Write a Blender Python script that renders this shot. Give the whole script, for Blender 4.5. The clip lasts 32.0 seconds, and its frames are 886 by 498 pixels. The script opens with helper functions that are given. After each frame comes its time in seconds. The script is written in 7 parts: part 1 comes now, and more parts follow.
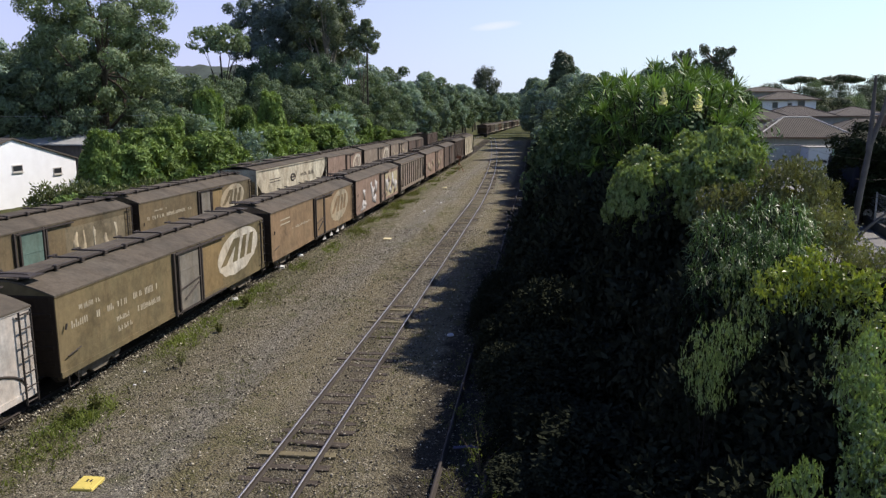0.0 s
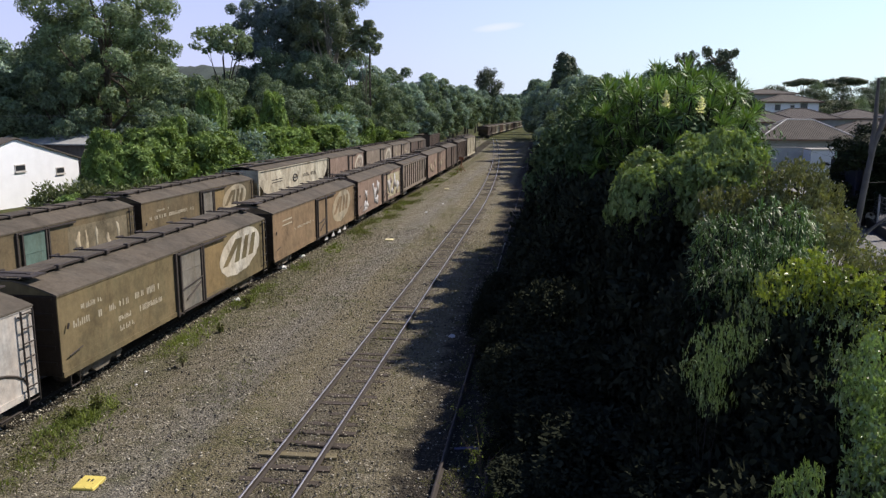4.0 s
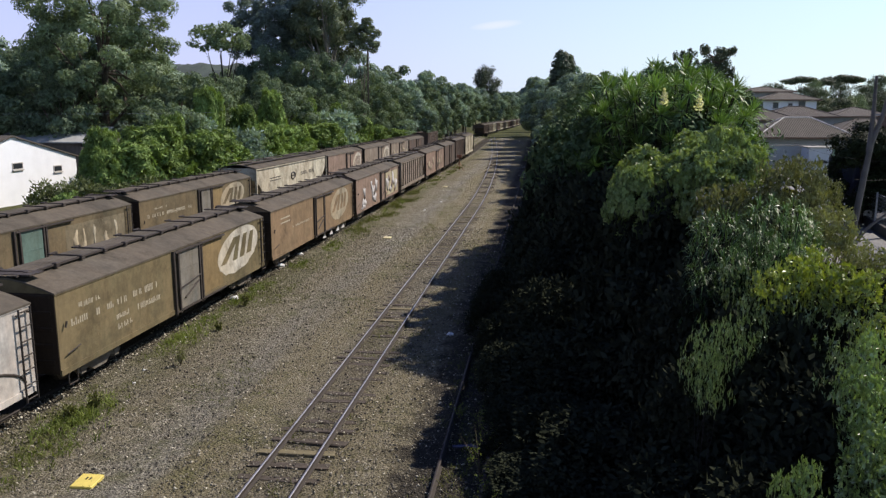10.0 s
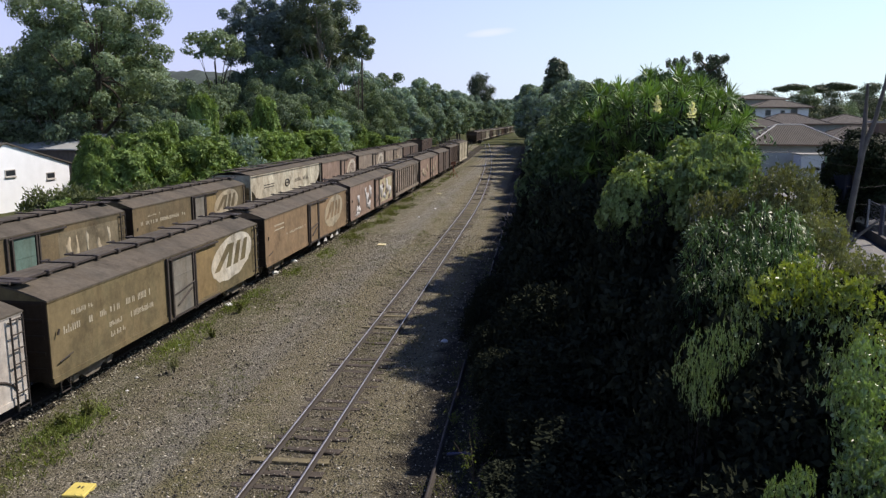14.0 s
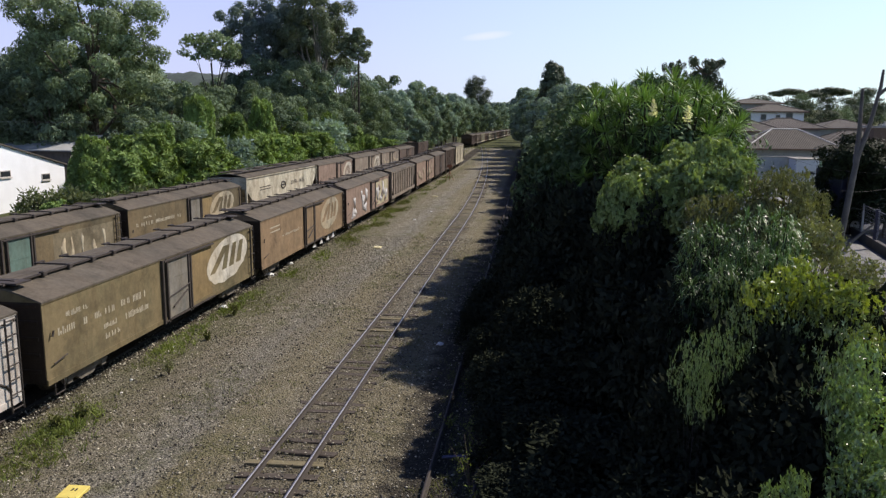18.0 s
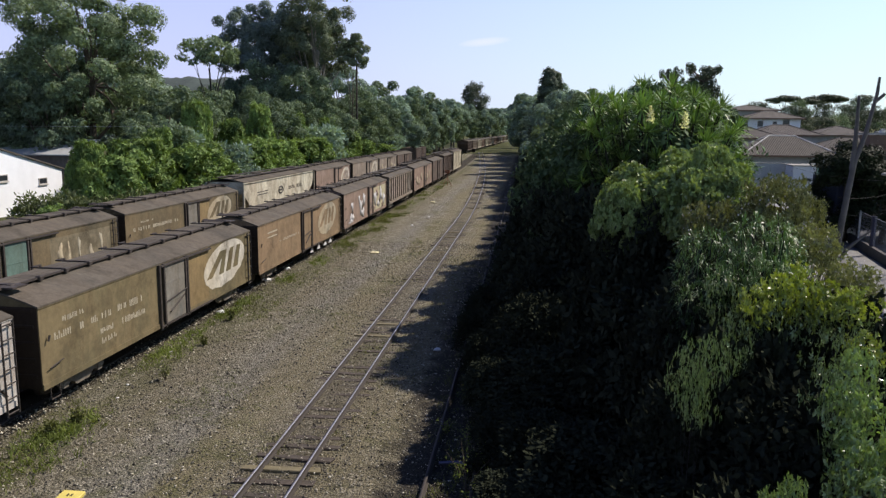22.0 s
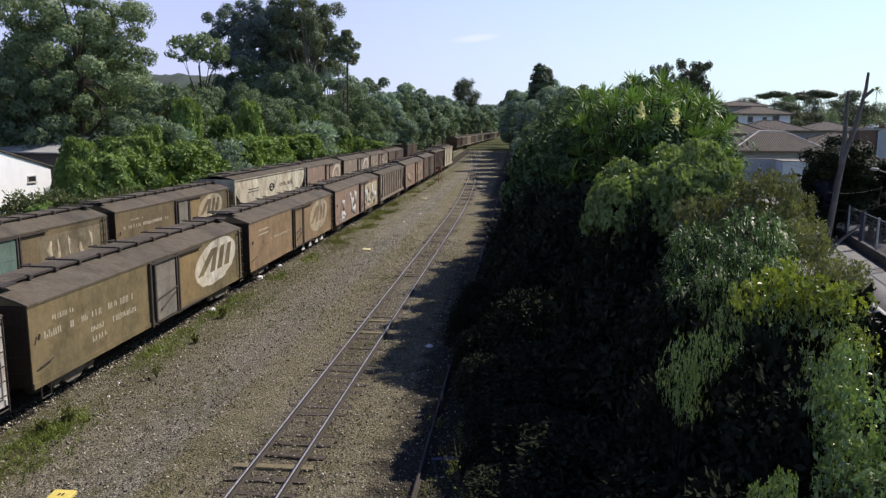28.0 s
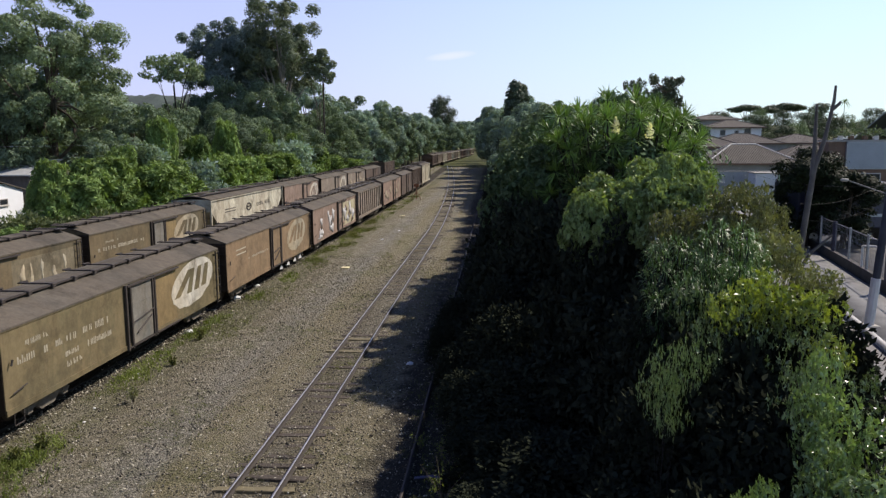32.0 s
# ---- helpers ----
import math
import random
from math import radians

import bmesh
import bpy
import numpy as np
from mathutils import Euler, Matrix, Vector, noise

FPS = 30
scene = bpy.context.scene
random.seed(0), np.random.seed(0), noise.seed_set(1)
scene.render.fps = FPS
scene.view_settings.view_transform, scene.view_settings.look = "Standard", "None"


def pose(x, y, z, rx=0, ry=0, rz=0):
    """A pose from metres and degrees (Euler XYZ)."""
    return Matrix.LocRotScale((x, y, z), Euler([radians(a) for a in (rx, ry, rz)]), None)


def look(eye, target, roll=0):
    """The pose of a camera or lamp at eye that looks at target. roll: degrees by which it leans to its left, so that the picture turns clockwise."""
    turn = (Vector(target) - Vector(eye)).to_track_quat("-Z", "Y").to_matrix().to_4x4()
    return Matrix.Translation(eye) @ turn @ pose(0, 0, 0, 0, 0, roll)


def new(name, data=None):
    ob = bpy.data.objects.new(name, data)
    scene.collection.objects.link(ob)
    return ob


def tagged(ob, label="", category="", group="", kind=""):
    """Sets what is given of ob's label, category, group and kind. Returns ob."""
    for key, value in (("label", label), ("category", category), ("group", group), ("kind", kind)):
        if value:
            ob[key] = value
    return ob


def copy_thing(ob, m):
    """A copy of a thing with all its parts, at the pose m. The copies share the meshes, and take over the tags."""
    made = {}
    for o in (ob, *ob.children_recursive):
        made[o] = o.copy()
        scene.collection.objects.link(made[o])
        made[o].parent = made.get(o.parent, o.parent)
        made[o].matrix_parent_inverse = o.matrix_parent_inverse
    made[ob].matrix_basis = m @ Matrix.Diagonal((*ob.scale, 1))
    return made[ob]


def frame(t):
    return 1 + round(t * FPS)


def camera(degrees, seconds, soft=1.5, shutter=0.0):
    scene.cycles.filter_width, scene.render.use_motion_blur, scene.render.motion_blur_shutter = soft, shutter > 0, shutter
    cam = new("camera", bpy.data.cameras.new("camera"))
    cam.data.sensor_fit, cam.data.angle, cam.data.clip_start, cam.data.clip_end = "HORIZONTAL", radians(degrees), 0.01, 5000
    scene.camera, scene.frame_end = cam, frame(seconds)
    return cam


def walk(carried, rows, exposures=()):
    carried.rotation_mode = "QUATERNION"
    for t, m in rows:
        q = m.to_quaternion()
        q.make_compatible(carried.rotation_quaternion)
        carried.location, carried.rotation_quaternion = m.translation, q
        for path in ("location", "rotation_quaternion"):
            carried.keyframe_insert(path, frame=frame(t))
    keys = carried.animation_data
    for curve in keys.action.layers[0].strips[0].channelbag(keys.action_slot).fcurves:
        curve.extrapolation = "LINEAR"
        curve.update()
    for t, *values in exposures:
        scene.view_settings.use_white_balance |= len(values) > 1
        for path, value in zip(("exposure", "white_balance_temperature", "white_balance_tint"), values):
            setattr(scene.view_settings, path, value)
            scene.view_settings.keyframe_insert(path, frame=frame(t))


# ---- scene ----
# ---------------- camera: it stands high over the yard and only turns ----------------
EYE = (0.0, 0.0, 7.8)
cam = camera(61.4, 32.0, soft=1.35)
walk(cam, [(t, pose(*EYE, rx, ry, rz)) for t, rx, ry, rz in [
    (0, 79.779, 0.000, 7.265),
    (0.5, 79.720, -0.027, 7.295),
    (1, 79.883, -0.040, 7.282),
    (1.5, 79.795, 0.042, 7.332),
    (2, 79.768, -0.005, 7.308),
    (2.5, 79.912, -0.116, 7.468),
    (3, 79.909, -0.097, 7.472),
    (3.5, 79.865, -0.184, 7.442),
    (5.5, 79.857, -0.197, 7.439),
    (6, 79.801, -0.194, 7.378),
    (6.5, 79.856, -0.222, 7.397),
    (7, 79.892, -0.239, 7.400),
    (7.5, 79.650, -0.095, 7.360),
    (8, 79.769, -0.133, 7.361),
    (8.5, 79.735, -0.068, 7.353),
    (9, 79.775, -0.130, 7.359),
    (9.5, 79.704, -0.158, 7.361),
    (10, 79.707, -0.191, 7.301),
    (10.5, 79.890, -0.270, 7.244),
    (11, 80.175, -0.247, 7.169),
    (11.5, 80.233, -0.332, 6.883),
    (12, 80.217, -0.347, 6.921),
    (12.5, 80.182, -0.310, 6.899),
    (13, 80.221, -0.318, 6.958),
    (13.5, 80.188, -0.241, 6.838),
    (14, 80.238, -0.214, 6.854),
    (14.5, 80.239, -0.256, 6.849),
    (16.5, 80.395, -0.329, 6.677),
    (17, 80.365, -0.358, 6.671),
    (17.5, 80.323, -0.335, 6.594),
    (18, 80.455, -0.473, 6.583),
    (18.5, 80.526, -0.584, 6.553),
    (19, 80.579, -0.649, 6.578),
    (19.5, 80.753, -0.812, 6.558),
    (20, 80.751, -0.813, 6.515),
    (20.5, 80.586, -0.437, 6.447),
    (21, 80.708, -0.580, 6.405),
    (21.5, 80.785, -0.609, 6.411),
    (22, 80.875, -0.659, 6.411),
    (22.5, 80.732, -0.429, 6.092),
    (23, 80.778, -0.478, 6.073),
    (23.5, 81.131, -0.538, 6.063),
    (24, 81.209, -0.514, 5.980),
    (24.5, 80.727, -0.419, 5.967),
    (25, 80.944, -0.530, 5.954),
    (25.5, 80.974, -0.493, 5.956),
    (27.5, 80.798, -0.508, 5.960),
    (28, 80.620, -0.504, 5.743),
    (28.5, 80.794, -0.537, 5.859),
    (29, 80.918, -0.601, 5.758),
    (29.5, 80.708, -0.533, 5.766),
    (30, 80.918, -0.522, 5.814),
    (30.5, 80.913, -0.508, 5.785),
    (31, 80.976, 0.125, 4.831),
    (31.2, 81.47, -0.18, 4.66),
    (31.5, 81.729, -0.466, 4.331),
    (32, 81.905, 0.239, 3.986),
]], [(0.0, 0.12, 6580, 15.5), (32.0, 0.12, 6580, 15.5)])

# ---------------- light ----------------
SUN_TO = Vector((0.55, 0.4, 0.735)).normalized()
world = bpy.data.worlds.new("world")
scene.world = world
world.use_nodes = True
_wn = world.node_tree.nodes
_sky = _wn.new("ShaderNodeTexSky")
_sky.sky_type = "NISHITA"
_sky.sun_disc = False
_sky.sun_elevation = math.asin(SUN_TO.z)
_sky.sun_rotation = math.atan2(SUN_TO.x, SUN_TO.y)
_sky.altitude = 300
_sky.air_density = 1.0
_sky.dust_density = 0.15
_sky.ozone_density = 2.5
_tint = _wn.new("ShaderNodeMix")
_tint.data_type, _tint.blend_type = "RGBA", "MULTIPLY"
_tint.inputs[0].default_value = 1.0
world.node_tree.links.new(_sky.outputs[0], _tint.inputs[6])
# bright haze that thins out smoothly from the horizon to the zenith
_dir = _wn.new("ShaderNodeTexCoord")
_sep = _wn.new("ShaderNodeSeparateXYZ")
world.node_tree.links.new(_dir.outputs["Generated"], _sep.inputs[0])
# the sky away from the sun is a little more violet
_side = _wn.new("ShaderNodeMapRange")
_side.inputs[1].default_value, _side.inputs[2].default_value = -0.35, 0.38
world.node_tree.links.new(_sep.outputs[0], _side.inputs[0])
_hue = _wn.new("ShaderNodeMix")
_hue.data_type = "RGBA"
_hue.inputs[6].default_value = (1.1, 0.92, 1.08, 1)
_hue.inputs[7].default_value = (0.97, 1.0, 1.03, 1)
world.node_tree.links.new(_side.outputs[0], _hue.inputs[0])
world.node_tree.links.new(_hue.outputs[2], _tint.inputs[7])
_inv = _wn.new("ShaderNodeMath")
_inv.operation = "SUBTRACT"
_inv.use_clamp = True
_inv.inputs[0].default_value = 1.0
world.node_tree.links.new(_sep.outputs[2], _inv.inputs[1])
_pow = _wn.new("ShaderNodeMath")
_pow.operation = "POWER"
_pow.inputs[1].default_value = 2.2
world.node_tree.links.new(_inv.outputs[0], _pow.inputs[0])
_amt = _wn.new("ShaderNodeMath")
_amt.operation = "MULTIPLY"
_amt.inputs[1].default_value = 0.92
world.node_tree.links.new(_pow.outputs[0], _amt.inputs[0])
_thin = _wn.new("ShaderNodeMix")
_thin.data_type = "RGBA"
world.node_tree.links.new(_amt.outputs[0], _thin.inputs[0])
_haze = _wn.new("ShaderNodeMix")
_haze.data_type = "RGBA"
_haze.inputs[6].default_value = (3.45, 4.0, 6.0, 1)
_haze.inputs[7].default_value = (4.6, 6.0, 6.3, 1)
world.node_tree.links.new(_side.outputs[0], _haze.inputs[0])
world.node_tree.links.new(_haze.outputs[2], _thin.inputs[7])
world.node_tree.links.new(_tint.outputs[2], _thin.inputs[6])
# one thin streak of cloud low over the line


def _sky_math(op, a, b):
    q = _wn.new("ShaderNodeMath")
    q.operation = op
    for k, v in enumerate((a, b)):
        if isinstance(v, (int, float)):
            q.inputs[k].default_value = v
        else:
            world.node_tree.links.new(v, q.inputs[k])
    return q.outputs[0]


_u = _sky_math("MULTIPLY", _sky_math("ADD", _sky_math("DIVIDE", _sep.outputs[0], _sep.outputs[1]), 0.0592), 28.0)
_v = _sky_math("MULTIPLY", _sky_math("ADD", _sky_math("SUBTRACT", _sky_math("DIVIDE", _sep.outputs[2], _sep.outputs[1]), 0.1126), _sky_math("MULTIPLY", _u, -0.0035)), 170.0)
_rr = _sky_math("ADD", _sky_math("MULTIPLY", _u, _u), _sky_math("MULTIPLY", _v, _v))
_streak = _wn.new("ShaderNodeMapRange")
_streak.inputs[1].default_value, _streak.inputs[2].default_value = 0.0, 1.0
_streak.inputs[3].default_value, _streak.inputs[4].default_value = 0.5, 0.0
world.node_tree.links.new(_rr, _streak.inputs[0])
_cloud = _wn.new("ShaderNodeMix")
_cloud.data_type = "RGBA"
world.node_tree.links.new(_sky_math("MULTIPLY", _streak.outputs[0], _sky_math("GREATER_THAN", _sep.outputs[1], 0.0)), _cloud.inputs[0])
world.node_tree.links.new(_thin.outputs[2], _cloud.inputs[6])
_cloud.inputs[7].default_value = (5.6, 5.9, 6.4, 1)
# a clear sky deepens towards the zenith and away from the sun
_zen = _wn.new("ShaderNodeMapRange")
_zen.interpolation_type = "SMOOTHSTEP"
_zen.inputs[1].default_value, _zen.inputs[2].default_value = 0.2, 0.8
world.node_tree.links.new(_sep.outputs[2], _zen.inputs[0])
_dot = _wn.new("ShaderNodeVectorMath")
_dot.operation = "DOT_PRODUCT"
_dot.inputs[1].default_value = SUN_TO
world.node_tree.links.new(_dir.outputs["Generated"], _dot.inputs[0])
_anti = _wn.new("ShaderNodeMapRange")
_anti.interpolation_type = "SMOOTHSTEP"
_anti.inputs[1].default_value, _anti.inputs[2].default_value = 0.1, -0.7
world.node_tree.links.new(_dot.outputs["Value"], _anti.inputs[0])
_last = _cloud.outputs[2]
for _fac, _deep in ((_zen.outputs[0], (0.28, 0.36, 0.52, 1)), (_anti.outputs[0], (0.4, 0.48, 0.62, 1))):
    _blue = _wn.new("ShaderNodeMix")
    _blue.data_type, _blue.blend_type = "RGBA", "MULTIPLY"
    _blue.inputs[7].default_value = _deep
    world.node_tree.links.new(_fac, _blue.inputs[0])
    world.node_tree.links.new(_last, _blue.inputs[6])
    _last = _blue.outputs[2]
world.node_tree.links.new(_last, _wn["Background"].inputs[0])
_wn["Background"].inputs[1].default_value = 0.15
sun = new("sun", bpy.data.lights.new("sun", "SUN"))
sun.data.energy = 5.0
sun.data.angle = radians(0.55)
sun.data.color = (1.0, 0.93, 0.82)
sun.matrix_world = look(SUN_TO * 200, (0, 0, 0))

# ---------------- materials ----------------
MATS = {}


def mat_nodes(name):
    m = bpy.data.materials.new(name)
    m.use_nodes = True
    nt = m.node_tree
    return m, nt, nt.nodes["Principled BSDF"]


def node(nt, kind, **inputs):
    n = nt.nodes.new(kind)
    for k, v in inputs.items():
        n.inputs[k.replace("_", " ")].default_value = v
    return n


def ramp(nt, fac, stops):
    r = nt.nodes.new("ShaderNodeValToRGB")
    el = r.color_ramp.elements
    while len(el) < len(stops):
        el.new(0.5)
    for e, (p, c) in zip(el, stops):
        e.position = p
        e.color = (*c, 1) if len(c) == 3 else c
    nt.links.new(fac, r.inputs[0])
    return r.outputs[0]


def coords(nt, scale=(1, 1, 1), kind="Object"):
    tc = nt.nodes.new("ShaderNodeTexCoord")
    mp = nt.nodes.new("ShaderNodeMapping")
    mp.inputs["Scale"].default_value = scale
    nt.links.new(tc.outputs[kind], mp.inputs[0])
    return mp.outputs[0]


def world_pos(nt, scale=(1, 1, 1)):
    g = nt.nodes.new("ShaderNodeNewGeometry")
    mp = nt.nodes.new("ShaderNodeMapping")
    mp.inputs["Scale"].default_value = scale
    nt.links.new(g.outputs["Position"], mp.inputs[0])
    return mp.outputs[0]


def noise_tex(nt, vec, scale, detail=6.0, rough=0.6):
    n = node(nt, "ShaderNodeTexNoise", Scale=scale, Detail=detail, Roughness=rough)
    nt.links.new(vec, n.inputs["Vector"])
    return n.outputs["Fac"]


def mix(nt, fac, a, b, mode="MIX"):
    m = nt.nodes.new("ShaderNodeMix")
    m.data_type = "RGBA"
    m.blend_type = mode
    for sock, v in ((m.inputs[0], fac), (m.inputs[6], a), (m.inputs[7], b)):
        if hasattr(v, "links"):
            nt.links.new(v, sock)
        else:
            sock.default_value = v if isinstance(v, (int, float)) else (*v, 1)
    return m.outputs[2]


def maths(nt, op, a, b=0.0):
    m = nt.nodes.new("ShaderNodeMath")
    m.operation = op
    for sock, v in ((m.inputs[0], a), (m.inputs[1], b)):
        if hasattr(v, "links"):
            nt.links.new(v, sock)
        else:
            sock.default_value = v
    return m.outputs[0]


def bump(nt, bsdf, height, strength=0.4, dist=0.02):
    b = node(nt, "ShaderNodeBump", Strength=strength, Distance=dist)
    nt.links.new(height, b.inputs["Height"])
    nt.links.new(b.outputs[0], bsdf.inputs["Normal"])


def simple(name, color, rough=0.8, metal=0.0, var=0.25, scale=3.0, bumpy=0.25, space="Object"):
    """A plain surface with grain at two scales."""
    if name in MATS:
        return MATS[name]
    m, nt, b = mat_nodes(name)
    v = coords(nt) if space == "Object" else world_pos(nt)
    big = noise_tex(nt, v, scale)
    fine = noise_tex(nt, v, scale * 14, 3.0)
    dark = tuple(c * (1 - var * 1.3) for c in color)
    lite = tuple(min(1, c * (1 + var)) for c in color)
    c1 = ramp(nt, big, [(0.3, dark), (0.7, lite)])
    c2 = mix(nt, 0.35, c1, ramp(nt, fine, [(0.3, dark), (0.7, lite)]))
    nt.links.new(c2, b.inputs["Base Color"])
    b.inputs["Roughness"].default_value = rough
    b.inputs["Metallic"].default_value = metal
    if bumpy:
        bump(nt, b, fine, bumpy, 0.01)
    MATS[name] = m
    return m


def wagon_paint(name, paint, rust, wear=0.5):
    """Old sheet-metal paint: rust blotches, runs down the side, dust."""
    if name in MATS:
        return MATS[name]
    m, nt, b = mat_nodes(name)
    v = coords(nt)
    streak = noise_tex(nt, coords(nt, (1.0, 1.1, 0.35)), 1.5, 10.0, 0.75)
    blot = noise_tex(nt, v, 0.9, 9.0, 0.72)
    large = noise_tex(nt, coords(nt, (0.3, 1.0, 0.5)), 0.45, 5.0, 0.6)
    fine = noise_tex(nt, v, 16, 4.0)
    cloud = noise_tex(nt, v, 0.55, 7.0, 0.7)
    base = mix(nt, ramp(nt, cloud, [(0.36, (0, 0, 0)), (0.64, (1, 1, 1))]), tuple(c * 0.6 for c in paint), tuple(c * 1.4 for c in paint))
    sun_bleached = tuple(min(1, a * 0.55 + b_ * 0.95) for a, b_ in zip(paint, rust))
    c = mix(nt, ramp(nt, large, [(0.4, (0, 0, 0)), (0.64, (0.9, 0.9, 0.9))]), base, sun_bleached)
    c = mix(nt, ramp(nt, streak, [(0.58 - wear * 0.15, (0, 0, 0)), (0.76, (0.8, 0.8, 0.8))]), c, rust)
    c = mix(nt, ramp(nt, blot, [(0.6 - wear * 0.15, (0, 0, 0)), (0.74, (0.9, 0.9, 0.9))]), c, tuple(x * 0.5 for x in rust))
    c = mix(nt, ramp(nt, maths(nt, "MULTIPLY", streak, fine), [(0.3, (0, 0, 0)), (0.5, (0.5, 0.5, 0.5))]), c, tuple(min(1, x * 1.6 + 0.04) for x in paint))
    grit = noise_tex(nt, v, 5.0, 6.0, 0.8)
    c = mix(nt, 1.0, c, ramp(nt, grit, [(0.3, (0.8, 0.8, 0.81)), (0.5, (1, 1, 1)), (0.72, (1.25, 1.22, 1.18))]), "MULTIPLY")
    runs = noise_tex(nt, coords(nt, (1.0, 1.3, 0.22)), 1.4, 9.0, 0.7)
    c = mix(nt, ramp(nt, runs, [(0.52, (0, 0, 0)), (0.7, (0.35, 0.35, 0.35))]), c, tuple(x * 0.42 for x in rust))
    soot = noise_tex(nt, coords(nt, (0.5, 0.8, 1.1)), 0.7, 6.0, 0.65)
    c = mix(nt, ramp(nt, soot, [(0.52, (0, 0, 0)), (0.72, (0.55, 0.55, 0.55))]), c, tuple(x * 0.45 + 0.006 for x in paint))
    nt.links.new(c, b.inputs["Base Color"])
    b.inputs["Roughness"].default_value = 0.85
    b.inputs["Specular IOR Level"].default_value = 0.2
    bump(nt, b, blot, 0.25, 0.02)
    MATS[name] = m
    return m


def leaf_mat(name, dark, lite, rough=0.5, trans=0.25, spec=0.4):
    """Leaf surface: colour varies leaf by leaf, some light comes through."""
    if name in MATS:
        return MATS[name]
    m, nt, b = mat_nodes(name)
    g = nt.nodes.new("ShaderNodeNewGeometry")
    oi = nt.nodes.new("ShaderNodeObjectInfo")
    patch = noise_tex(nt, world_pos(nt), 0.35, 3.0)
    f = maths(nt, "ADD", maths(nt, "MULTIPLY", g.outputs["Random Per Island"], 0.4), maths(nt, "MULTIPLY", patch, 0.85))
    f = maths(nt, "ADD", f, maths(nt, "MULTIPLY", oi.outputs["Random"], 0.25))
    c = ramp(nt, f, [(0.25, dark), (0.75, lite), (1.0, tuple(min(1, x * 1.35) for x in lite))])
    nt.links.new(c, b.inputs["Base Color"])
    b.inputs["Roughness"].default_value = rough
    b.inputs["Specular IOR Level"].default_value = spec
    t = nt.nodes.new("ShaderNodeBsdfTranslucent")
    nt.links.new(mix(nt, 1.0, c, (1.25, 1.3, 0.5), "MULTIPLY"), t.inputs[0])
    ms = nt.nodes.new("ShaderNodeMixShader")
    ms.inputs[0].default_value = trans
    nt.links.new(b.outputs[0], ms.inputs[1])
    nt.links.new(t.outputs[0], ms.inputs[2])
    nt.links.new(ms.outputs[0], nt.nodes["Material Output"].inputs[0])
    MATS[name] = m
    return m


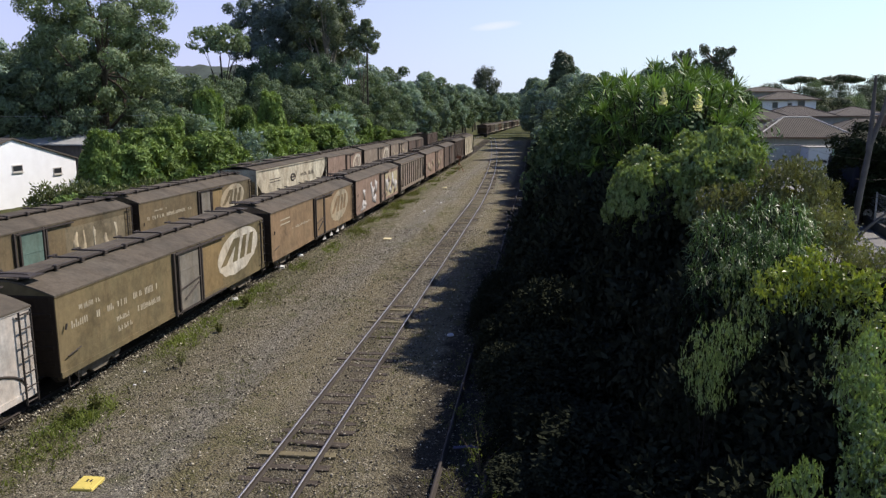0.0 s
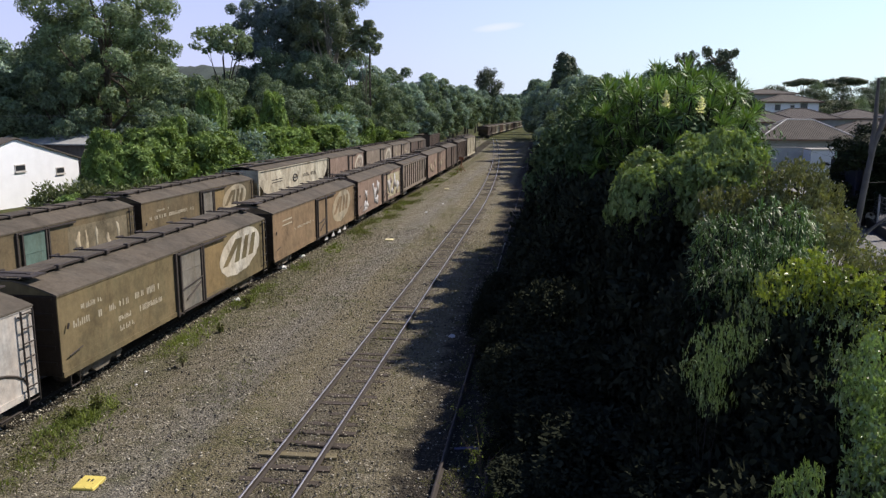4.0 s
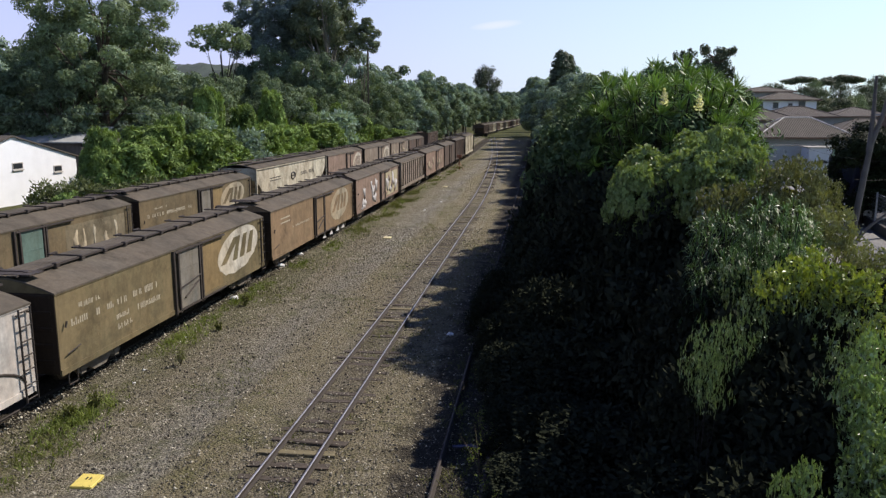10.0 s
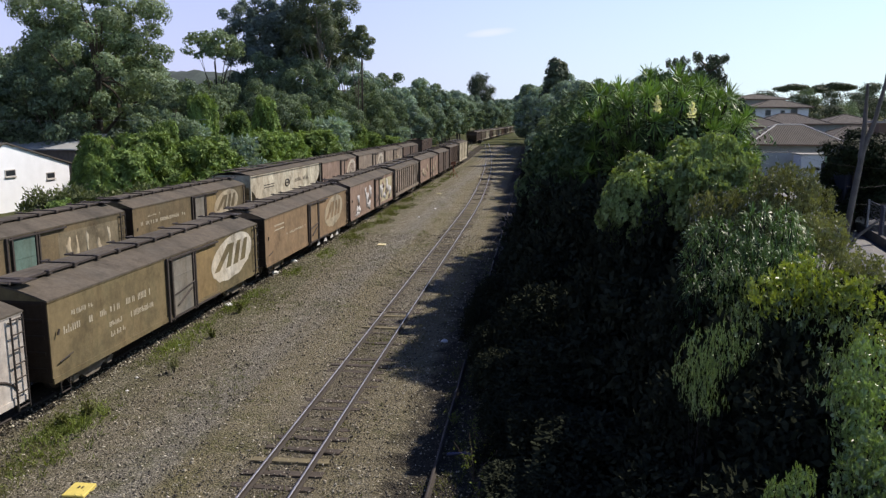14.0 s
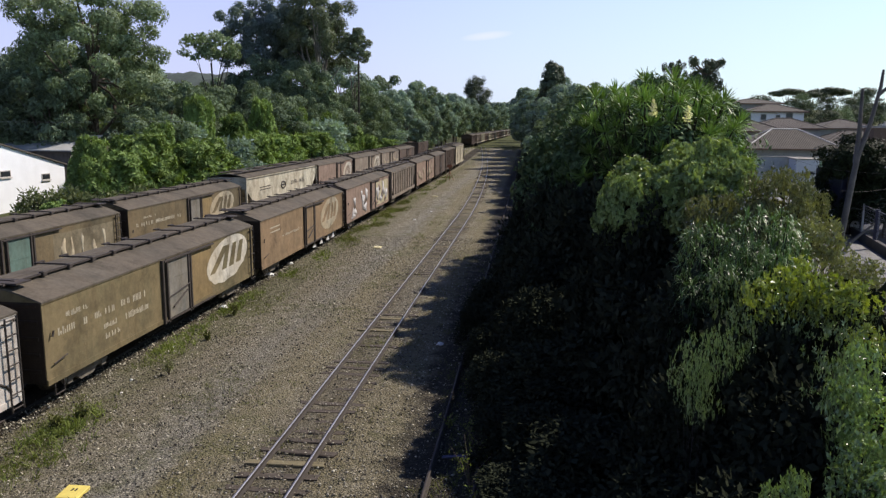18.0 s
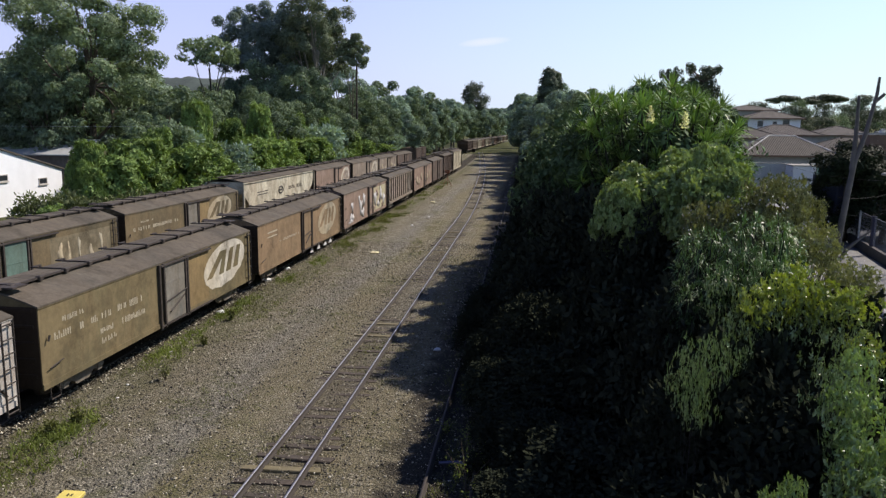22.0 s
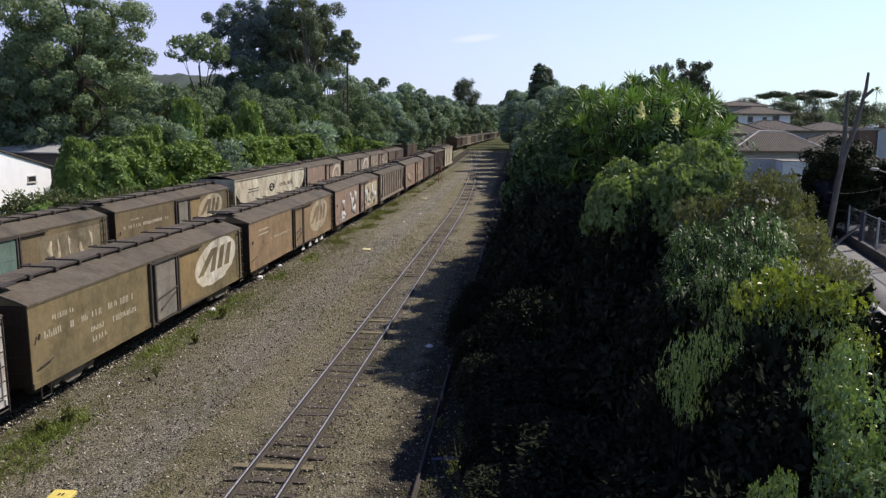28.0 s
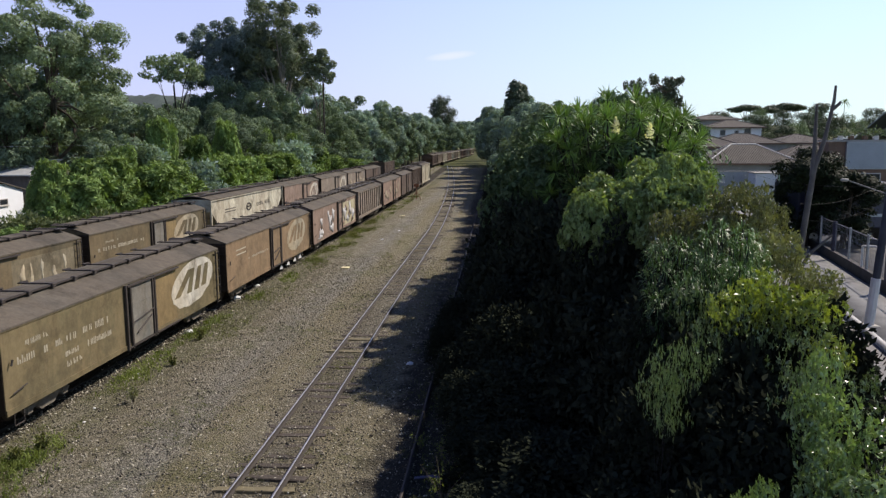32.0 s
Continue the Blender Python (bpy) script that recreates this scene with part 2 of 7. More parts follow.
def ground_mat():
    m, nt, b = mat_nodes("yard_gravel")
    p = world_pos(nt)
    sep = nt.nodes.new("ShaderNodeSeparateXYZ")
    nt.links.new(p, sep.inputs[0])
    vor = node(nt, "ShaderNodeTexVoronoi", Scale=15.0)
    nt.links.new(p, vor.inputs["Vector"])
    vor2 = node(nt, "ShaderNodeTexVoronoi", Scale=50.0)
    nt.links.new(p, vor2.inputs["Vector"])
    big = noise_tex(nt, p, 0.22, 6.0, 0.65)
    mid = noise_tex(nt, p, 1.4, 6.0, 0.7)
    along = noise_tex(nt, world_pos(nt, (1.0, 0.06, 1.0)), 0.8, 5.0, 0.6)
    fine = noise_tex(nt, p, 26, 3.0, 0.7)
    stones = mix(nt, 0.5, ramp(nt, vor.outputs["Color"], [(0.1, (0.04, 0.037, 0.028)), (0.5, (0.195, 0.178, 0.128)), (0.95, (0.64, 0.6, 0.465))]),
                 ramp(nt, vor2.outputs["Color"], [(0.1, (0.035, 0.032, 0.025)), (0.6, (0.205, 0.186, 0.13)), (0.95, (0.68, 0.63, 0.48))]))
    soil = ramp(nt, fine, [(0.3, (0.085, 0.074, 0.046)), (0.7, (0.24, 0.205, 0.13))])
    c = mix(nt, ramp(nt, maths(nt, "ADD", maths(nt, "MULTIPLY", along, 0.6), maths(nt, "MULTIPLY", mid, 0.4)), [(0.43, (0, 0, 0)), (0.6, (0.75, 0.75, 0.75))]), stones, soil)
    # drier, yellower strips beside the running track and the wagons
    warp = maths(nt, "ADD", sep.outputs[0], maths(nt, "MULTIPLY", maths(nt, "SUBTRACT", along, 0.5), 5.0))
    strip_a = maths(nt, "SUBTRACT", 1.0, maths(nt, "MINIMUM", 1.0, maths(nt, "ABSOLUTE", maths(nt, "MULTIPLY", maths(nt, "ADD", warp, 7.2), 0.8))))
    strip_b = maths(nt, "SUBTRACT", 1.0, maths(nt, "MINIMUM", 1.0, maths(nt, "ABSOLUTE", maths(nt, "MULTIPLY", maths(nt, "ADD", warp, 11.9), 0.7))))
    strip_c = maths(nt, "SUBTRACT", 1.0, maths(nt, "MINIMUM", 1.0, maths(nt, "ABSOLUTE", maths(nt, "MULTIPLY", maths(nt, "ADD", warp, 3.4), 0.6))))
    dry = ramp(nt, fine, [(0.3, (0.11, 0.093, 0.048)), (0.7, (0.32, 0.28, 0.16))])
    c = mix(nt, maths(nt, "MULTIPLY", maths(nt, "MAXIMUM", strip_a, strip_c), 0.6), c, dry)
    mossy = ramp(nt, fine, [(0.3, (0.05, 0.055, 0.022)), (0.7, (0.15, 0.14, 0.06))])
    c = mix(nt, maths(nt, "MULTIPLY", strip_b, 0.65), c, mossy)
    # compacted grey path along the yard
    path = maths(nt, "SUBTRACT", 1.0, maths(nt, "MINIMUM", 1.0, maths(nt, "ABSOLUTE", maths(nt, "MULTIPLY", maths(nt, "ADD", maths(nt, "ADD", sep.outputs[0], maths(nt, "MULTIPLY", maths(nt, "SUBTRACT", along, 0.5), 1.6)), 8.7), 0.85))))
    c = mix(nt, maths(nt, "MULTIPLY", path, 0.6), c, mix(nt, 0.5, stones, ramp(nt, fine, [(0.3, (0.12, 0.12, 0.115)), (0.7, (0.3, 0.3, 0.29))])))
    # thin weeds in patches and along the tracks
    weeds = ramp(nt, fine, [(0.3, (0.06, 0.07, 0.022)), (0.7, (0.15, 0.15, 0.055))])
    wf = maths(nt, "MULTIPLY", ramp(nt, maths(nt, "ADD", maths(nt, "MULTIPLY", big, 0.5), maths(nt, "MULTIPLY", mid, 0.5)), [(0.5, (0, 0, 0)), (0.62, (1, 1, 1))]), 0.6)
    c = mix(nt, wf, c, weeds)
    # near-black ballast along the standing tracks
    dark_bed = None
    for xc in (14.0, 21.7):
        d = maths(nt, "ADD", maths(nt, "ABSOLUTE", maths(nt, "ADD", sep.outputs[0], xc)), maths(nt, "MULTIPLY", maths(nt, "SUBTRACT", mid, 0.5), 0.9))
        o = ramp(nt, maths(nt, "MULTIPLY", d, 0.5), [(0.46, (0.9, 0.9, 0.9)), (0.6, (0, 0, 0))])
        dark_bed = o if dark_bed is None else maths(nt, "MAXIMUM", dark_bed, o)
    c = mix(nt, dark_bed, c, ramp(nt, fine, [(0.3, (0.018, 0.015, 0.011)), (0.75, (0.055, 0.045, 0.032))]))
    # oily ballast between the running rails; siding soil darkened by painted tree shade
    tr = maths(nt, "ADD", maths(nt, "ABSOLUTE", maths(nt, "ADD", sep.outputs[0], 5.37)), maths(nt, "MULTIPLY", maths(nt, "SUBTRACT", mid, 0.5), 0.7))
    near = maths(nt, "LESS_THAN", sep.outputs[1], 64.0)
    c = mix(nt, maths(nt, "MULTIPLY", near, ramp(nt, tr, [(0.5, (0.3, 0.3, 0.3)), (0.95, (0, 0, 0))])), c, ramp(nt, fine, [(0.3, (0.03, 0.026, 0.018)), (0.75, (0.12, 0.1, 0.07))]))
    siding_shade = maths(nt, "ADD", sep.outputs[0], maths(nt, "MULTIPLY", maths(nt, "SUBTRACT", mid, 0.5), 2.6))
    c = mix(nt, ramp(nt, maths(nt, "MULTIPLY", maths(nt, "ADD", siding_shade, 4.0), 0.5), [(0.32, (0, 0, 0)), (0.64, (0.9, 0.9, 0.9))]), c, ramp(nt, fine, [(0.3, (0.016, 0.015, 0.013)), (0.75, (0.062, 0.054, 0.042))]))
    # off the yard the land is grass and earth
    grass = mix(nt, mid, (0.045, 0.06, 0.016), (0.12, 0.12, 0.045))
    # under the bank trees the ground colour goes near black, their shade painted in
    bank_shade = maths(nt, "MULTIPLY", maths(nt, "GREATER_THAN", sep.outputs[0], -2.0), maths(nt, "LESS_THAN", maths(nt, "ADD", sep.outputs[0], mid), 8.0))
    grass = mix(nt, bank_shade, grass, ramp(nt, fine, [(0.3, (0.012, 0.011, 0.009)), (0.75, (0.045, 0.04, 0.03))]))
    left = maths(nt, "LESS_THAN", maths(nt, "ADD", sep.outputs[0], maths(nt, "MULTIPLY", mid, 3.0)), -22.5)
    right = maths(nt, "GREATER_THAN", maths(nt, "ADD", sep.outputs[0], maths(nt, "MULTIPLY", mid, 3.0)), 2.0)
    far = maths(nt, "GREATER_THAN", maths(nt, "ADD", sep.outputs[1], maths(nt, "MULTIPLY", big, 60.0)), 240.0)
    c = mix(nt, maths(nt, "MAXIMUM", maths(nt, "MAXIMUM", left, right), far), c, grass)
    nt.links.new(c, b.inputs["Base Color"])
    b.inputs["Roughness"].default_value = 0.95
    b.inputs["Specular IOR Level"].default_value = 0.2
    h = maths(nt, "ADD", maths(nt, "MULTIPLY", vor.outputs["Distance"], -0.8), fine)
    bump(nt, b, h, 1.0, 0.09)
    return m


M_GROUND = ground_mat()
M_RAIL = simple("rail_steel", (0.04, 0.032, 0.026), 0.8, 0.0, 0.3, 4.0)
M_RAILTOP = simple("rail_polished", (0.48, 0.47, 0.48), 0.38, 0.85, 0.2, 3.0, 0.1)
M_SLEEPER = simple("sleeper_wood", (0.07, 0.056, 0.042), 0.9, 0.0, 0.45, 4.0, 0.6)
M_SLEEPER2 = simple("sleeper_new", (0.17, 0.145, 0.08), 0.9, 0.0, 0.3, 4.0, 0.5)
M_UNDER = simple("underframe_black", (0.03, 0.026, 0.022), 0.85, 0.1, 0.4, 4.0)
M_DARKIRON = simple("dark_iron", (0.055, 0.045, 0.038), 0.75, 0.2, 0.4, 5.0)
M_WHEEL = simple("wheel_steel", (0.07, 0.055, 0.045), 0.6, 0.4, 0.4, 5.0)
M_ROOFGREY = wagon_paint("roof_grey_brown", (0.09, 0.08, 0.064), (0.076, 0.062, 0.046), 0.45)
# wagon ends face away from the sun; their shade is in this worn paint
M_ENDSHADE = wagon_paint("end_wall_shade", (0.03, 0.024, 0.018), (0.035, 0.022, 0.014), 0.5)
M_BARK = simple("bark", (0.12, 0.095, 0.07), 0.9, 0.0, 0.4, 3.0, 0.7)
M_BARKPALE = simple("pale_bark", (0.3, 0.27, 0.23), 0.85, 0.0, 0.35, 2.0, 0.5)
M_YELLOW = simple("yellow_plate_paint", (0.66, 0.54, 0.13), 0.7, 0.0, 0.15, 6.0, 0.1)
# dark bark with the shade among the stems put into its colour
M_BARKDARK = simple("dark_shade_bark", (0.03, 0.026, 0.02), 0.95, 0, 0.4, 9.0, 0.4)
# tinted bluer than plain leaf: some distance haze is in the colour
L_TREE = leaf_mat("leaf_tree", (0.033, 0.054, 0.042), (0.162, 0.216, 0.142), 0.7, 0.22, 0.12)
L_BIG = leaf_mat("leaf_big_tree", (0.049, 0.074, 0.048), (0.211, 0.275, 0.161), 0.6, 0.2, 0.25)
L_EUCDARK = leaf_mat("leaf_blue_eucalypt", (0.042, 0.058, 0.072), (0.145, 0.191, 0.198), 0.6, 0.3, 0.25)
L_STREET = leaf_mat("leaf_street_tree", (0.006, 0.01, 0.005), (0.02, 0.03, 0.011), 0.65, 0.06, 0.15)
L_EUC = leaf_mat("leaf_eucalypt", (0.034, 0.054, 0.040), (0.165, 0.200, 0.129), 0.6, 0.2, 0.25)
M_DUSTIRON = simple("dusty_bogie_iron", (0.17, 0.15, 0.12), 0.85, 0.1, 0.4, 5.0)
L_BUSH = leaf_mat("leaf_bush", (0.023, 0.047, 0.016), (0.195, 0.285, 0.095), 0.6, 0.2, 0.15)
# bluest of the leaves, with the haze up the line mixed in
L_FAR = leaf_mat("leaf_far_haze", (0.044, 0.070, 0.067), (0.244, 0.324, 0.266), 0.7, 0.22, 0.12)
L_YUC = leaf_mat("leaf_yucca", (0.020, 0.051, 0.014), (0.171, 0.283, 0.065), 0.4, 0.14)
L_SHRUB = leaf_mat("leaf_shrub", (0.042, 0.074, 0.021), (0.226, 0.300, 0.110), 0.42, 0.22, 0.4)
L_SCRUB = leaf_mat("leaf_scrub", (0.034, 0.05, 0.022), (0.125, 0.15, 0.066), 0.6, 0.2, 0.2)
L_GLOSS = leaf_mat("leaf_glossy", (0.024, 0.046, 0.016), (0.147, 0.216, 0.078), 0.3, 0.12, 1.0)
L_YELLOW = leaf_mat("leaf_yellow_green", (0.033, 0.063, 0.015), (0.265, 0.325, 0.054), 0.36, 0.25, 0.7)
L_FRESH = leaf_mat("leaf_fresh_green", (0.031, 0.060, 0.021), (0.208, 0.304, 0.110), 0.32, 0.2, 0.9)
# near-black leaves: the deep shade under the bank trees is in this colour
L_DEEPSHADE = leaf_mat("leaf_deep_shade", (0.017, 0.02, 0.014), (0.029, 0.034, 0.022), 0.9, 0.0, 0.0)
# shaded copy of the tree leaf: backlit fronts darkened in the colour
L_TREESHADE = leaf_mat("leaf_tree_shaded", (0.012, 0.022, 0.011), (0.090, 0.140, 0.062), 0.65, 0.04, 0.15)
L_OLIVE = leaf_mat("leaf_olive_brown", (0.06, 0.068, 0.03), (0.205, 0.22, 0.105), 0.5, 0.25, 0.35)
L_PALM = leaf_mat("leaf_arching", (0.018, 0.046, 0.017), (0.090, 0.168, 0.047), 0.4, 0.18, 0.5)
L_CONIF = leaf_mat("leaf_conifer", (0.02, 0.034, 0.022), (0.07, 0.095, 0.055), 0.65, 0.15)
L_WEED = leaf_mat("leaf_weed", (0.045, 0.07, 0.018), (0.16, 0.2, 0.05), 0.6, 0.3, 0.15)
L_GRASS = leaf_mat("leaf_grass", (0.034, 0.046, 0.013), (0.115, 0.125, 0.042), 0.7, 0.25, 0.1)

# ---------------- mesh helpers ----------------


def part(name, bm, material, parent, label=""):
    me = bpy.data.meshes.new(name)
    bm.to_mesh(me)
    bm.free()
    me.materials.append(material)
    ob = new(name, me)
    ob.parent = parent
    if label:
        tagged(ob, label)
    return ob


def empty(name, m, label, category, group="", kind=""):
    ob = new(name)
    ob.empty_display_size = 0.3
    ob.matrix_basis = m
    return tagged(ob, label, category, group, kind)


def box(bm, x0, x1, y0, y1, z0, z1, bev=0.0):
    r = bmesh.ops.create_cube(bm, size=1.0)
    m = Matrix.Translation(((x0 + x1) / 2, (y0 + y1) / 2, (z0 + z1) / 2)) @ Matrix.Diagonal((abs(x1 - x0), abs(y1 - y0), abs(z1 - z0), 1))
    bmesh.ops.transform(bm, matrix=m, verts=r["verts"])
    if bev:
        es = list({e for v in r["verts"] for e in v.link_edges})
        bmesh.ops.bevel(bm, geom=es, offset=bev, segments=1, affect="EDGES")
    return r["verts"]


def boxes(*specs, bev=0.0):
    bm = bmesh.new()
    for s in specs:
        box(bm, *s, bev=bev)
    return bm


def rod(bm, a, b, r, sides=6, r2=None):
    a, b = Vector(a), Vector(b)
    d = b - a
    q = bmesh.ops.create_cone(bm, cap_ends=True, segments=sides, radius1=r, radius2=r if r2 is None else r2, depth=d.length)
    m = Matrix.Translation((a + b) / 2) @ d.to_track_quat("Z", "Y").to_matrix().to_4x4()
    bmesh.ops.transform(bm, matrix=m, verts=q["verts"])


def rods(*specs, sides=6):
    bm = bmesh.new()
    for a, b, r in specs:
        rod(bm, a, b, r, sides)
    return bm


def prism(profile, axis, lo, hi):
    """A profile of (u, v) points drawn out along an axis: 'y' takes (x, z), 'x' takes (y, z)."""
    bm = bmesh.new()
    def at(u, v, w):
        return (u, w, v) if axis == "y" else (w, u, v)
    a = [bm.verts.new(at(u, v, lo)) for u, v in profile]
    b = [bm.verts.new(at(u, v, hi)) for u, v in profile]
    n = len(profile)
    for i in range(n):
        bm.faces.new((a[i], a[(i + 1) % n], b[(i + 1) % n], b[i]))
    bm.faces.new(a[::-1])
    bm.faces.new(b)
    bmesh.ops.recalc_face_normals(bm, faces=bm.faces)
    return bm


def raw_mesh(name, verts, faces, material):
    """A mesh from numpy arrays: verts (n, 3), faces (m, k)."""
    verts, faces = np.asarray(verts, np.float32), np.asarray(faces, np.int32)
    me = bpy.data.meshes.new(name)
    m, k = faces.shape
    me.vertices.add(len(verts))
    me.vertices.foreach_set("co", verts.ravel())
    me.loops.add(m * k)
    me.loops.foreach_set("vertex_index", faces.ravel())
    me.polygons.add(m)
    me.polygons.foreach_set("loop_start", np.arange(m, dtype=np.int32) * k)
    me.polygons.foreach_set("loop_total", np.full(m, k, np.int32))
    me.update(calc_edges=True)
    me.materials.append(material)
    return me


def raw_part(name, verts, faces, material, parent=None, label=""):
    ob = new(name, raw_mesh(name, verts, faces, material))
    ob.parent = parent
    if label:
        tagged(ob, label)
    return ob

# ---------------- ground, tracks ----------------


def ground_z(x, y):
    """Height of the land: a level yard, a bank up to the street on one side, low rise far up the line."""
    s = min(max((x - 1.5) / 8.0, 0), 1)
    z = 2.2 * s * s * (3 - 2 * s)
    s = min(max((-24 - x) / 14.0, 0), 1)
    z += 1.1 * s * s * (3 - 2 * s)
    s = min(max((x - 12) / 16.0, 0), 1)
    z += 0.05 * min(max(0, y - 85), 220) * s * s * (3 - 2 * s)
    s = min(max((y - 140) / 80.0, 0), 1)
    return z + 1.05 * s * s * (3 - 2 * s)


def build_ground():
    xs = np.concatenate([[-3000, -1200, -500, -250, -150, -100, -80, -60], np.arange(-48, 30.1, 0.6), [34, 40, 50, 60, 70, 80, 90, 110, 130, 200, 400, 900, 3000]])
    ys = np.concatenate([[-600, -100, -40, -15, -5], np.arange(0, 60, 0.6), np.arange(60, 150, 2.5), np.arange(150, 320, 10), [340, 400, 500, 700, 1000, 1500, 2200, 3500]])
    vs = []
    for y in ys:
        for x in xs:
            z = ground_z(x, y)
            if -60 < x < 30 and y < 150:
                z += 0.05 * noise.noise((x * 0.5, y * 0.35, 0)) + 0.025 * noise.noise((x * 1.7, y * 1.7, 3)) - 0.02
            vs.append((x, y, z))
    nx, ny = len(xs), len(ys)
    i, j = np.meshgrid(np.arange(nx - 1), np.arange(ny - 1))
    a = (j * nx + i).ravel()
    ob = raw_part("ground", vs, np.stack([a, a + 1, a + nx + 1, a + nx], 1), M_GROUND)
    ob.data.shade_smooth()
    return tagged(ob, "stony grey-brown rail yard ground with weeds", "ground", kind="structure")


build_ground()


def main_x(y):
    return -5.37 - (0.00415 * (y - 62) ** 1.5 if y > 62 else 0)


def row_a_x(y):
    return -14.0


def row_b_x(y):
    return -21.7


def siding_x(y):
    return -1.5 - 0.0


def line_x(y):
    return -17.7 + (y - 235) * 0.025


def build_track(path_x, y0, y1, label, sleepers=True, top=0.0, gauge=1.06, polished=True, step=2.0):
    track = empty("railway_track", pose(0, 0, 0), label, "railway track", kind="structure")
    ys = np.arange(y0, y1 + 0.1, step)
    prof = [(-0.065, 0.0), (0.065, 0.0), (0.065, 0.015), (0.012, 0.03), (0.012, 0.095), (0.034, 0.105), (0.034, 0.135), (-0.034, 0.135), (-0.034, 0.105), (-0.012, 0.095), (-0.012, 0.03), (-0.065, 0.015)]
    k = len(prof)
    for side in (-1, 1):
        vs, fs = [], []
        tv = []
        for n, y in enumerate(ys):
            x = path_x(y) + side * gauge / 2
            z = ground_z(x, y) + top
            vs += [(x + u, y, z + v) for u, v in prof]
            tv += [(x - 0.024, y, z + 0.1355), (x + 0.024, y, z + 0.1355), (x + 0.024, y, z + 0.139), (x - 0.024, y, z + 0.139)]
            if n:
                b = (n - 1) * k
                fs += [(b + i, b + (i + 1) % k, b + k + (i + 1) % k, b + k + i) for i in range(k)]
        rail = raw_part("rail", vs, fs, M_RAIL, track)
        if polished:
            tf = [(4 * n + i, 4 * n + (i + 1) % 4, 4 * n + 4 + (i + 1) % 4, 4 * n + 4 + i) for n in range(len(ys) - 1) for i in range(4)]
            raw_part("railhead", tv, tf, M_RAILTOP, rail, "worn bright running surface")
    if sleepers:
        rnd = random.Random(4)
        meshes = []
        for i in range(5):
            bm = bmesh.new()
            vs = box(bm, -0.93, 0.93, -0.11, 0.11, -0.16, 0.0, 0.015)
            for v in bm.verts:
                v.co += Vector((rnd.uniform(-0.05, 0.05), rnd.uniform(-0.015, 0.015), rnd.uniform(-0.012, 0.006)))
            me = bpy.data.meshes.new("sleeper")
            bm.to_mesh(me)
            bm.free()
            me.materials.append(M_SLEEPER if i else M_SLEEPER2)
            meshes.append(me)
        y, n = sleepers[0], 0
        while y < sleepers[1] and n < 240:
            me = meshes[0] if abs(y - 15.55) < 0.3 or rnd.random() < 0.05 else rnd.choice(meshes[1:])
            s = new("sleeper", me)
            s.parent = track
            x = path_x(y)
            s.matrix_basis = pose(x + rnd.uniform(-0.06, 0.06), y, ground_z(x, y) + top + (0.028 if me is meshes[0] else rnd.uniform(-0.03, 0.014)), 0, 0, rnd.uniform(-3, 3))
            y += rnd.uniform(0.52, 0.72)
            n += 1
    return track


build_track(main_x, -30, 225, "metre-gauge railway track with worn wooden sleepers", (6, 130))
build_track(siding_x, -30, 130, "rusty disused siding track beside the bushes", None, polished=False)
build_track(row_a_x, -30, 160, "track under the parked freight wagons", (6, 60), top=-0.07, polished=False)
build_track(row_b_x, -30, 170, "second track under parked freight wagons", None, top=-0.07, polished=False)
build_track(line_x, 170, 640, "line on which the far train moves", None, step=10.0)

def unit(v):
    return v / np.maximum(np.linalg.norm(v, axis=-1, keepdims=True), 1e-9)


def tube(path, radii, sides=6):
    """A tapered tube along a path, as arrays."""
    path = np.asarray(path, float)
    vs, fs = [], []
    for i, p in enumerate(path):
        d = unit(path[min(i + 1, len(path) - 1)] - path[max(i - 1, 0)])
        a = unit(np.cross(d, (0.3, 1, 0.2)))
        b = np.cross(d, a)
        for k in range(sides):
            t = 2 * math.pi * k / sides
            vs.append(p + radii[i] * (math.cos(t) * a + math.sin(t) * b))
        if i:
            o = (i - 1) * sides
            fs += [(o + k, o + (k + 1) % sides, o + sides + (k + 1) % sides, o + sides + k) for k in range(sides)]
    return np.array(vs), np.array(fs)


# ---------------- freight wagons ----------------
_wheel = []


def bogie(wagon, y):
    b = new("bogie")
    b.parent = wagon
    b.location = (0, y, 0)
    for s in (-1, 1):
        x = s * 1.1
        bm = prism([(-1.12, 0.5), (-0.95, 0.62), (-0.3, 0.66), (0.3, 0.66), (0.95, 0.62), (1.12, 0.5), (0.95, 0.36), (0.55, 0.46), (0.3, 0.28), (-0.3, 0.28), (-0.55, 0.46), (-0.95, 0.36)], "x", x - 0.06, x + 0.06)
        box(bm, x - 0.09, x + 0.09, -0.98, -0.72, 0.34, 0.56, 0.02)
        box(bm, x - 0.09, x + 0.09, 0.72, 0.98, 0.34, 0.56, 0.02)
        for k in (-0.12, 0.0, 0.12):
            rod(bm, (x, k, 0.32), (x, k, 0.6), 0.045, 6)
        part("side_frame", bm, M_DUSTIRON, b)
    for yy in (-0.85, 0.85):
        bm = bmesh.new()
        rod(bm, (-0.75, yy, 0.56), (0.75, yy, 0.56), 0.07, 8)
        for s in (-1, 1):
            rod(bm, (s * 0.47, yy, 0.56), (s * 0.6, yy, 0.56), 0.42, 20)
            rod(bm, (s * 0.44, yy, 0.56), (s * 0.47, yy, 0.56), 0.445, 20)
            rod(bm, (s * 0.6, yy, 0.56), (s * 0.62, yy, 0.56), 0.16, 10)
        part("wheelset", bm, M_WHEEL, b)
    part("bolster", boxes((-0.8, 0.8, -0.16, 0.16, 0.5, 0.72), bev=0.02), M_UNDER, b)
    return b


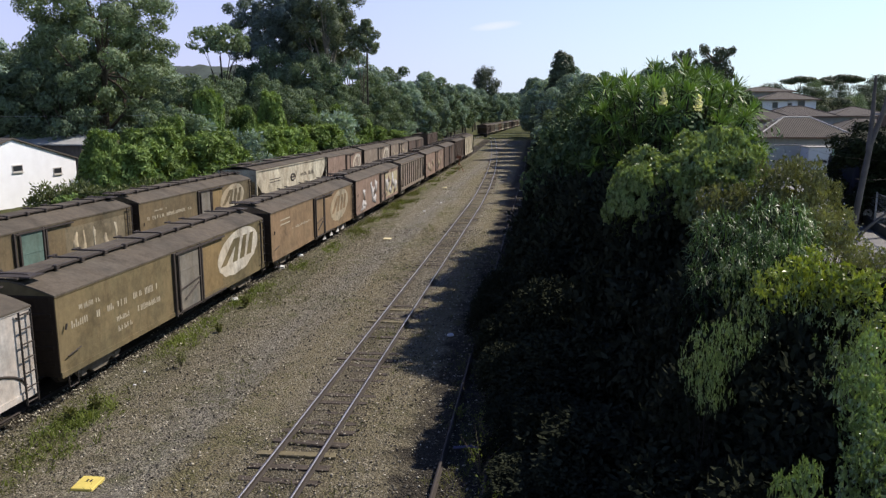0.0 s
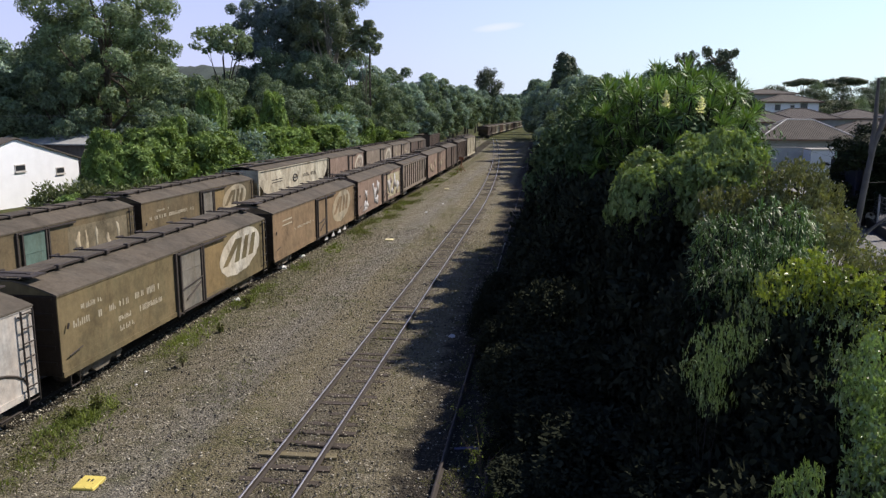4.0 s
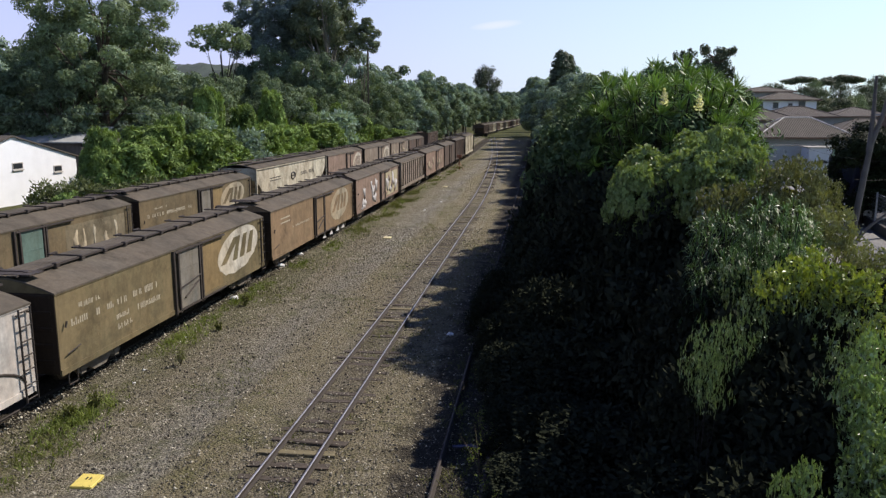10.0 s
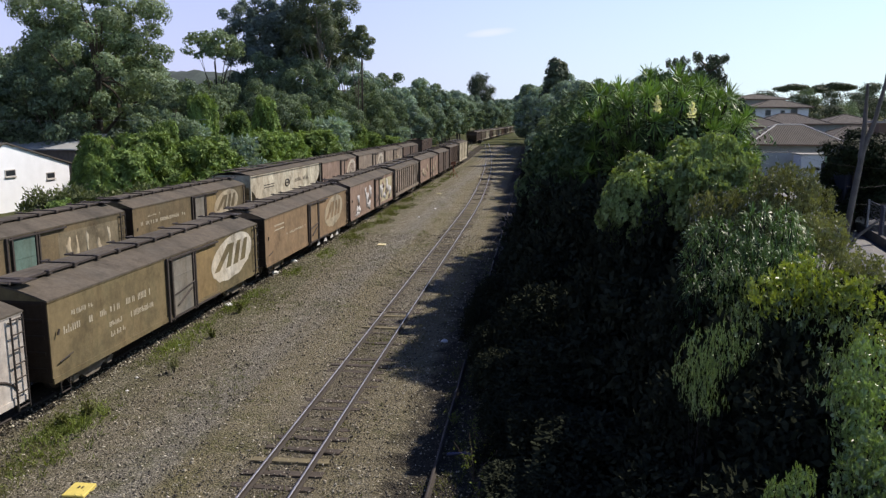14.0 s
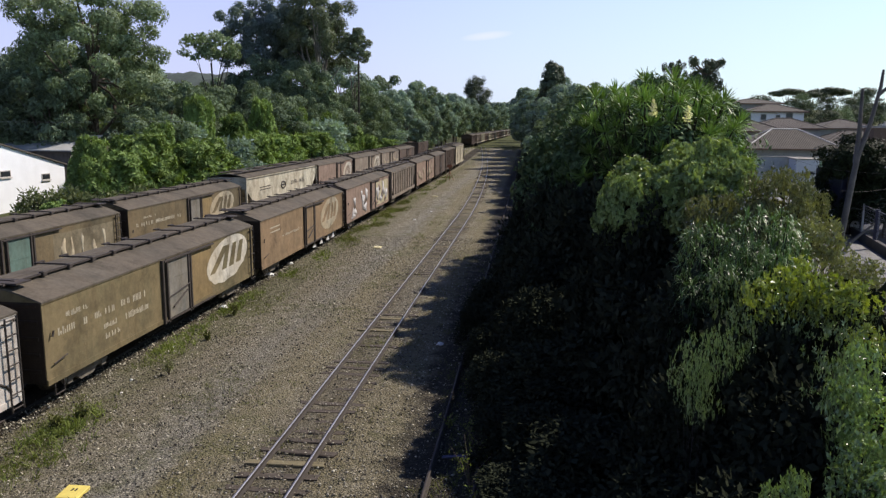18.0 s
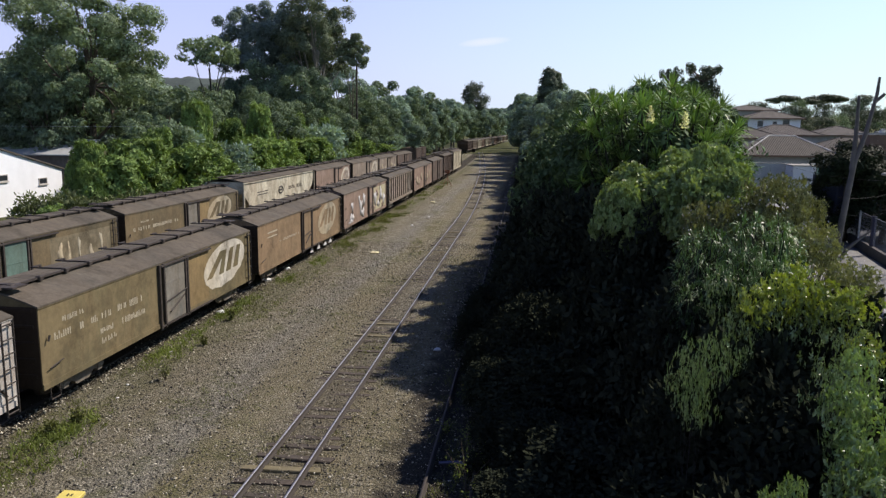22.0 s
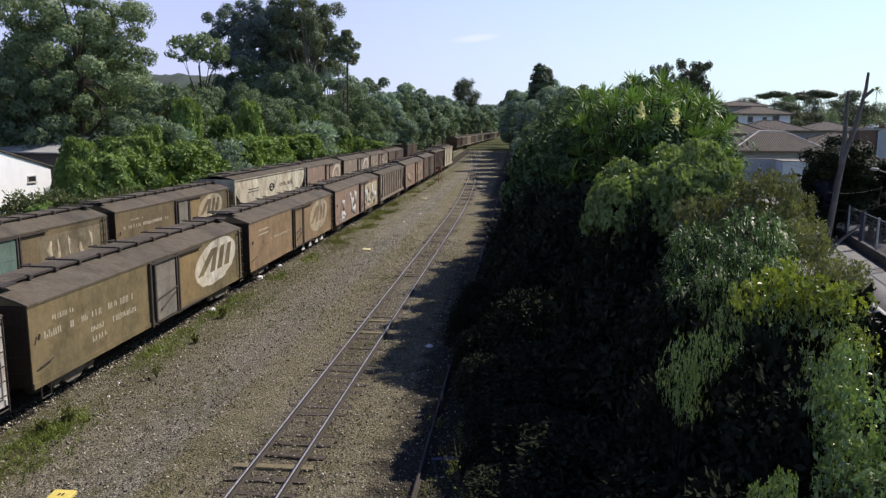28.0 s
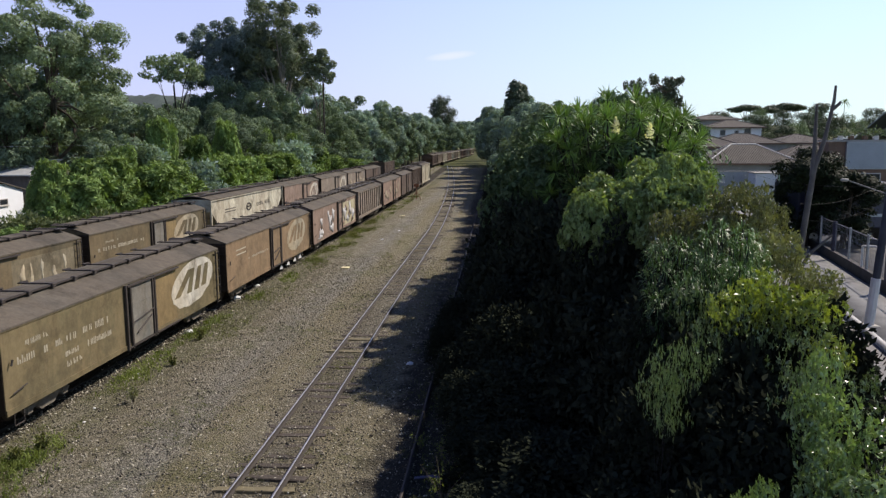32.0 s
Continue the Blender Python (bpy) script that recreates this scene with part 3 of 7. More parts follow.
def underframe(w, L, W, zb):
    part("underframe", boxes((-0.25, 0.25, -L / 2 + 0.1, L / 2 - 0.1, zb - 0.22, zb - 0.02), (-W / 2 + 0.15, W / 2 - 0.15, -L / 2 + 2.0, -L / 2 + 2.3, zb - 0.2, zb - 0.02), (-W / 2 + 0.15, W / 2 - 0.15, L / 2 - 2.3, L / 2 - 2.0, zb - 0.2, zb - 0.02), (-W / 2 + 0.1, W / 2 - 0.1, -0.1, 0.1, zb - 0.2, zb - 0.02)), M_UNDER, w)
    for s in (-1, 1):
        bm = boxes((-0.11, 0.11, s * (L / 2 + 0.0), s * (L / 2 + 0.42), 0.66, 0.86), bev=0.02)
        box(bm, -0.16, 0.16, s * (L / 2 + 0.36), s * (L / 2 + 0.58), 0.62, 0.9, 0.03)
        part("coupler", bm, M_DARKIRON, w)
        bogie(w, s * (L / 2 - 2.15))
    bm = bmesh.new()
    rod(bm, (-0.75, 0.9, zb - 0.34), (-0.75, 1.9, zb - 0.34), 0.19, 12)
    part("air_tank", bm, M_UNDER, w)
    part("brake_rigging", rods(((0.55, -2.6, zb - 0.36), (0.55, 2.6, zb - 0.36), 0.03), ((0.9, -1.4, zb - 0.2), (0.9, -1.4, zb - 0.5), 0.03), ((0.9, 1.4, zb - 0.2), (0.9, 1.4, zb - 0.5), 0.03), ((0.9, -1.4, zb - 0.5), (0.9, 1.4, zb - 0.5), 0.03)), M_UNDER, w)


def ladder(w, x, y, z0, z1, width=0.42):
    s = 1 if x > 0 else -1
    specs = [((x, y - width / 2, z0), (x, y - width / 2, z1), 0.028), ((x, y + width / 2, z0), (x, y + width / 2, z1), 0.028)]
    n = int((z1 - z0) / 0.36)
    for i in range(n + 1):
        z = z0 + 0.08 + i * (z1 - z0 - 0.16) / n
        specs.append(((x, y - width / 2, z), (x, y + width / 2, z), 0.02))
    for z in (z0 + 0.15, z1 - 0.15):
        for k in (-1, 1):
            specs.append(((x - s * 0.09, y + k * width / 2, z), (x, y + k * width / 2, z), 0.02))
    part("ladder", rods(*specs, sides=5), M_DARKIRON, w, "rusty side ladder")


def roof_arch(W, eave, rise, n=9):
    pts = []
    for i in range(n + 1):
        a = -1 + 2 * i / n
        pts.append((a * (W / 2 + 0.03), eave + rise * (1 - abs(a) ** 1.4)))
    return pts


def bars(w, name, x, rows, material, label, seed=1):
    """Lines of lettering as plain bars: (y0, y1, z0, z1, pieces)."""
    rnd = random.Random(seed)
    bm = bmesh.new()
    for y0, y1, z0, z1, n in rows:
        step = (y1 - y0) / n
        if n == 1:
            box(bm, x - 0.002, x + 0.004, y0, y1, z0, z1)
            continue
        for i in range(n):
            if rnd.random() < 0.12:
                continue
            a, k = y0 + i * step, rnd.uniform(0.22, 0.32) * step
            lo, hi = z0 + rnd.uniform(0, 0.04), z1 - rnd.uniform(0, 0.04)
            box(bm, x - 0.002, x + 0.004, a, a + k, lo, hi)
            if rnd.random() < 0.75:
                box(bm, x - 0.002, x + 0.004, a + step * 0.5, a + step * 0.5 + k * 0.9, lo, hi if rnd.random() < 0.6 else (lo + hi) / 2)
    return tagged(part(name, bm, material, w, label), kind="stuff")


def disc_logo(w, x, yc, zc, ry, rz, tilt, disc, dark):
    """A leaning oval with three dark slanted shapes on it, the foot worn away."""
    rnd = random.Random(int(yc * 10) + 3)
    n = 40
    bm = bmesh.new()
    vs = []
    for i in range(n):
        a = 2 * math.pi * i / n
        u, v = math.cos(a) * ry, math.sin(a) * rz
        wob = 1 + (rnd.uniform(-0.05, 0.03) if v < -0.3 * rz else 0)
        vs.append((u * wob + v * tilt, v * wob))
    f = bm.faces.new([bm.verts.new((x + 0.008, yc + u, zc + v)) for u, v in vs])
    e = bmesh.ops.extrude_face_region(bm, geom=[f])
    bmesh.ops.translate(bm, verts=[q for q in e["geom"] if isinstance(q, bmesh.types.BMVert)], vec=(-0.006, 0, 0))
    bmesh.ops.recalc_face_normals(bm, faces=bm.faces)
    logo = part("emblem", bm, disc, w, "worn white oval emblem")
    shapes = [[(-0.8, -0.42), (-0.55, -0.42), (-0.2, 0.4), (-0.2, 0.62), (-0.4, 0.62)], [(-0.24, -0.42), (0.0, -0.42), (-0.06, 0.62), (-0.2, 0.62), (-0.24, 0.3)], [(0.1, -0.4), (0.35, -0.4), (0.3, 0.62), (0.1, 0.62)], [(0.46, -0.36), (0.72, -0.36), (0.66, 0.62), (0.46, 0.62)]]
    bm = bmesh.new()
    for sh in shapes:
        q = [bm.verts.new((x + 0.0125, yc + u * ry + v * rz * tilt, zc + v * rz)) for u, v in sh]
        bm.faces.new(q)
    e = bmesh.ops.extrude_face_region(bm, geom=list(bm.faces))
    bmesh.ops.translate(bm, verts=[q for q in e["geom"] if isinstance(q, bmesh.types.BMVert)], vec=(-0.003, 0, 0))
    bmesh.ops.recalc_face_normals(bm, faces=bm.faces)
    part("emblem_stroke", bm, dark, logo, "dark slanted strokes")
    return logo


def box_wagon(m, L, W, eave, paint, doorpaint, label, door=(-0.6, 1.4), zb=0.82, group="parked freight wagons", patch=None):
    """A boxcar along local y; its lit side is at +x."""
    w = empty("box_wagon", m, label, "freight wagon", group)
    h = W / 2
    rise = 0.4
    prof = [(-h, zb), (h, zb), (h, eave)] + roof_arch(W - 0.08, eave - 0.01, rise - 0.04)[::-1][1:-1] + [(-h, eave)]
    part("body", prism(prof, "y", -L / 2, L / 2), paint, w)
    # roof sheet with standing seams
    arch = roof_arch(W, eave, rise)
    low = [(u, v - 0.05) for u, v in arch]
    part("roof", prism(arch + low[::-1], "y", -L / 2 - 0.04, L / 2 + 0.04), M_ROOFGREY, w, "dusty curved sheet roof")
    n = int(L / 1.25)
    top = eave + rise
    for x in (0.27, -0.02, -0.31):
        part("walkway_plank", boxes((x - 0.13, x + 0.13, -L / 2 - 0.1, L / 2 + 0.1, top + 0.03, top + 0.06)), M_ROOFGREY, w)
    part("running_rail", boxes((0.4, 0.45, -L / 2 - 0.1, L / 2 + 0.1, top + 0.01, top + 0.065)), M_DARKIRON, w, "thin dark rail along the roof")
    for i in range(n + 1):
        y = -L / 2 + 0.35 + i * (L - 0.7) / n
        bm = boxes((0.36, 0.52, y - 0.09, y + 0.09, top - 0.04, top + 0.1), bev=0.02)
        if i % 3 != 1:
            box(bm, -0.62, 0.4, y - 0.03, y + 0.03, top + 0.062, top + 0.1)
            box(bm, -0.66, -0.6, y - 0.03, y + 0.4, top + 0.062, top + 0.1)
            box(bm, -0.66, -0.6, y + 0.36, y + 0.42, top - 0.12, top + 0.062)
        part("walkway_bracket", bm, M_DARKIRON, w)
    for s in (-1, 1):
        y = s * (L / 2 - 0.3)
        part("roof_platform", boxes((-0.6, 0.75, y - 0.3, y + 0.3, top + 0.03, top + 0.075)), M_DARKIRON, w, "end platform of the roof walkway")
        part("end_wall", boxes((-h + 0.02, h - 0.02, s * L / 2, s * (L / 2 + 0.02), zb - 0.05, eave - 0.02)), M_ENDSHADE, w, "worn end wall, its shade painted in near black")
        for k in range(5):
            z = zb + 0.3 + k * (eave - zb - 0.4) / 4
            part("end_rib", boxes((-h + 0.12, h - 0.12, s * L / 2 - 0.04, s * L / 2 + 0.05, z - 0.06, z + 0.06), bev=0.02), M_ENDSHADE, w)
    for s in (-1, 1):
        part("side_sill", boxes((s * h - 0.02, s * h + 0.03, -L / 2, L / 2, zb - 0.1, zb + 0.06)), paint, w)
        part("eave_rail", boxes((s * h - 0.02, s * h + 0.025, -L / 2, L / 2, eave - 0.07, eave - 0.03)), paint, w)
        # door with its frame, rails and lock bar
        d0, d1 = (door if s > 0 else (-door[1], -door[0]))
        x = s * h
        dr = part("door", boxes((x + s * 0.0, x + s * 0.05, d0 + 0.2, d1 - 0.16, zb - 0.02, eave - 0.16), bev=0.01), doorpaint, w, "pale sliding door")
        part("door_stiffener", boxes(*[(x + s * 0.05, x + s * 0.062, d0 + 0.24, d1 - 0.2, z - 0.015, z + 0.015) for z in (zb + 0.7, zb + 1.4)]), doorpaint, dr)
        e0, e1 = (d1 + 0.09, d1 + (d1 - d0) * 1.05) if s > 0 else (d0 - (d1 - d0) * 1.05, d0 - 0.09)
        if patch:
            part("repainted_panel", boxes((x, x + s * 0.0045, e0, e1, zb + 0.07, eave - 0.17)), patch, w, "patch of faded ochre paint beside the door")
        part("lock_bar", rods(((x + s * 0.09, d0 + 0.1, zb + 0.75), (x + s * 0.09, d1 - 0.1, zb + 0.95), 0.025), ((x + s * 0.09, d0 + 0.5, zb + 0.35), (x + s * 0.09, d1 - 0.3, zb + 0.75), 0.03)), M_DARKIRON, dr)
        for y in (d0 + 0.15, d1 - 0.11, d0 - 0.16, d1 + 0.06):
            part("door_post", boxes((x, x + s * 0.1, y - 0.05, y + 0.05, zb - 0.14, eave - 0.06), bev=0.01), M_DARKIRON, w)
        a, b = (d0 - 0.1, d1 + (d1 - d0) + 0.2) if s > 0 else (d0 - (d1 - d0) - 0.2, d1 + 0.1)
        part("door_rail", boxes((x, x + s * 0.12, a, b, eave - 0.15, eave - 0.09)), M_DARKIRON, w)
        part("door_track", boxes((x, x + s * 0.1, a, b, zb - 0.08, zb - 0.03)), M_DARKIRON, w)
        ladder(w, x + s * 0.1, s * (L / 2 - 0.32), zb - 0.25, eave - 0.05)
        part("grab_iron", rods(((x + s * 0.07, -s * (L / 2 - 0.25), zb + 0.45), (x + s * 0.07, -s * (L / 2 - 0.85), zb + 0.55), 0.018)), M_DARKIRON, w)
        part("tie_hook", rods(((x + s * 0.07, -s * (L / 2 - 0.25), zb + 1.2), (x + s * 0.07, -s * (L / 2 - 0.32), zb + 1.35), 0.03)), M_DARKIRON, w)
        part("step_iron", rods(((x, -s * (L / 2 - 0.3), zb - 0.1), (x, -s * (L / 2 - 0.3), zb - 0.45), 0.02), ((x, -s * (L / 2 - 0.7), zb - 0.1), (x, -s * (L / 2 - 0.7), zb - 0.45), 0.02), ((x, -s * (L / 2 - 0.3), zb - 0.45), (x, -s * (L / 2 - 0.7), zb - 0.45), 0.02)), M_DARKIRON, w)
    underframe(w, L, W, zb)
    return w


def hopper_wagon(m, L, W, eave, paint, label, ribs=12, zb=0.85, slope=1.2, group="parked freight wagons"):
    """A covered hopper: ribbed or smooth sides, sloped end sheets under a flat roof, open end bays."""
    w = empty("hopper_wagon", m, label, "freight wagon", group)
    h = W / 2
    rise = 0.28
    # body with sloped lower ends
    side = [(-L / 2 + 0.15, eave), (L / 2 - 0.15, eave), (L / 2 - 0.15, eave - 0.9), (L / 2 - 0.15 - slope, zb), (-L / 2 + 0.15 + slope, zb), (-L / 2 + 0.15, eave - 0.9)]
    part("body", prism(side, "x", -h + 0.06, h - 0.06), paint, w)
    arch = roof_arch(W, eave, rise)
    part("roof", prism(arch + [(u, v - 0.05) for u, v in arch][::-1], "y", -L / 2, L / 2), M_ROOFGREY, w, "dusty sheet roof with hatches")
    top = eave + rise
    for i in range(4):
        y = -L / 2 + (i + 0.5) * L / 4
        part("roof_hatch", boxes((-0.45, 0.45, y - 0.5, y + 0.5, top - 0.03, top + 0.09), bev=0.03), M_ROOFGREY, w)
    part("running_board", boxes((0.5, 0.75, -L / 2, L / 2, top + 0.02, top + 0.06), (-0.75, -0.5, -L / 2, L / 2, top + 0.02, top + 0.06)), M_DARKIRON, w)
    for s in (-1, 1):
        x = s * h
        part("top_rail", boxes((x - 0.06, x + 0.02, -L / 2, L / 2, eave - 0.14, eave - 0.01)), paint, w)
        part("side_sill", boxes((x - 0.08, x + 0.02, -L / 2, L / 2, zb - 0.1, zb + 0.16)), paint, w)
        for i in range(ribs + 1):
            y = -L / 2 + 0.12 + i * (L - 0.24) / ribs
            lo = zb + 0.16
            part("rib", boxes((x - 0.06 if s > 0 else x - 0.03, x + 0.03 if s > 0 else x + 0.06, y - 0.045, y + 0.045, lo, eave - 0.14)), paint, w)
        for t in (-1, 1):
            y = t * (L / 2 - 0.06)
            part("corner_post", boxes((x - 0.1, x + 0.02, y - 0.06, y + 0.06, zb, eave - 0.1)), paint, w)
        ladder(w, x + s * 0.08, s * (L / 2 - 0.3), zb - 0.2, eave)
    for t in (-1, 1):
        part("end_platform", boxes((-h + 0.05, h - 0.05, t * L / 2 - 0.12, t * L / 2 + 0.1, zb - 0.12, zb + 0.05)), M_DARKIRON, w)
        part("end_brace", rods(((-h + 0.15, t * (L / 2 - 0.1), zb), (-h + 0.15, t * (L / 2 - 0.3 - slope), zb + 1.4), 0.05), ((h - 0.15, t * (L / 2 - 0.1), zb), (h - 0.15, t * (L / 2 - 0.3 - slope), zb + 1.4), 0.05)), M_DARKIRON, w)
    underframe(w, L, W, zb)
    return w


def open_wagon(m, L, W, top, paint, label, zb=0.85, group="parked freight wagons"):
    """A high-sided open wagon: plank-thick walls round a floor, with outside stakes and a top rail."""
    w = empty("open_wagon", m, label, "freight wagon", group)
    h = W / 2
    part("floor", boxes((-h, h, -L / 2, L / 2, zb, zb + 0.1)), paint, w)
    for s in (-1, 1):
        part("side_wall", boxes((s * h - 0.04, s * h + 0.04, -L / 2, L / 2, zb, top)), paint, w)
        part("end_wall", boxes((-h + 0.04, h - 0.04, s * L / 2 - 0.04, s * L / 2 + 0.04, zb, top)), paint, w)
        part("top_rail", boxes((s * h - 0.09, s * h + 0.09, -L / 2 - 0.05, L / 2 + 0.05, top, top + 0.1), bev=0.02), paint, w)
        part("end_rail", boxes((-h + 0.1, h - 0.1, s * L / 2 - 0.08, s * L / 2 + 0.08, top, top + 0.1), bev=0.02), paint, w)
        for i in range(9):
            y = -L / 2 + 0.3 + i * (L - 0.6) / 8
            part("stake", boxes((s * h + (0.04 if s > 0 else -0.12), s * h + (0.12 if s > 0 else -0.04), y - 0.06, y + 0.06, zb - 0.05, top)), paint, w)
    underframe(w, L, W, zb)
    return w


P_OLIVE = wagon_paint("paint_olive_brown", (0.126, 0.111, 0.062), (0.138, 0.102, 0.053), 0.6)
P_ORANGE = wagon_paint("paint_orange_brown", (0.215, 0.16, 0.096), (0.15, 0.1, 0.06), 0.5)
P_RUST = wagon_paint("paint_red_brown", (0.25, 0.19, 0.152), (0.14, 0.095, 0.07), 0.5)
P_BROWN = wagon_paint("paint_dull_brown", (0.108, 0.093, 0.058), (0.12, 0.086, 0.046), 0.5)
P_CREAM = wagon_paint("paint_cream_white", (0.58, 0.56, 0.44), (0.15, 0.11, 0.07), 0.75)
P_GREYW = wagon_paint("paint_grey_brown", (0.245, 0.215, 0.178), (0.115, 0.085, 0.06), 0.5)
P_DARK = wagon_paint("paint_dark_grey", (0.092, 0.08, 0.072), (0.08, 0.05, 0.035), 0.4)
P_DOORGREY = wagon_paint("paint_pale_grey", (0.165, 0.165, 0.148), (0.14, 0.112, 0.075), 0.4)
P_TEAL = wagon_paint("paint_teal", (0.09, 0.155, 0.135), (0.1, 0.12, 0.09), 0.1)
P_PALE = wagon_paint("paint_whitish", (0.43, 0.43, 0.41), (0.3, 0.22, 0.15), 0.25)
M_LIMEW = simple("plain_white", (0.6, 0.6, 0.58), 0.7, 0, 0.15, 5.0, 0.1)
P_OCHRE = wagon_paint("paint_faded_ochre", (0.2, 0.15, 0.07), (0.14, 0.1, 0.052), 0.4)
P_DISC = wagon_paint("worn_white_emblem", (0.5, 0.48, 0.41), (0.22, 0.18, 0.11), 0.3)
P_DISCDULL = wagon_paint("dull_white_emblem", (0.34, 0.31, 0.23), (0.2, 0.15, 0.085), 0.4)
M_FADED = simple("faded_white_paint", (0.43, 0.39, 0.29), 0.8, 0, 0.4, 6.0, 0.1)
M_STREAK = simple("faint_pale_streaks", (0.26, 0.22, 0.15), 0.85, 0, 0.35, 3.0, 0.1)
P_SPRAY = wagon_paint("sprayed_pale_yellow", (0.42, 0.39, 0.26), (0.2, 0.16, 0.11), 0.5)
P_SMEAR = wagon_paint("faint_pale_smears", (0.2, 0.172, 0.115), (0.11, 0.09, 0.055), 0.9)
M_GRAFF = simple("graffiti_white", (0.43, 0.42, 0.41), 0.7, 0, 0.4, 2.0, 0.1)


def blots(w, x, spots, material, seed, label):
    """Sprayed shapes that cannot be read: irregular flat blots, each (y, z, half width, half height)."""
    rnd = random.Random(seed)
    for yc, zc, ry, rz in spots:
        n = 22
        ph = [rnd.uniform(0, 6.28) for _ in range(4)]
        ring = []
        for i in range(n):
            a = 2 * math.pi * i / n
            r = 1 + 0.22 * math.sin(2 * a + ph[0]) + 0.2 * math.sin(3 * a + ph[1]) + 0.14 * math.sin(5 * a + ph[2]) + 0.08 * math.sin(8 * a + ph[3])
            ring.append((yc + ry * r * math.cos(a), zc + rz * r * math.sin(a)))
        lift = 0.003 + 0.0015 * rnd.randint(1, 4)
        vs = [(x + lift, y, z) for y, z in ring] + [(x - 0.001, y, z) for y, z in ring] + [(x + lift, yc, zc)]
        fs = []
        for i in range(n):
            j = (i + 1) % n
            fs += [(2 * n, i, j), (i, n + i, j), (j, n + i, n + j)]
        raw_part("sprayed_shape", vs, fs, material, w, label)


def at_y(y0, y1, x, rz=0.0):
    return pose(x, (y0 + y1) / 2, 0.075, 0, 0, rz)


# first row, from the camera outwards
ROW_A = -14.0
wg = box_wagon(at_y(1.2, 16.7, ROW_A), 15.5, 2.8, 3.02, P_PALE, P_PALE, "whitish box wagon with black sprayed curves, on the near track", (-1, 1))
_v, _f = tube([(1.405, 5.2 + 2.2 * math.cos(math.pi * (0.05 + k * 0.075)), 0.95 + 0.75 * math.sin(math.pi * (0.05 + k * 0.075))) for k in range(13)], [0.035] * 13, 5)
raw_part("sprayed_scrawl", _v, _f, M_DARKIRON, wg, "dark sprayed curve")
wg = box_wagon(at_y(17.7, 32.8, ROW_A), 15.1, 2.8, 3.02, P_OLIVE, P_DOORGREY, "olive-brown box wagon with worn white oval emblem", (-0.95, 0.97), patch=P_OCHRE)
bars(wg, "faded_lettering", 1.4, [(-6.55, -5.5, 2.36, 2.52, 9), (-6.95, -5.55, 1.92, 2.16, 7), (-5.2, -4.1, 1.94, 2.17, 6), (-3.75, -2.15, 1.96, 2.2, 9), (-5.3, -4.95, 1.5, 1.7, 2), (-4.75, -3.95, 1.52, 1.7, 5), (-3.7, -2.0, 1.5, 1.72, 10), (-4.7, -3.7, 1.2, 1.38, 6)], M_FADED, "rows of faded white lettering")
disc_logo(wg, 1.4, 4.7, 2.02, 2.1, 0.93, 0.55, P_DISC, P_OLIVE)
wg = box_wagon(at_y(33.9, 49.8, ROW_A), 15.9, 2.8, 3.1, P_ORANGE, P_ORANGE, "orange-brown box wagon with white oval emblem", (-0.95, 0.85))
bars(wg, "faded_lettering", 1.4, [(-6.6, -5.2, 2.3, 2.36, 1), (-6.6, -5.2, 2.52, 2.58, 1), (-4.8, -1.4, 1.85, 2.0, 14)], M_FADED, "faded white lettering", 5)
disc_logo(wg, 1.4, 4.5, 2.05, 2.1, 0.95, 0.5, P_DISCDULL, P_ORANGE)
# unidentified white triangles under the sill, made as thin prisms
for y in (1.5, 3.0, 4.5, 5.8):
    part("white_triangle", prism([(y - 0.34, 0.3), (y + 0.34, 0.26), (y + 0.04, 0.6)], "x", 1.22, 1.25), M_LIMEW, wg, "small white triangle under the sill")
wg = box_wagon(at_y(50.8, 66.8, ROW_A), 16.0, 2.8, 3.15, P_RUST, P_RUST, "red-brown box wagon covered in white graffiti", (0.0, 1.6))
blots(wg, 1.4, [(-5.6, 1.3, 0.55, 0.4), (-5.5, 2.05, 0.4, 0.28), (-5.9, 0.98, 0.7, 0.14), (-2.6, 1.75, 0.45, 0.65), (-1.5, 2.25, 0.5, 0.4), (-2.0, 1.25, 0.7, 0.28), (-3.2, 2.4, 0.3, 0.25)], M_GRAFF, 3, "whitish sprayed shape")
blots(wg, 1.4, [(-5.5, 1.6, 0.2, 0.14), (-2.1, 1.7, 0.22, 0.3)], P_DARK, 4, "dark sprayed shape")
part("sprayed_ground", boxes((1.4, 1.4025, 1.9, 7.4, 0.95, 2.85)), P_SPRAY, wg, "pale yellowish sprayed panel")
blots(wg, 1.4, [(2.9, 1.9, 0.5, 0.7), (4.2, 1.4, 0.5, 0.35), (5.3, 2.1, 0.45, 0.6), (6.5, 1.6, 0.5, 0.5), (0.9, 1.9, 0.35, 0.3)], M_GRAFF, 8, "whitish sprayed shape")
blots(wg, 1.4, [(3.6, 2.35, 0.4, 0.3), (4.7, 1.8, 0.25, 0.5), (6.0, 1.15, 0.5, 0.16), (2.4, 1.2, 0.3, 0.22)], P_RUST, 9, "brown sprayed shape")
hopper_wagon(at_y(68.0, 82.4, ROW_A), 14.4, 2.8, 3.25, P_GREYW, "grey-brown ribbed hopper wagon", 12)
wg = box_wagon(at_y(83.7, 99.4, ROW_A), 15.7, 2.8, 3.3, P_RUST, P_RUST, "faded red-brown box wagon with pale scrawls", (0.0, 1.6))
blots(wg, 1.4, [(-5.6, 1.8, 0.7, 0.5), (-3.8, 1.5, 0.5, 0.4), (-2.2, 2.1, 0.6, 0.4), (3.0, 1.7, 0.7, 0.5), (5.0, 2.0, 0.6, 0.5)], M_STREAK, 12, "faint pale sprayed shape")
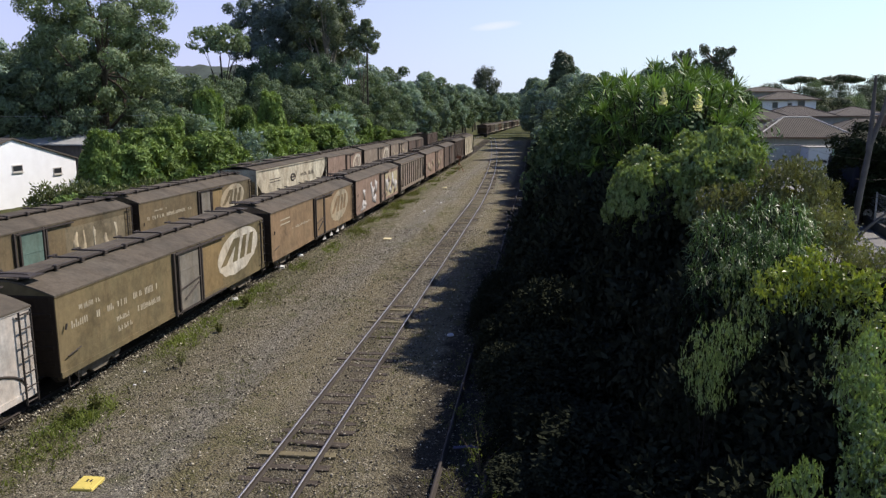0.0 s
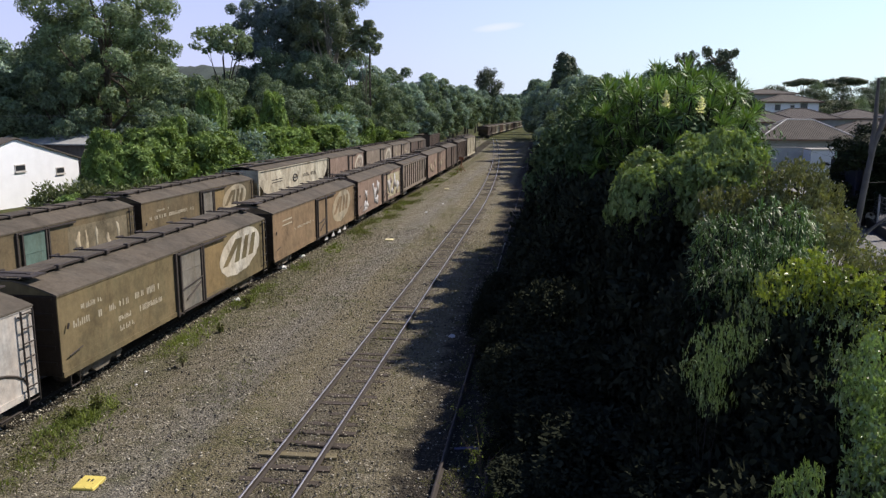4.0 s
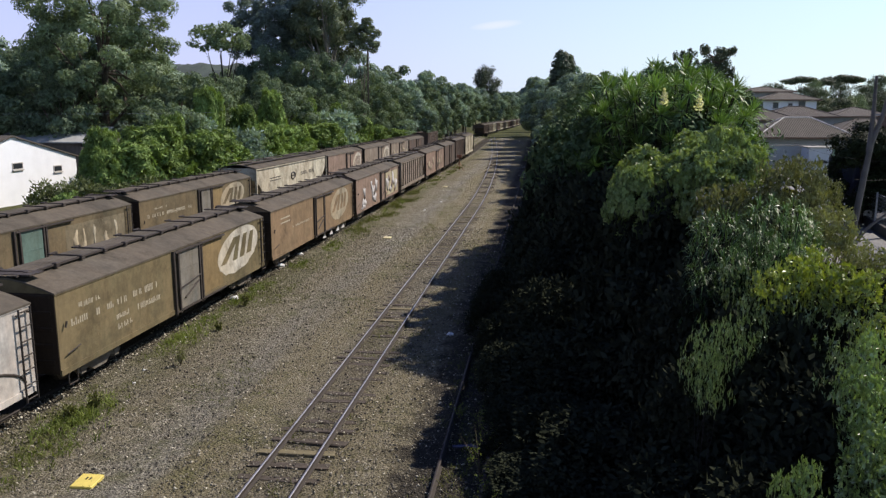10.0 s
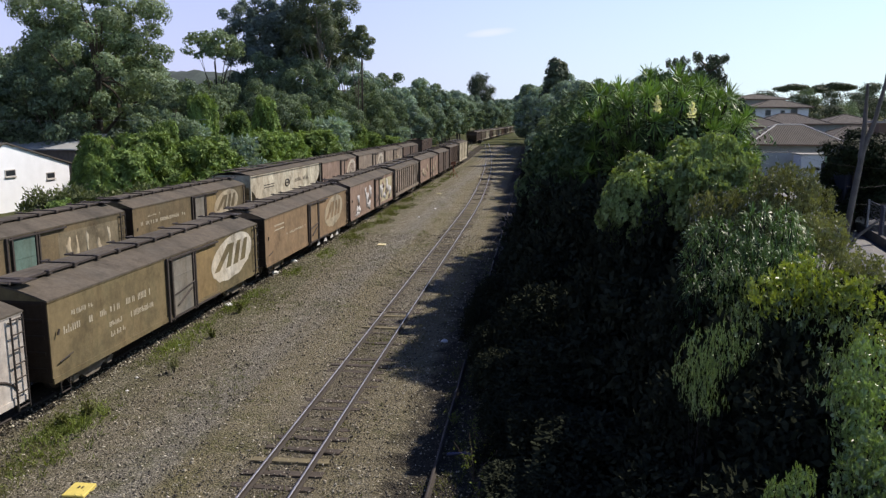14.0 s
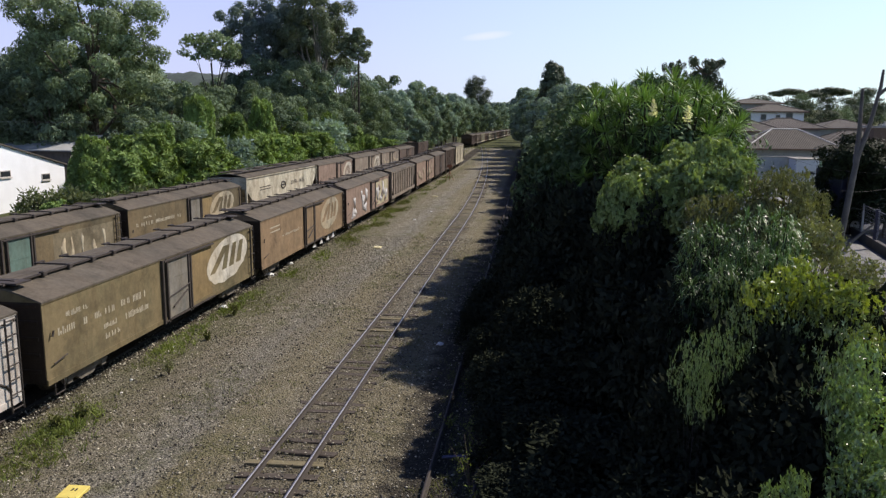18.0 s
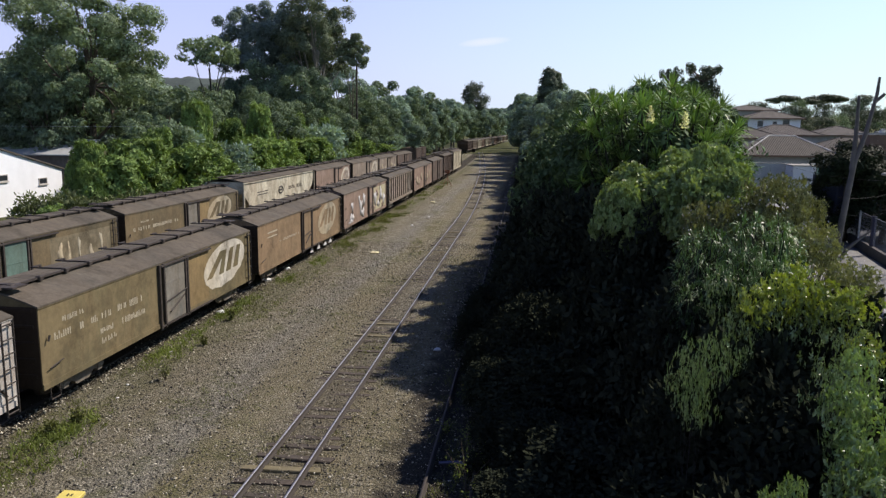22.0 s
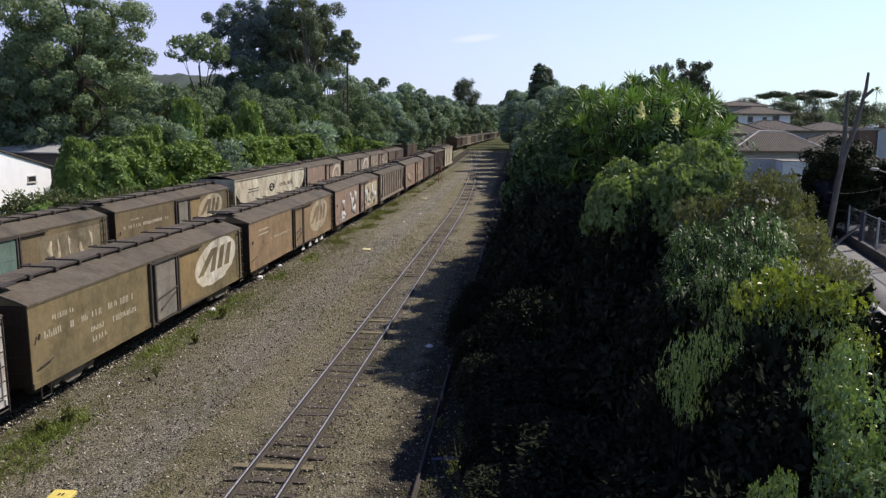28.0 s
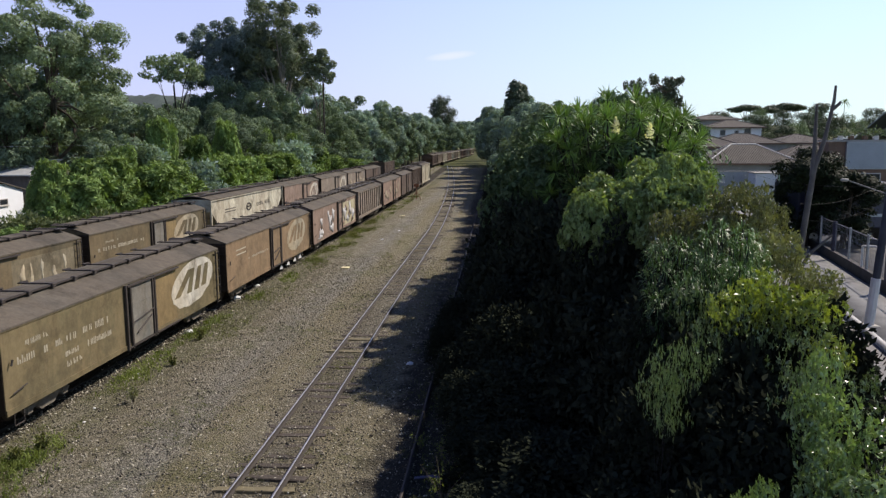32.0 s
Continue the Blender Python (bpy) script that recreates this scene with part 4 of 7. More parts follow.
box_wagon(at_y(100.6, 112.6, ROW_A), 12.0, 2.8, 3.4, P_DARK, P_DARK, "dark grey box wagon", (-1, 1))
hopper_wagon(at_y(113.8, 127.7, ROW_A), 13.9, 2.8, 3.7, P_DARK, "dark ribbed hopper wagon", 8)
hopper_wagon(at_y(128.9, 144.3, ROW_A), 15.4, 2.8, 3.9, P_CREAM, "rust-stained cream hopper wagon", 5)

# second row
ROW_B = -21.7
wg = box_wagon(at_y(19.9, 35.0, ROW_B), 15.1, 2.8, 3.2, P_BROWN, P_TEAL, "brown box wagon with a teal door", (-0.9, 0.8))
part("faded_patch", boxes((1.4, 1.4025, 2.2, 6.9, 1.0, 2.85)), P_SMEAR, wg, "patch of faint pale smears")
blots(wg, 1.4, [(2.9, 2.1, 0.16, 0.5), (3.5, 1.8, 0.14, 0.6), (4.3, 2.2, 0.12, 0.4), (5.2, 1.7, 0.2, 0.45), (6.1, 2.2, 0.13, 0.4)], P_DISCDULL, 21, "faint pale smear")
wg = box_wagon(at_y(35.8, 50.9, ROW_B), 15.1, 2.8, 3.25, P_BROWN, P_DOORGREY, "brown box wagon with white oval emblem", (-0.7, 0.95), patch=P_OCHRE)
bars(wg, "faded_lettering", 1.4, [(-6.8, -1.6, 2.2, 2.42, 20), (-6.0, -4.6, 2.6, 2.72, 8)], M_FADED, "faded white lettering", 7)
disc_logo(wg, 1.4, 4.3, 2.25, 1.9, 0.9, 0.5, P_DISCDULL, P_BROWN)
wg = hopper_wagon(at_y(52.0, 70.2, ROW_B), 18.2, 2.8, 3.75, P_CREAM, "cream-white hopper wagon streaked with rust", 1, 0.85, 2.6)
bars(wg, "dark_lettering", 1.345, [(1.4, 5.4, 2.45, 2.8, 9), (-6.2, -3.8, 2.55, 2.62, 1), (-6.2, -3.8, 2.75, 2.82, 1)], M_DARKIRON, "dark lettering on the cream side", 9)
_v, _f = tube([(1.35, -0.7 + 0.55 * math.cos(a * math.pi / 12), 2.6 + 0.27 * math.sin(a * math.pi / 12)) for a in range(25)], [0.06] * 25, 6)
raw_part("ring_mark", _v, _f, M_DARKIRON, wg, "dark oval ring mark")
part("ring_bar", boxes((1.34, 1.37, -1.1, -0.3, 2.55, 2.65)), M_DARKIRON, wg)
wg = box_wagon(at_y(70.9, 84.9, ROW_B), 14.0, 2.8, 3.6, P_RUST, P_RUST, "red-brown box wagon with white oval emblem", (-0.2, 1.4))
disc_logo(wg, 1.4, 4.6, 2.4, 1.8, 1.0, 0.5, P_DISC, P_RUST)
wg = box_wagon(at_y(86.3, 101.6, ROW_B), 15.3, 2.8, 3.6, P_GREYW, P_GREYW, "grey-brown box wagon with a white emblem", (-0.2, 1.4))
disc_logo(wg, 1.4, 4.8, 2.4, 1.8, 1.0, 0.5, P_DISC, P_GREYW)
wg = box_wagon(at_y(102.4, 116.0, ROW_B), 13.6, 2.8, 3.6, P_GREYW, P_GREYW, "faded grey-brown box wagon", (-0.9, 0.9))
blots(wg, 1.4, [(-4.8, 2.2, 0.7, 0.5), (-2.6, 1.9, 0.5, 0.5), (2.8, 2.3, 0.7, 0.4), (4.9, 1.9, 0.6, 0.5)], M_STREAK, 30, "faint pale sprayed shape")
box_wagon(at_y(117.0, 132.0, ROW_B), 15.0, 2.8, 3.6, P_DARK, P_DARK, "dark grey box wagon", (-0.9, 0.9))
open_wagon(at_y(136.5, 150.0, ROW_B), 13.5, 2.8, 4.15, P_DARK, "dark high-sided open wagon standing alone")

# the far train that creeps nearer
TRAIN = []
_paints = [P_DARK, P_GREYW, P_CREAM, P_RUST, P_CREAM, P_GREYW, P_CREAM, P_RUST]
_protos = {}
_y = 235.0
for i in range(14):
    p = _paints[i % 8]
    L = 14.2
    yc = _y + L / 2
    if p.name not in _protos:
        wg = hopper_wagon(pose(line_x(yc), yc, 1.16, 0, 0, -1.4), L, 3.0, 3.35, p, {"paint_dark_grey": "dark box-shaped hopper wagon of the moving train", "paint_cream_white": "pale hopper wagon of the moving train", "paint_grey_brown": "grey-brown hopper wagon of the moving train", "paint_red_brown": "rusty hopper wagon of the moving train"}[p.name], 9, group="wagons of the moving train")
        _protos[p.name] = wg
    else:
        wg = copy_thing(_protos[p.name], pose(line_x(yc), yc, 1.16, 0, 0, -1.4))
    TRAIN.append((wg, yc))
    _y += L + 1.1

# ---------------- plants ----------------


def join_arrays(parts_):
    vs, fs, o = [], [], 0
    for v, f in parts_:
        vs.append(v)
        fs.append(f + o)
        o += len(v)
    return np.concatenate(vs), np.concatenate(fs)


def leaves(pos, out, size, aspect, rng, droop=0.2, spread=0.9, shingled=False):
    """A four-cornered, folded leaf at each position; shingled leaves lie on their clump and face outwards."""
    n = len(pos)
    if shingled:
        nr = unit(out + np.array([0, 0, 0.2]) + 0.22 * rng.normal(size=(n, 3)))
        d = unit(np.cross(nr, rng.normal(size=(n, 3))) + np.array([0, 0, -droop]))
        w = unit(np.cross(nr, d))
        nr = np.cross(d, w)
    else:
        d = unit(out + spread * rng.normal(size=(n, 3)) + np.array([0, 0, -droop]))
        w = unit(np.cross(d, rng.normal(size=(n, 3))))
        nr = np.cross(d, w)
    s = (size * rng.uniform(0.6, 1.35, n))[:, None]
    a = pos
    b = pos + d * s * 0.45 + w * s * aspect * 0.5 + nr * s * 0.06
    c = pos + d * s
    e = pos + d * s * 0.45 - w * s * aspect * 0.5 + nr * s * 0.06
    vs = np.stack([a, b, c, e], 1).reshape(-1, 3)
    return vs, np.arange(4 * n).reshape(-1, 4)


def clump_points(centres, radii, per, rng, squash=0.8, hollow=0.55):
    """Positions and outward ways for leaves in ball-like clumps."""
    k = len(centres)
    cnt = np.maximum(8, (per * (radii / radii.mean()) ** 2)).astype(int)
    idx = np.repeat(np.arange(k), cnt)
    u = unit(rng.normal(size=(len(idx), 3)))
    r = radii[idx] * rng.uniform(hollow ** 2, 1.08, len(idx)) ** 0.5
    stray = rng.uniform(size=len(idx)) < 0.06
    r = r * np.where(stray, 1 + 0.3 * np.abs(rng.normal(size=len(idx))), 1.0)
    lump = 1 + 0.18 * np.sin(u[:, 0] * 5 + idx) * np.sin(u[:, 1] * 6 + idx * 2) + 0.12 * np.sin(u[:, 2] * 9 + idx)
    p = centres[idx] + u * (r * lump)[:, None] * np.array([1, 1, squash])
    return p, u


def whorl_leaves(centres, radii, tips, k, leaf, aspect, rng, droop=0.1, squash=0.85):
    """Whorls of leaves at twig tips on the upper and outer side of each clump, so that the clumps read as bunches with dark gaps."""
    mid = centres.mean(0)
    idx = np.repeat(np.arange(len(centres)), np.maximum(3, tips * (radii / radii.mean()) ** 2).astype(int))
    out = unit(centres - mid)[idx]
    u = unit(rng.normal(size=(len(idx), 3)) + 0.3 * out + np.array([0, 0, 0.2]))
    far_out = np.where(rng.uniform(size=len(idx)) < 0.25, rng.uniform(0.3, 0.8, len(idx)), rng.uniform(0.8, 1.1, len(idx)))
    tip = centres[idx] + u * (radii[idx] * far_out)[:, None] * np.array([1, 1, squash])
    way = unit(u + 0.15 * out)
    r_ = np.repeat(np.arange(len(idx)), k)
    n = len(r_)
    way, p = way[r_], tip[r_]
    side = unit(np.cross(way, rng.normal(size=(n, 3))))
    d = unit(way * rng.uniform(0.1, 0.8, n)[:, None] + side + np.array([0, 0, -droop]))
    nr = unit(way - d * (way * d).sum(1, keepdims=True) + 0.2 * rng.normal(size=(n, 3)))
    w = unit(np.cross(nr, d))
    nr = np.cross(d, w)
    s = (leaf * rng.uniform(0.6, 1.3, n))[:, None]
    q = p + d * s * 0.5
    vs = np.stack([p, q + w * s * aspect * 0.5 + nr * s * 0.06, p + d * s - nr * s * 0.1, q - w * s * aspect * 0.5 + nr * s * 0.06], 1).reshape(-1, 3)
    return vs, np.arange(4 * n).reshape(-1, 4)


def crown_centres(n, rx, ry, rz, zc, rng, low=-0.8):
    u = unit(rng.normal(size=(n * 3, 3)))
    u = u[u[:, 2] > low][:n]
    r = rng.uniform(0.35, 1.0, len(u)) ** 0.6
    return u * r[:, None] * np.array([rx, ry, rz]) + np.array([0, 0, zc])


def make_tree(name, h, rx, rz, zc, nclump, per, leaf, material, seed, label, category="tree", trunk_r=0.18, bark=None, aspect=0.5, csize=0.36, low=-0.8, squash=0.8, droop=0.2, limbs=9, lean=0.0, group="", trunk_top=0.8, hollow=0.55, shingled=True, ragged=0.0, cone=False, whorl=0, spaced=1.25):
    """A tapered trunk, limbs to the clumps and a leafy crown with gaps; origin at the foot."""
    rng = np.random.default_rng(seed)
    tree = empty(name, Matrix.Identity(4), label, category, group)
    cs = crown_centres(nclump, rx, rx, rz, zc, rng, low)
    if whorl:
        # clumps stand off from one another, and some fill the inside
        keep = []
        gap = spaced * csize * rx
        for c in cs:
            if all(np.linalg.norm(c - o) > gap for o in keep):
                keep.append(c)
        cs = np.array(keep)
    cs[:, 0] += lean * cs[:, 2] / h
    if cone:
        q = (cs[:, 2] - zc) / rz
        cs[:, :2] *= (1.0 - 0.5 * (q + 1))[:, None] * 1.25 + 0.12
    if ragged:
        a = np.arctan2(cs[:, 1], cs[:, 0])
        zz = cs[:, 2] / h
        cs[:, :2] *= (1 + ragged * np.sin(3 * a + 9 * zz + seed) + ragged * np.sin(17 * zz + seed * 2))[:, None]
    rad = csize * rx * rng.uniform(0.6, 1.25, len(cs))
    zt = min(zc + rz * 0.7, h * trunk_top)
    path = [np.array([lean * t * zt / h + 0.12 * rx * math.sin(seed + 3 * t) * t, 0.12 * rx * math.cos(seed * 2 + 4 * t) * t, zt * t - 0.25]) for t in np.linspace(0, 1, 7)]
    arr = [tube(path, trunk_r * np.linspace(1.15, 0.25, 7), 8)]
    for i in rng.permutation(len(cs))[:limbs]:
        t = rng.uniform(0.3, 0.85)
        a = path[int(t * 6)]
        c = cs[i]
        mid = (a + c) / 2 + np.array([0, 0, 0.12 * np.linalg.norm(c - a)])
        arr.append(tube([a, mid, c], trunk_r * np.array([0.45, 0.28, 0.08]), 5))
    v, f = join_arrays(arr)
    raw_part("trunk", v, f, bark or M_BARK, tree)
    if whorl:
        arr = [whorl_leaves(cs, rad, max(3, per // whorl), whorl, leaf, aspect, rng, droop, squash)]
        # a dense dark core in each clump
        if per >= 100:
            idx = np.repeat(np.arange(len(cs)), max(6, per // 7))
            u = unit(rng.normal(size=(len(idx), 3)))
            p = cs[idx] + u * (rad[idx] * rng.uniform(0.2, 0.65, len(idx)))[:, None] * np.array([1, 1, squash])
            arr.append(leaves(p, u, 1.6 * leaf, 0.7, rng, 0.2, 0.3))
        v, f = join_arrays(arr)
    else:
        p, u = clump_points(cs, rad, per, rng, squash, hollow)
        v, f = leaves(p, u, leaf, aspect, rng, droop, shingled=shingled)
    raw_part("crown", v, f, material, tree)
    return tree


def make_shrub(name, rx, h, nclump, per, leaf, material, seed, label, aspect=0.5, csize=0.4, droop=0.1, category="shrub", group="", spread=0.9, hollow=0.5, whorl=0):
    """Leaf clumps from the ground up on several thin stems."""
    rng = np.random.default_rng(seed)
    tree = empty(name, Matrix.Identity(4), label, category, group)
    zz = rng.uniform(0.02, 1.0, nclump) ** 0.8
    a = rng.uniform(0, 2 * math.pi, nclump)
    r = rx * (1 - 0.55 * zz ** 2) * rng.uniform(0.25, 1.0, nclump) ** 0.5
    cs = np.stack([r * np.cos(a), r * np.sin(a), zz * h * 0.86 + 0.1], 1)
    rad = csize * rx * rng.uniform(0.55, 1.2, nclump)
    arr = [tube([(0.1 * c[0], 0.1 * c[1], -0.15), 0.6 * c * np.array([0.8, 0.8, 1]), c], (0.05, 0.035, 0.012), 5) for c in cs[:: max(1, nclump // 10)]]
    for v, f in arr:
        raw_part("stem", v, f, M_BARK, tree)
    if whorl:
        v, f = whorl_leaves(cs, rad, max(2, per // whorl), whorl, leaf, aspect, rng, droop, 1.0)
    else:
        p, u = clump_points(cs, rad, per, rng, 0.9, hollow)
        p[:, 2] = np.maximum(p[:, 2], 0.03)
        v, f = leaves(p, u, leaf, aspect, rng, droop, spread)
    raw_part("crown", v, f, material, tree)
    return tree


def blades(origin, ways, length, width, droop, rng, segs=3):
    """Arching sword-shaped blades from points, as arrays."""
    n = len(origin)
    L = (length * rng.uniform(0.7, 1.15, n))[:, None]
    side = unit(np.cross(ways, np.array([0, 0, 1.0]) + 0.2 * rng.normal(size=(n, 3))))
    rows = []
    for k in range(segs + 1):
        t = k / segs
        p = origin + ways * L * t + np.array([0, 0, -1.0]) * (droop * t * t) * L
        wd = width * (0.55 + 1.2 * t - 1.75 * t * t) if k < segs else 0.004
        rows.append(p + side * wd)
        rows.append(p - side * wd)
    vs = np.stack(rows, 1).reshape(-1, 3)
    k = 2 * (segs + 1)
    base = np.arange(n)[:, None, None] * k
    f = np.array([(2 * i, 2 * i + 1, 2 * i + 3, 2 * i + 2) for i in range(segs)])[None]
    return vs, (base + f).reshape(-1, 4)


def rosette(c, axis, n, length, width, rng, droop=0.35, wide=1.25):
    u = unit(rng.normal(size=(n, 3)))
    w = unit(u * wide + np.asarray(axis) * 0.9)
    return blades(np.repeat([c], n, 0) + 0.08 * u, w, length, width, droop, rng)


def put(ob, x, y, rz=0.0, s=1.0, sz=None, dz=0.0, tilt=0.0):
    ob.matrix_basis = pose(x, y, ground_z(x, y) + dz, tilt, 0, rz)
    ob.scale = (s, s, sz or s)
    return ob


def copy_at(ob, x, y, rz=0.0, s=1.0, sz=None, dz=0.0):
    c = copy_thing(ob, pose(x, y, ground_z(x, y) + dz, 0, 0, rz))
    c.scale = (s, s, sz or s)
    return c



# -- behind the wagons: tall shrubs, then trees
bushA = make_shrub("tall_shrub", 2.9, 6.6, 110, 110, 0.42, L_BUSH, 11, "tall bright green leafy shrub behind the wagons", 0.25, 0.19, -0.1, group="shrubs behind the wagons", whorl=8)
bushB = make_shrub("tall_shrub", 3.1, 7.0, 110, 110, 0.42, L_BUSH, 12, "tall bright green leafy shrub behind the wagons", 0.25, 0.19, -0.1, group="shrubs behind the wagons", whorl=8)
bushC = make_shrub("tall_shrub", 3.0, 7.0, 70, 110, 0.4, L_FAR, 13, "tall dull green shrub behind the wagons", 0.5, 0.28, 0.25, group="shrubs behind the wagons", spread=0.7, hollow=0.3)
put(bushC, -29.5, 61.5, 0, 0.9, 1.05)
midA = make_tree("broadleaf_tree", 11, 3.6, 4.2, 6.6, 120, 360, 0.23, L_TREE, 21, "dense dark green broadleaf tree behind the yard", group="trees behind the yard", limbs=10, csize=0.23, whorl=3, spaced=1.45, squash=0.8)
midB = make_tree("broadleaf_tree", 12, 4.0, 4.8, 7.0, 120, 360, 0.23, L_TREE, 22, "dense mid-green broadleaf tree behind the yard", group="trees behind the yard", limbs=10, csize=0.23, whorl=3, spaced=1.45, squash=0.8)
midC = make_tree("broadleaf_tree", 10, 3.8, 3.9, 6.0, 120, 360, 0.23, L_TREE, 23, "dense dark green broadleaf tree behind the yard", group="trees behind the yard", limbs=10, csize=0.23, whorl=3, spaced=1.45, squash=0.8)
farA = make_tree("woodland_tree", 12, 4.2, 5.2, 6.6, 120, 330, 0.32, L_FAR, 24, "green broadleaf tree up the line", group="trees up the line", limbs=6, csize=0.23, whorl=3, spaced=1.4, squash=0.8)
farB = make_tree("woodland_tree", 12, 4.4, 5.0, 6.4, 120, 330, 0.32, L_TREE, 25, "dark green broadleaf tree up the line", group="trees up the line", limbs=6, csize=0.23, whorl=3, spaced=1.4, squash=0.8)
rnd = random.Random(5)
put(bushA, -28.2, 49.5, 20, 0.9)
put(bushB, -28.0, 52.0, 120, 1.0)
for i, (x, y, s) in enumerate([(-26.8, 56.5, 1.0), (-27.2, 60.5, 1.05), (-26.6, 65, 1.08), (-26.0, 70, 1.05), (-25.6, 75, 1.1), (-25.4, 80, 1.1), (-25.6, 85, 1.15), (-25.2, 91, 1.15), (-25.4, 98, 1.15), (-25.2, 106, 1.2), (-25.4, 115, 1.2), (-25.0, 125, 1.2), (-25.4, 136, 1.25), (-28.5, 43.0, 0.42), (-30.5, 55.5, 1.0), (-27.5, 34.0, 0.28), (-29.9, 48.4, 0.72)]):
    copy_at((bushA, bushB, bushC, bushA, bushB)[i % 5], x + rnd.uniform(-0.6, 0.4), y + rnd.uniform(-1, 1), rnd.uniform(0, 360), s * rnd.uniform(0.85, 1.1), s * rnd.uniform(0.65, 1.05))
for i, (x, y, s) in enumerate([(-29.6, 57.5, 1.15), (-28.9, 63.5, 1.45), (-28.6, 66.0, 0.95), (-28.3, 70, 1.25), (-28.2, 73.0, 1.0), (-28.0, 76.5, 1.5), (-27.7, 84, 1.15), (-27.6, 88, 1.4), (-27.5, 92, 1.1), (-27.4, 101, 1.35)]):
    copy_at((bushA, bushB)[i % 2], x, y, 70 * i, 0.6, s)
copy_at(bushB, -30.0, 48.6, 40, 0.55, 0.95)
copy_at(bushA, -32.4, 50.6, 300, 0.3, 0.7)
copy_at(bushA, -28.9, 47.6, 200, 0.55, 0.8)
lowS = make_shrub("low_shrub", 1.6, 1.9, 30, 140, 0.2, L_SCRUB, 14, "low pale green scrub behind the wagons", 0.4, 0.34, 0.1, group="scrub behind the wagons")
put(lowS, -27.0, 40.5, 0, 0.9, 0.6)
for i, (x, y, s) in enumerate([(-26.0, 43.5, 0.9), (-28.6, 43.8, 1.0), (-30.6, 44.2, 0.8), (-28.0, 46.2, 1.0), (-25.7, 47.0, 0.95), (-25.4, 51.0, 0.9), (-25.2, 55.0, 1.0), (-25.0, 61.0, 1.0), (-24.8, 68.0, 1.0)]):
    copy_at(lowS, x, y, i * 53, s * 1.45, s * rnd.uniform(1.2, 1.8))
put(midA, -32.4, 66, 0, 1.02)
put(midB, -32.6, 90, 50, 1.0)
put(midC, -32.8, 72, 110, 1.0)
for i, (x, y, s) in enumerate([(-30.5, 98, 1.02), (-28.0, 104, 1.0), (-31, 60, 0.85), (-36, 80, 1.0), (-29, 83, 0.95), (-29.5, 112, 1.1), (-28, 122, 1.15), (-29.5, 133, 1.2), (-29, 146, 1.25), (-42, 62, 1.1), (-47, 70, 1.2), (-42, 96, 1.2), (-36, 126, 1.4)]):
    copy_at((midA, midB, midC)[i % 3], x, y, rnd.uniform(0, 360), s * rnd.uniform(0.93, 1.07), s * rnd.uniform(0.93, 1.05))
put(farA, -29.5, 160, 0, 1.2)
put(farB, -28, 174, 0, 1.25)
for i, (x, y, s) in enumerate([(-27, 186, 1.3), (-27.5, 198, 1.35), (-26, 212, 1.2), (-26.5, 226, 1.25), (-27, 242, 1.25), (-26, 258, 1.2), (-27, 276, 1.3), (-26, 296, 1.3), (-27, 320, 1.35), (-25, 350, 1.3), (-23, 385, 1.3), (-20, 425, 1.4), (-38, 150, 1.45), (-36, 178, 1.4), (-24.5, 150, 0.8), (-25, 165, 0.8), (-24.5, 180, 0.8), (-24.5, 196, 0.85), (-24, 215, 0.85), (-24, 236, 0.9), (-50, 86, 1.3), (-54, 60, 1.1), (-62, 78, 1.2), (-70, 95, 1.3), (-60, 110, 1.3)]):
    copy_at((farA, farB)[i % 2], x, y, rnd.uniform(0, 360), s * rnd.uniform(1.0, 1.15), s * rnd.uniform(1.0, 1.12))
bigt = make_tree("large_tree", 18.6, 5.8, 7.6, 11.4, 420, 760, 0.21, L_BIG, 31, "large spreading dark green tree behind the white house", trunk_r=0.34, limbs=22, csize=0.2, whorl=4, squash=0.75, ragged=0.14, droop=0.15, low=-0.75, spaced=1.55)
put(bigt, -40.2, 65.7, 0, 1.06, 1.06)
bigt2 = make_tree("large_tree", 16, 4.6, 5.8, 9.4, 260, 460, 0.28, L_BIG, 32, "large dark green tree beside the yard", trunk_r=0.3, limbs=8, csize=0.2, whorl=4, squash=0.7, ragged=0.16, droop=0.15)
put(bigt2, -46.5, 63, 0, 0.85, 0.7)
copy_at(bigt2, -52, 68, 130, 0.85, 0.62)
umb = make_tree("umbrella_tree", 17, 3.3, 1.9, 14.9, 120, 260, 0.22, L_BIG, 33, "flat-topped tree with bare forked dark stems", trunk_r=0.17, bark=M_BARKDARK, limbs=8, csize=0.24, squash=0.6, low=-0.6, whorl=7, ragged=0.2)
put(umb, -36.2, 84, 0)
euc = make_tree("eucalyptus_tree", 26, 5.6, 5.6, 19.2, 300, 640, 0.26, L_EUCDARK, 34, "tall dense blue-green eucalyptus with hanging foliage", trunk_r=0.36, bark=M_BARK, limbs=10, csize=0.2, droop=0.6, whorl=3, squash=0.9, ragged=0.18, spaced=1.45)
put(euc, -40.6, 112, 0)
eucr = make_tree("eucalyptus_tree", 30, 5.6, 7.4, 21.4, 300, 560, 0.25, L_EUC, 37, "tall olive eucalyptus with pale forked stems", trunk_r=0.4, bark=M_BARKPALE, limbs=14, csize=0.2, droop=0.6, whorl=3, squash=0.9, ragged=0.2, spaced=1.6)
put(eucr, -31.8, 110, 0)
copy_at(euc, -36.0, 118, 140, 0.9, 0.98)
low_euc = make_tree("eucalyptus_tree", 17, 3.4, 4.4, 12.0, 40, 260, 0.32, L_TREE, 38, "dense dark young eucalyptus under the tall ones", trunk_r=0.2, limbs=12, csize=0.32, droop=0.6, hollow=0.5)
